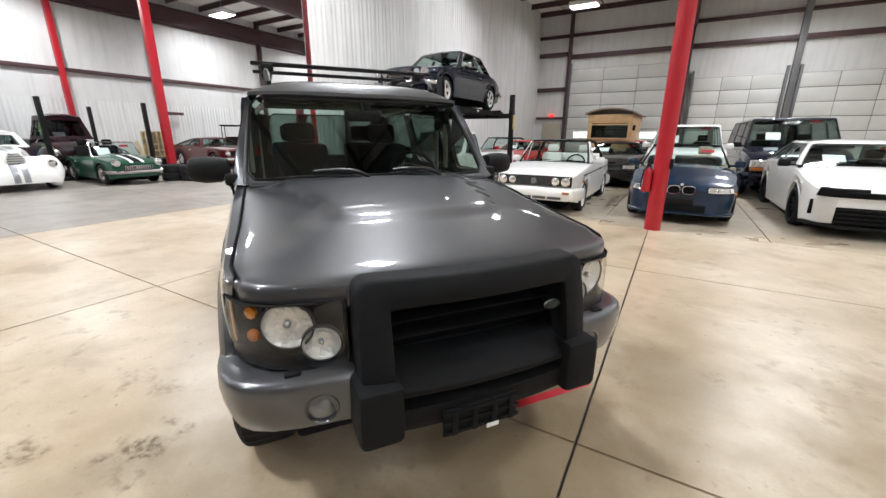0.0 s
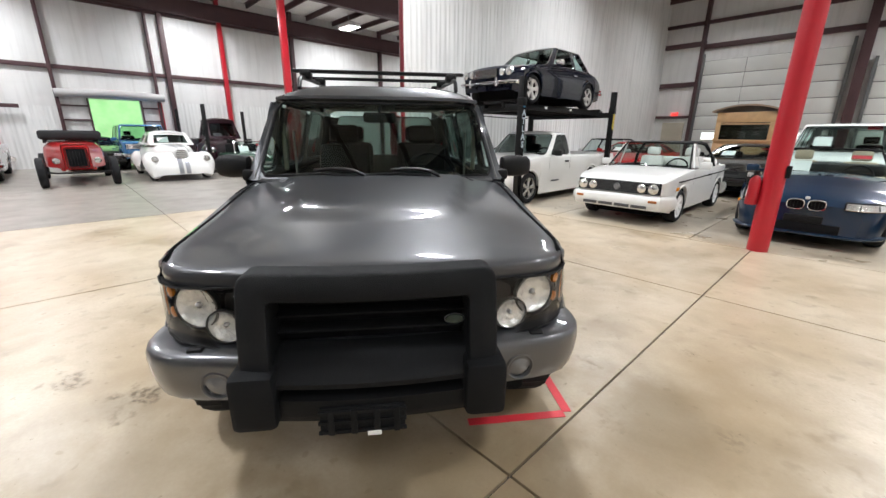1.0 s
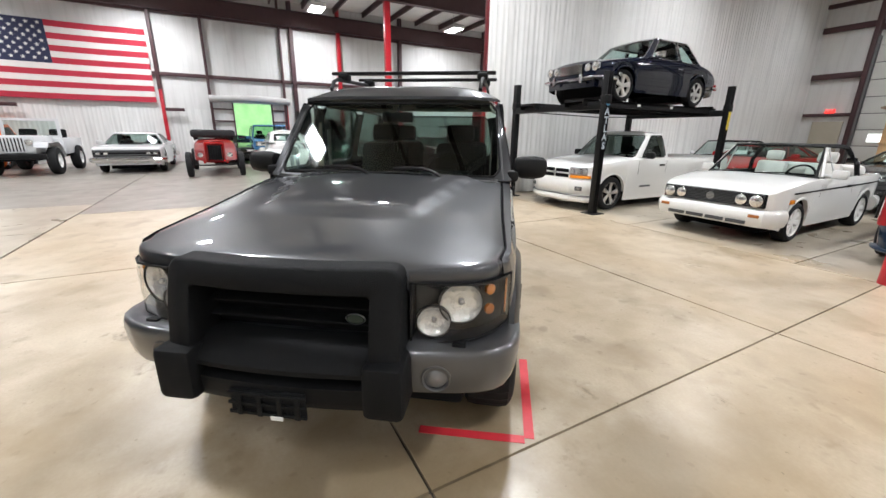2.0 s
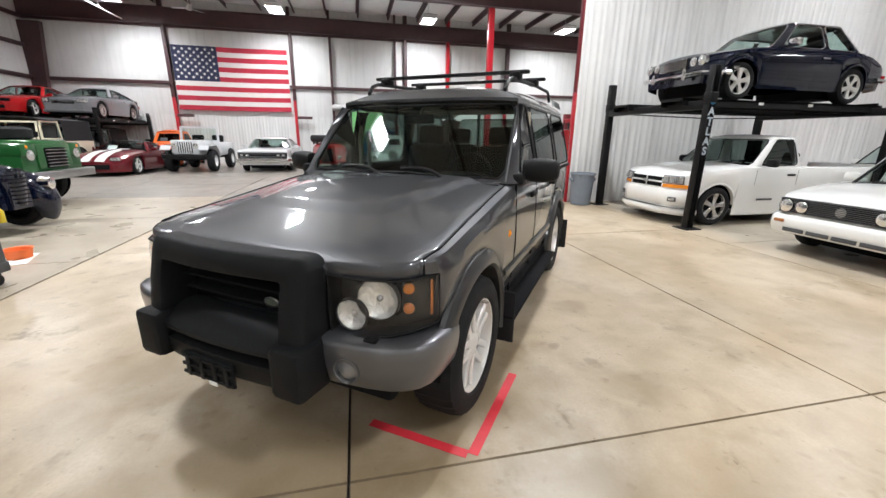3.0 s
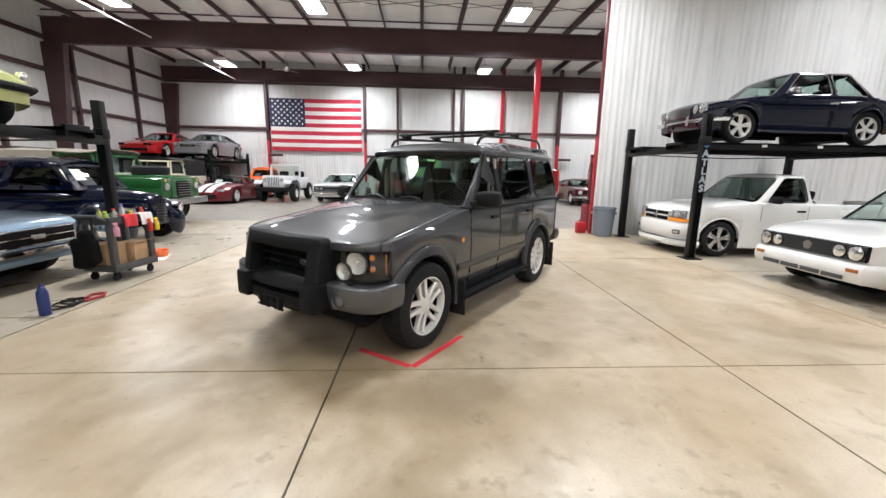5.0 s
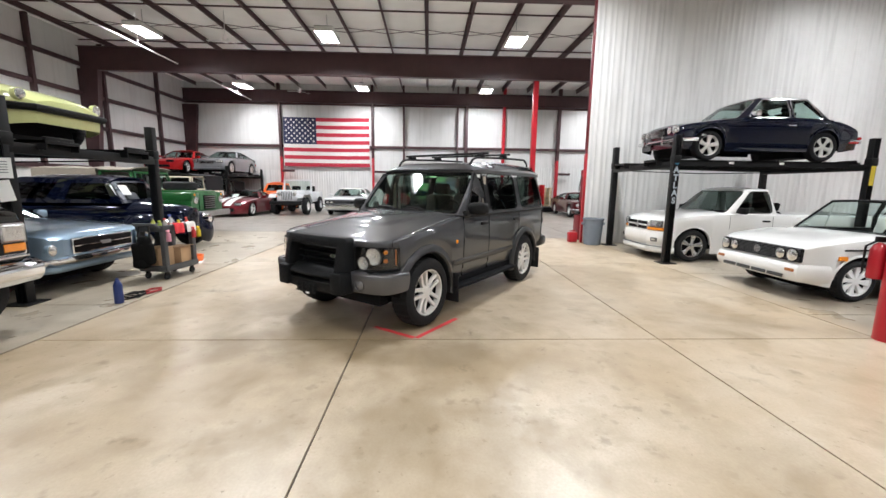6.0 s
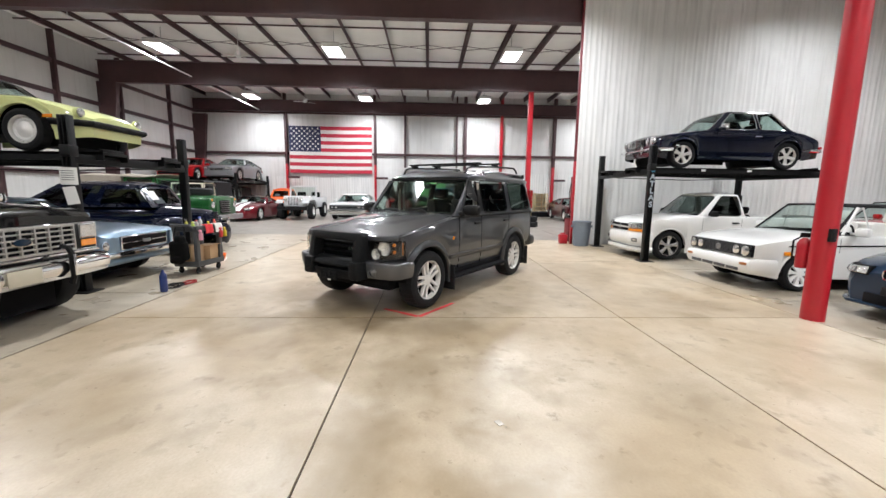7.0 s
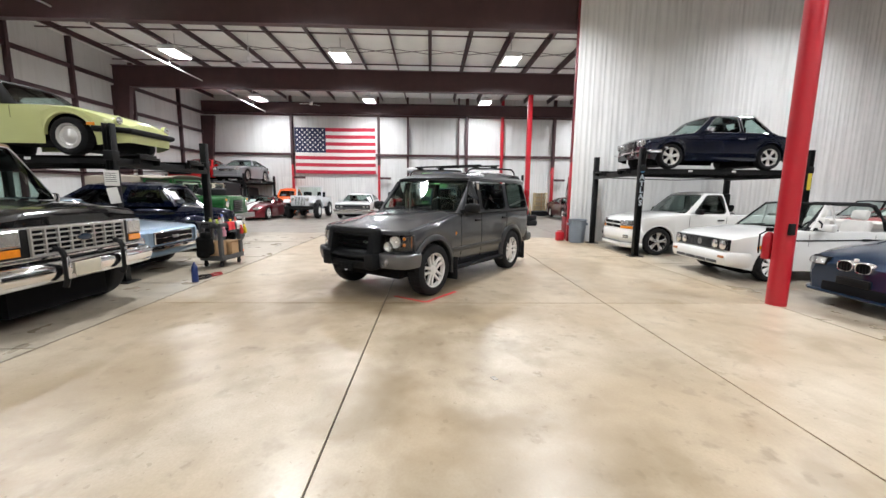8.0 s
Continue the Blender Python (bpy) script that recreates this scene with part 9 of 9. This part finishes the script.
on_cart(cb2, 0.16, -0.04, 0.164, -6)
for x, y, col, lab in ((0.05, 0.24, (0.65, 0.04, 0.05), "red cloth hung over the cart's edge"), (-0.2, 0.24, (0.75, 0.75, 0.72), "white cloth hung over the cart's edge")):
    t = thing("rag", lab, "cloth")
    bm = bmesh.new()
    loft(bm, [[(u * 0.2 - 0.1, 0.012 * math.sin(u * 9) + dy, z) for u in [k / 8 for k in range(9)]] for dy, z in ((-0.10, 0.905), (0.0, 0.91), (0.02, 0.86), (0.025, 0.76))])
    g = bmesh.ops.extrude_face_region(bm, geom=list(bm.faces))
    bmesh.ops.translate(bm, vec=(0, 0, 0.006), verts=[v for v in g["geom"] if isinstance(v, bmesh.types.BMVert)])
    part("cloth", bm, mat("rag_cloth", col, 0.9, var=0.15, bump=0.3), t)
    on_cart(t, x, y, -0.06)
bag = thing("black_bag", "soft black bag hung on the end of the cart", "bag")
bm = bmesh.new()
box(bm, (0, 0, 0.26), (0.14, 0.28, 0.34), 0.05, pose(0, 0, 0, 0, 6, 14), 3)
box(bm, (0.04, -0.04, 0.12), (0.15, 0.22, 0.18), 0.06, pose(0, 0, 0, 0, -8, 10), 3)
box(bm, (0.02, 0.07, 0.42), (0.12, 0.20, 0.20), 0.055, pose(0, 0, 0, 5, 0, -8), 3)
part("pouch", bm, M_INTERIOR, bag)
bm = bmesh.new()
tube(bm, [(0, -0.1, 0.5), (-0.03, -0.08, 0.66), (-0.03, 0.08, 0.66), (0, 0.1, 0.5)], 0.014, 6)
part("strap", bm, M_CANVAS_BLACK, bag)
on_cart(bag, 0.45, 0.0, 0.17)
jug = thing("blue_jug", "dark blue plastic bottle standing on the floor", "bottle")
bm = bmesh.new()
lathe(bm, [(0.001, 0), (0.062, 0), (0.068, 0.015), (0.066, 0.24), (0.04, 0.29), (0.022, 0.31), (0.022, 0.335), (0.001, 0.335)], 22, Matrix.Rotation(radians(90), 4, "X"))
part("bottle_body", bm, mat("dark_blue_plastic", (0.012, 0.03, 0.14), 0.35, var=0.12), jug)
jug.matrix_world = pose(-0.64, -0.20, 0) @ Matrix.Diagonal((0.72, 0.72, 0.95, 1))
cbl = thing("black_cable", "black cable coiled loosely on the floor", "cable")
bm = bmesh.new()
pts = []
for k in range(46):
    a = k * 0.42
    pts.append((-1.12 + 0.15 * math.cos(a) * (1 - k / 90) - 0.004 * k, -0.42 + 0.11 * math.sin(a) + 0.02 * math.sin(k * 0.9), 0.012 + 0.004 * (k % 3)))
tube(bm, pts, 0.009, 6)
part("lead", bm, M_BLACKPL, cbl)
cbl.matrix_world = pose(0.22, 0.18, 0)
rc = thing("red_strap", "red strap dropped on the concrete floor", "strap")
bm = bmesh.new()
tube(bm, [(-1.25, -0.30, 0.014), (-1.42, -0.22, 0.02), (-1.55, -0.30, 0.014), (-1.48, -0.40, 0.014), (-1.34, -0.36, 0.016)], 0.016, 6)
rc.matrix_world = pose(0.22, 0.15, 0)
part("webbing", bm, mat("dull_red_webbing", (0.32, 0.03, 0.03), 0.7, var=0.2), rc)
disk = thing("orange_tub", "orange plastic tub lying on a white sheet", "tub")
bm = bmesh.new()
lathe(bm, [(0.001, 0.004), (0.11, 0.004), (0.13, 0.11), (0.14, 0.115), (0.12, 0.11), (0.1, 0.02), (0.001, 0.02)], 22, Matrix.Rotation(radians(90), 4, "X"))
part("tub", bm, mat("orange_plastic", (0.85, 0.18, 0.04), 0.45, var=0.1), disk)
part("sheet", boxed((0.08, -0.05, 0.001), (0.5, 0.36, 0.002)), M_PAPER, disk)
disk.matrix_world = pose(-3.42, -0.86, 0, 0, 0, 20)
# pale glossy chip added in place of a bright glint on the floor
scrap = thing("plastic_scrap", "small pale glossy chip standing for a glint on the floor", "scrap")
part("scrap", boxed((0, 0, 0.004), (0.06, 0.04, 0.004), 0.0015), mat("glossy_pale_chip", (0.50, 0.46, 0.40), 0.2, var=0.1, coat=1.0), scrap)
scrap.matrix_world = pose(2.69, 4.06, 0, 0, 0, 25)


# ---- floor slabs, last ----
bm = boxed(((X0 + X1) / 2, (Y0 + Y1) / 2, -0.13), (X1 - X0 + 0.4, Y1 - Y0 + 0.4, 0.22))
floor = structure("floor", bm, M_JOINT, "sealed concrete floor in sawn slabs, tan aisle between grey bays")
GX = [X0 - 0.2, -17.0, -12.0, -7.25, -3.4, 0.55, 4.5, 8.4, X1 + 0.2]
GY_MID = [-0.05, 2.94, 5.91, 8.19]


def slab(x0, x1, y0, y1, material, gap=0.014):
    bm = boxed(((x0 + x1) / 2, (y0 + y1) / 2, -0.0125), (x1 - x0 - gap, y1 - y0 - gap, 0.025), 0.0)
    part("slab", bm, material, floor)


for a, b in zip(GX, GX[1:]):
    tan = a > -7.5
    for c, d in zip(GY_MID, GY_MID[1:]):
        slab(a, b, c, d, M_TAN if tan else M_GREY)
GS = [X0 - 0.2, -17.0, -13.6, -11.0, -8.4, -5.81, -3.13, -0.56, 2.06, 4.7, 7.3, X1 + 0.2]
for a, b in zip(GS, GS[1:]):
    for c, d in zip([Y0 - 0.2, -6.8, -3.2], [-6.8, -3.2, GY_MID[0] - 0.014]):
        slab(a, b, c, d, M_BAY if a > -8.5 else M_GREY, 0.016)
GN = [X0 - 0.2, -17.0, -12.0, -7.25, -4.8, -2.5, -0.2, 2.1, 4.4, 6.7, 10.0, X1 + 0.2]
for a, b in zip(GN, GN[1:]):
    for c, d in ((GY_MID[-1], 13.2), (13.2, 18.4), (18.4, Y1 + 0.2)):
        slab(a, b, c, d, M_BAY if a > -7.5 else M_GREY, 0.016)
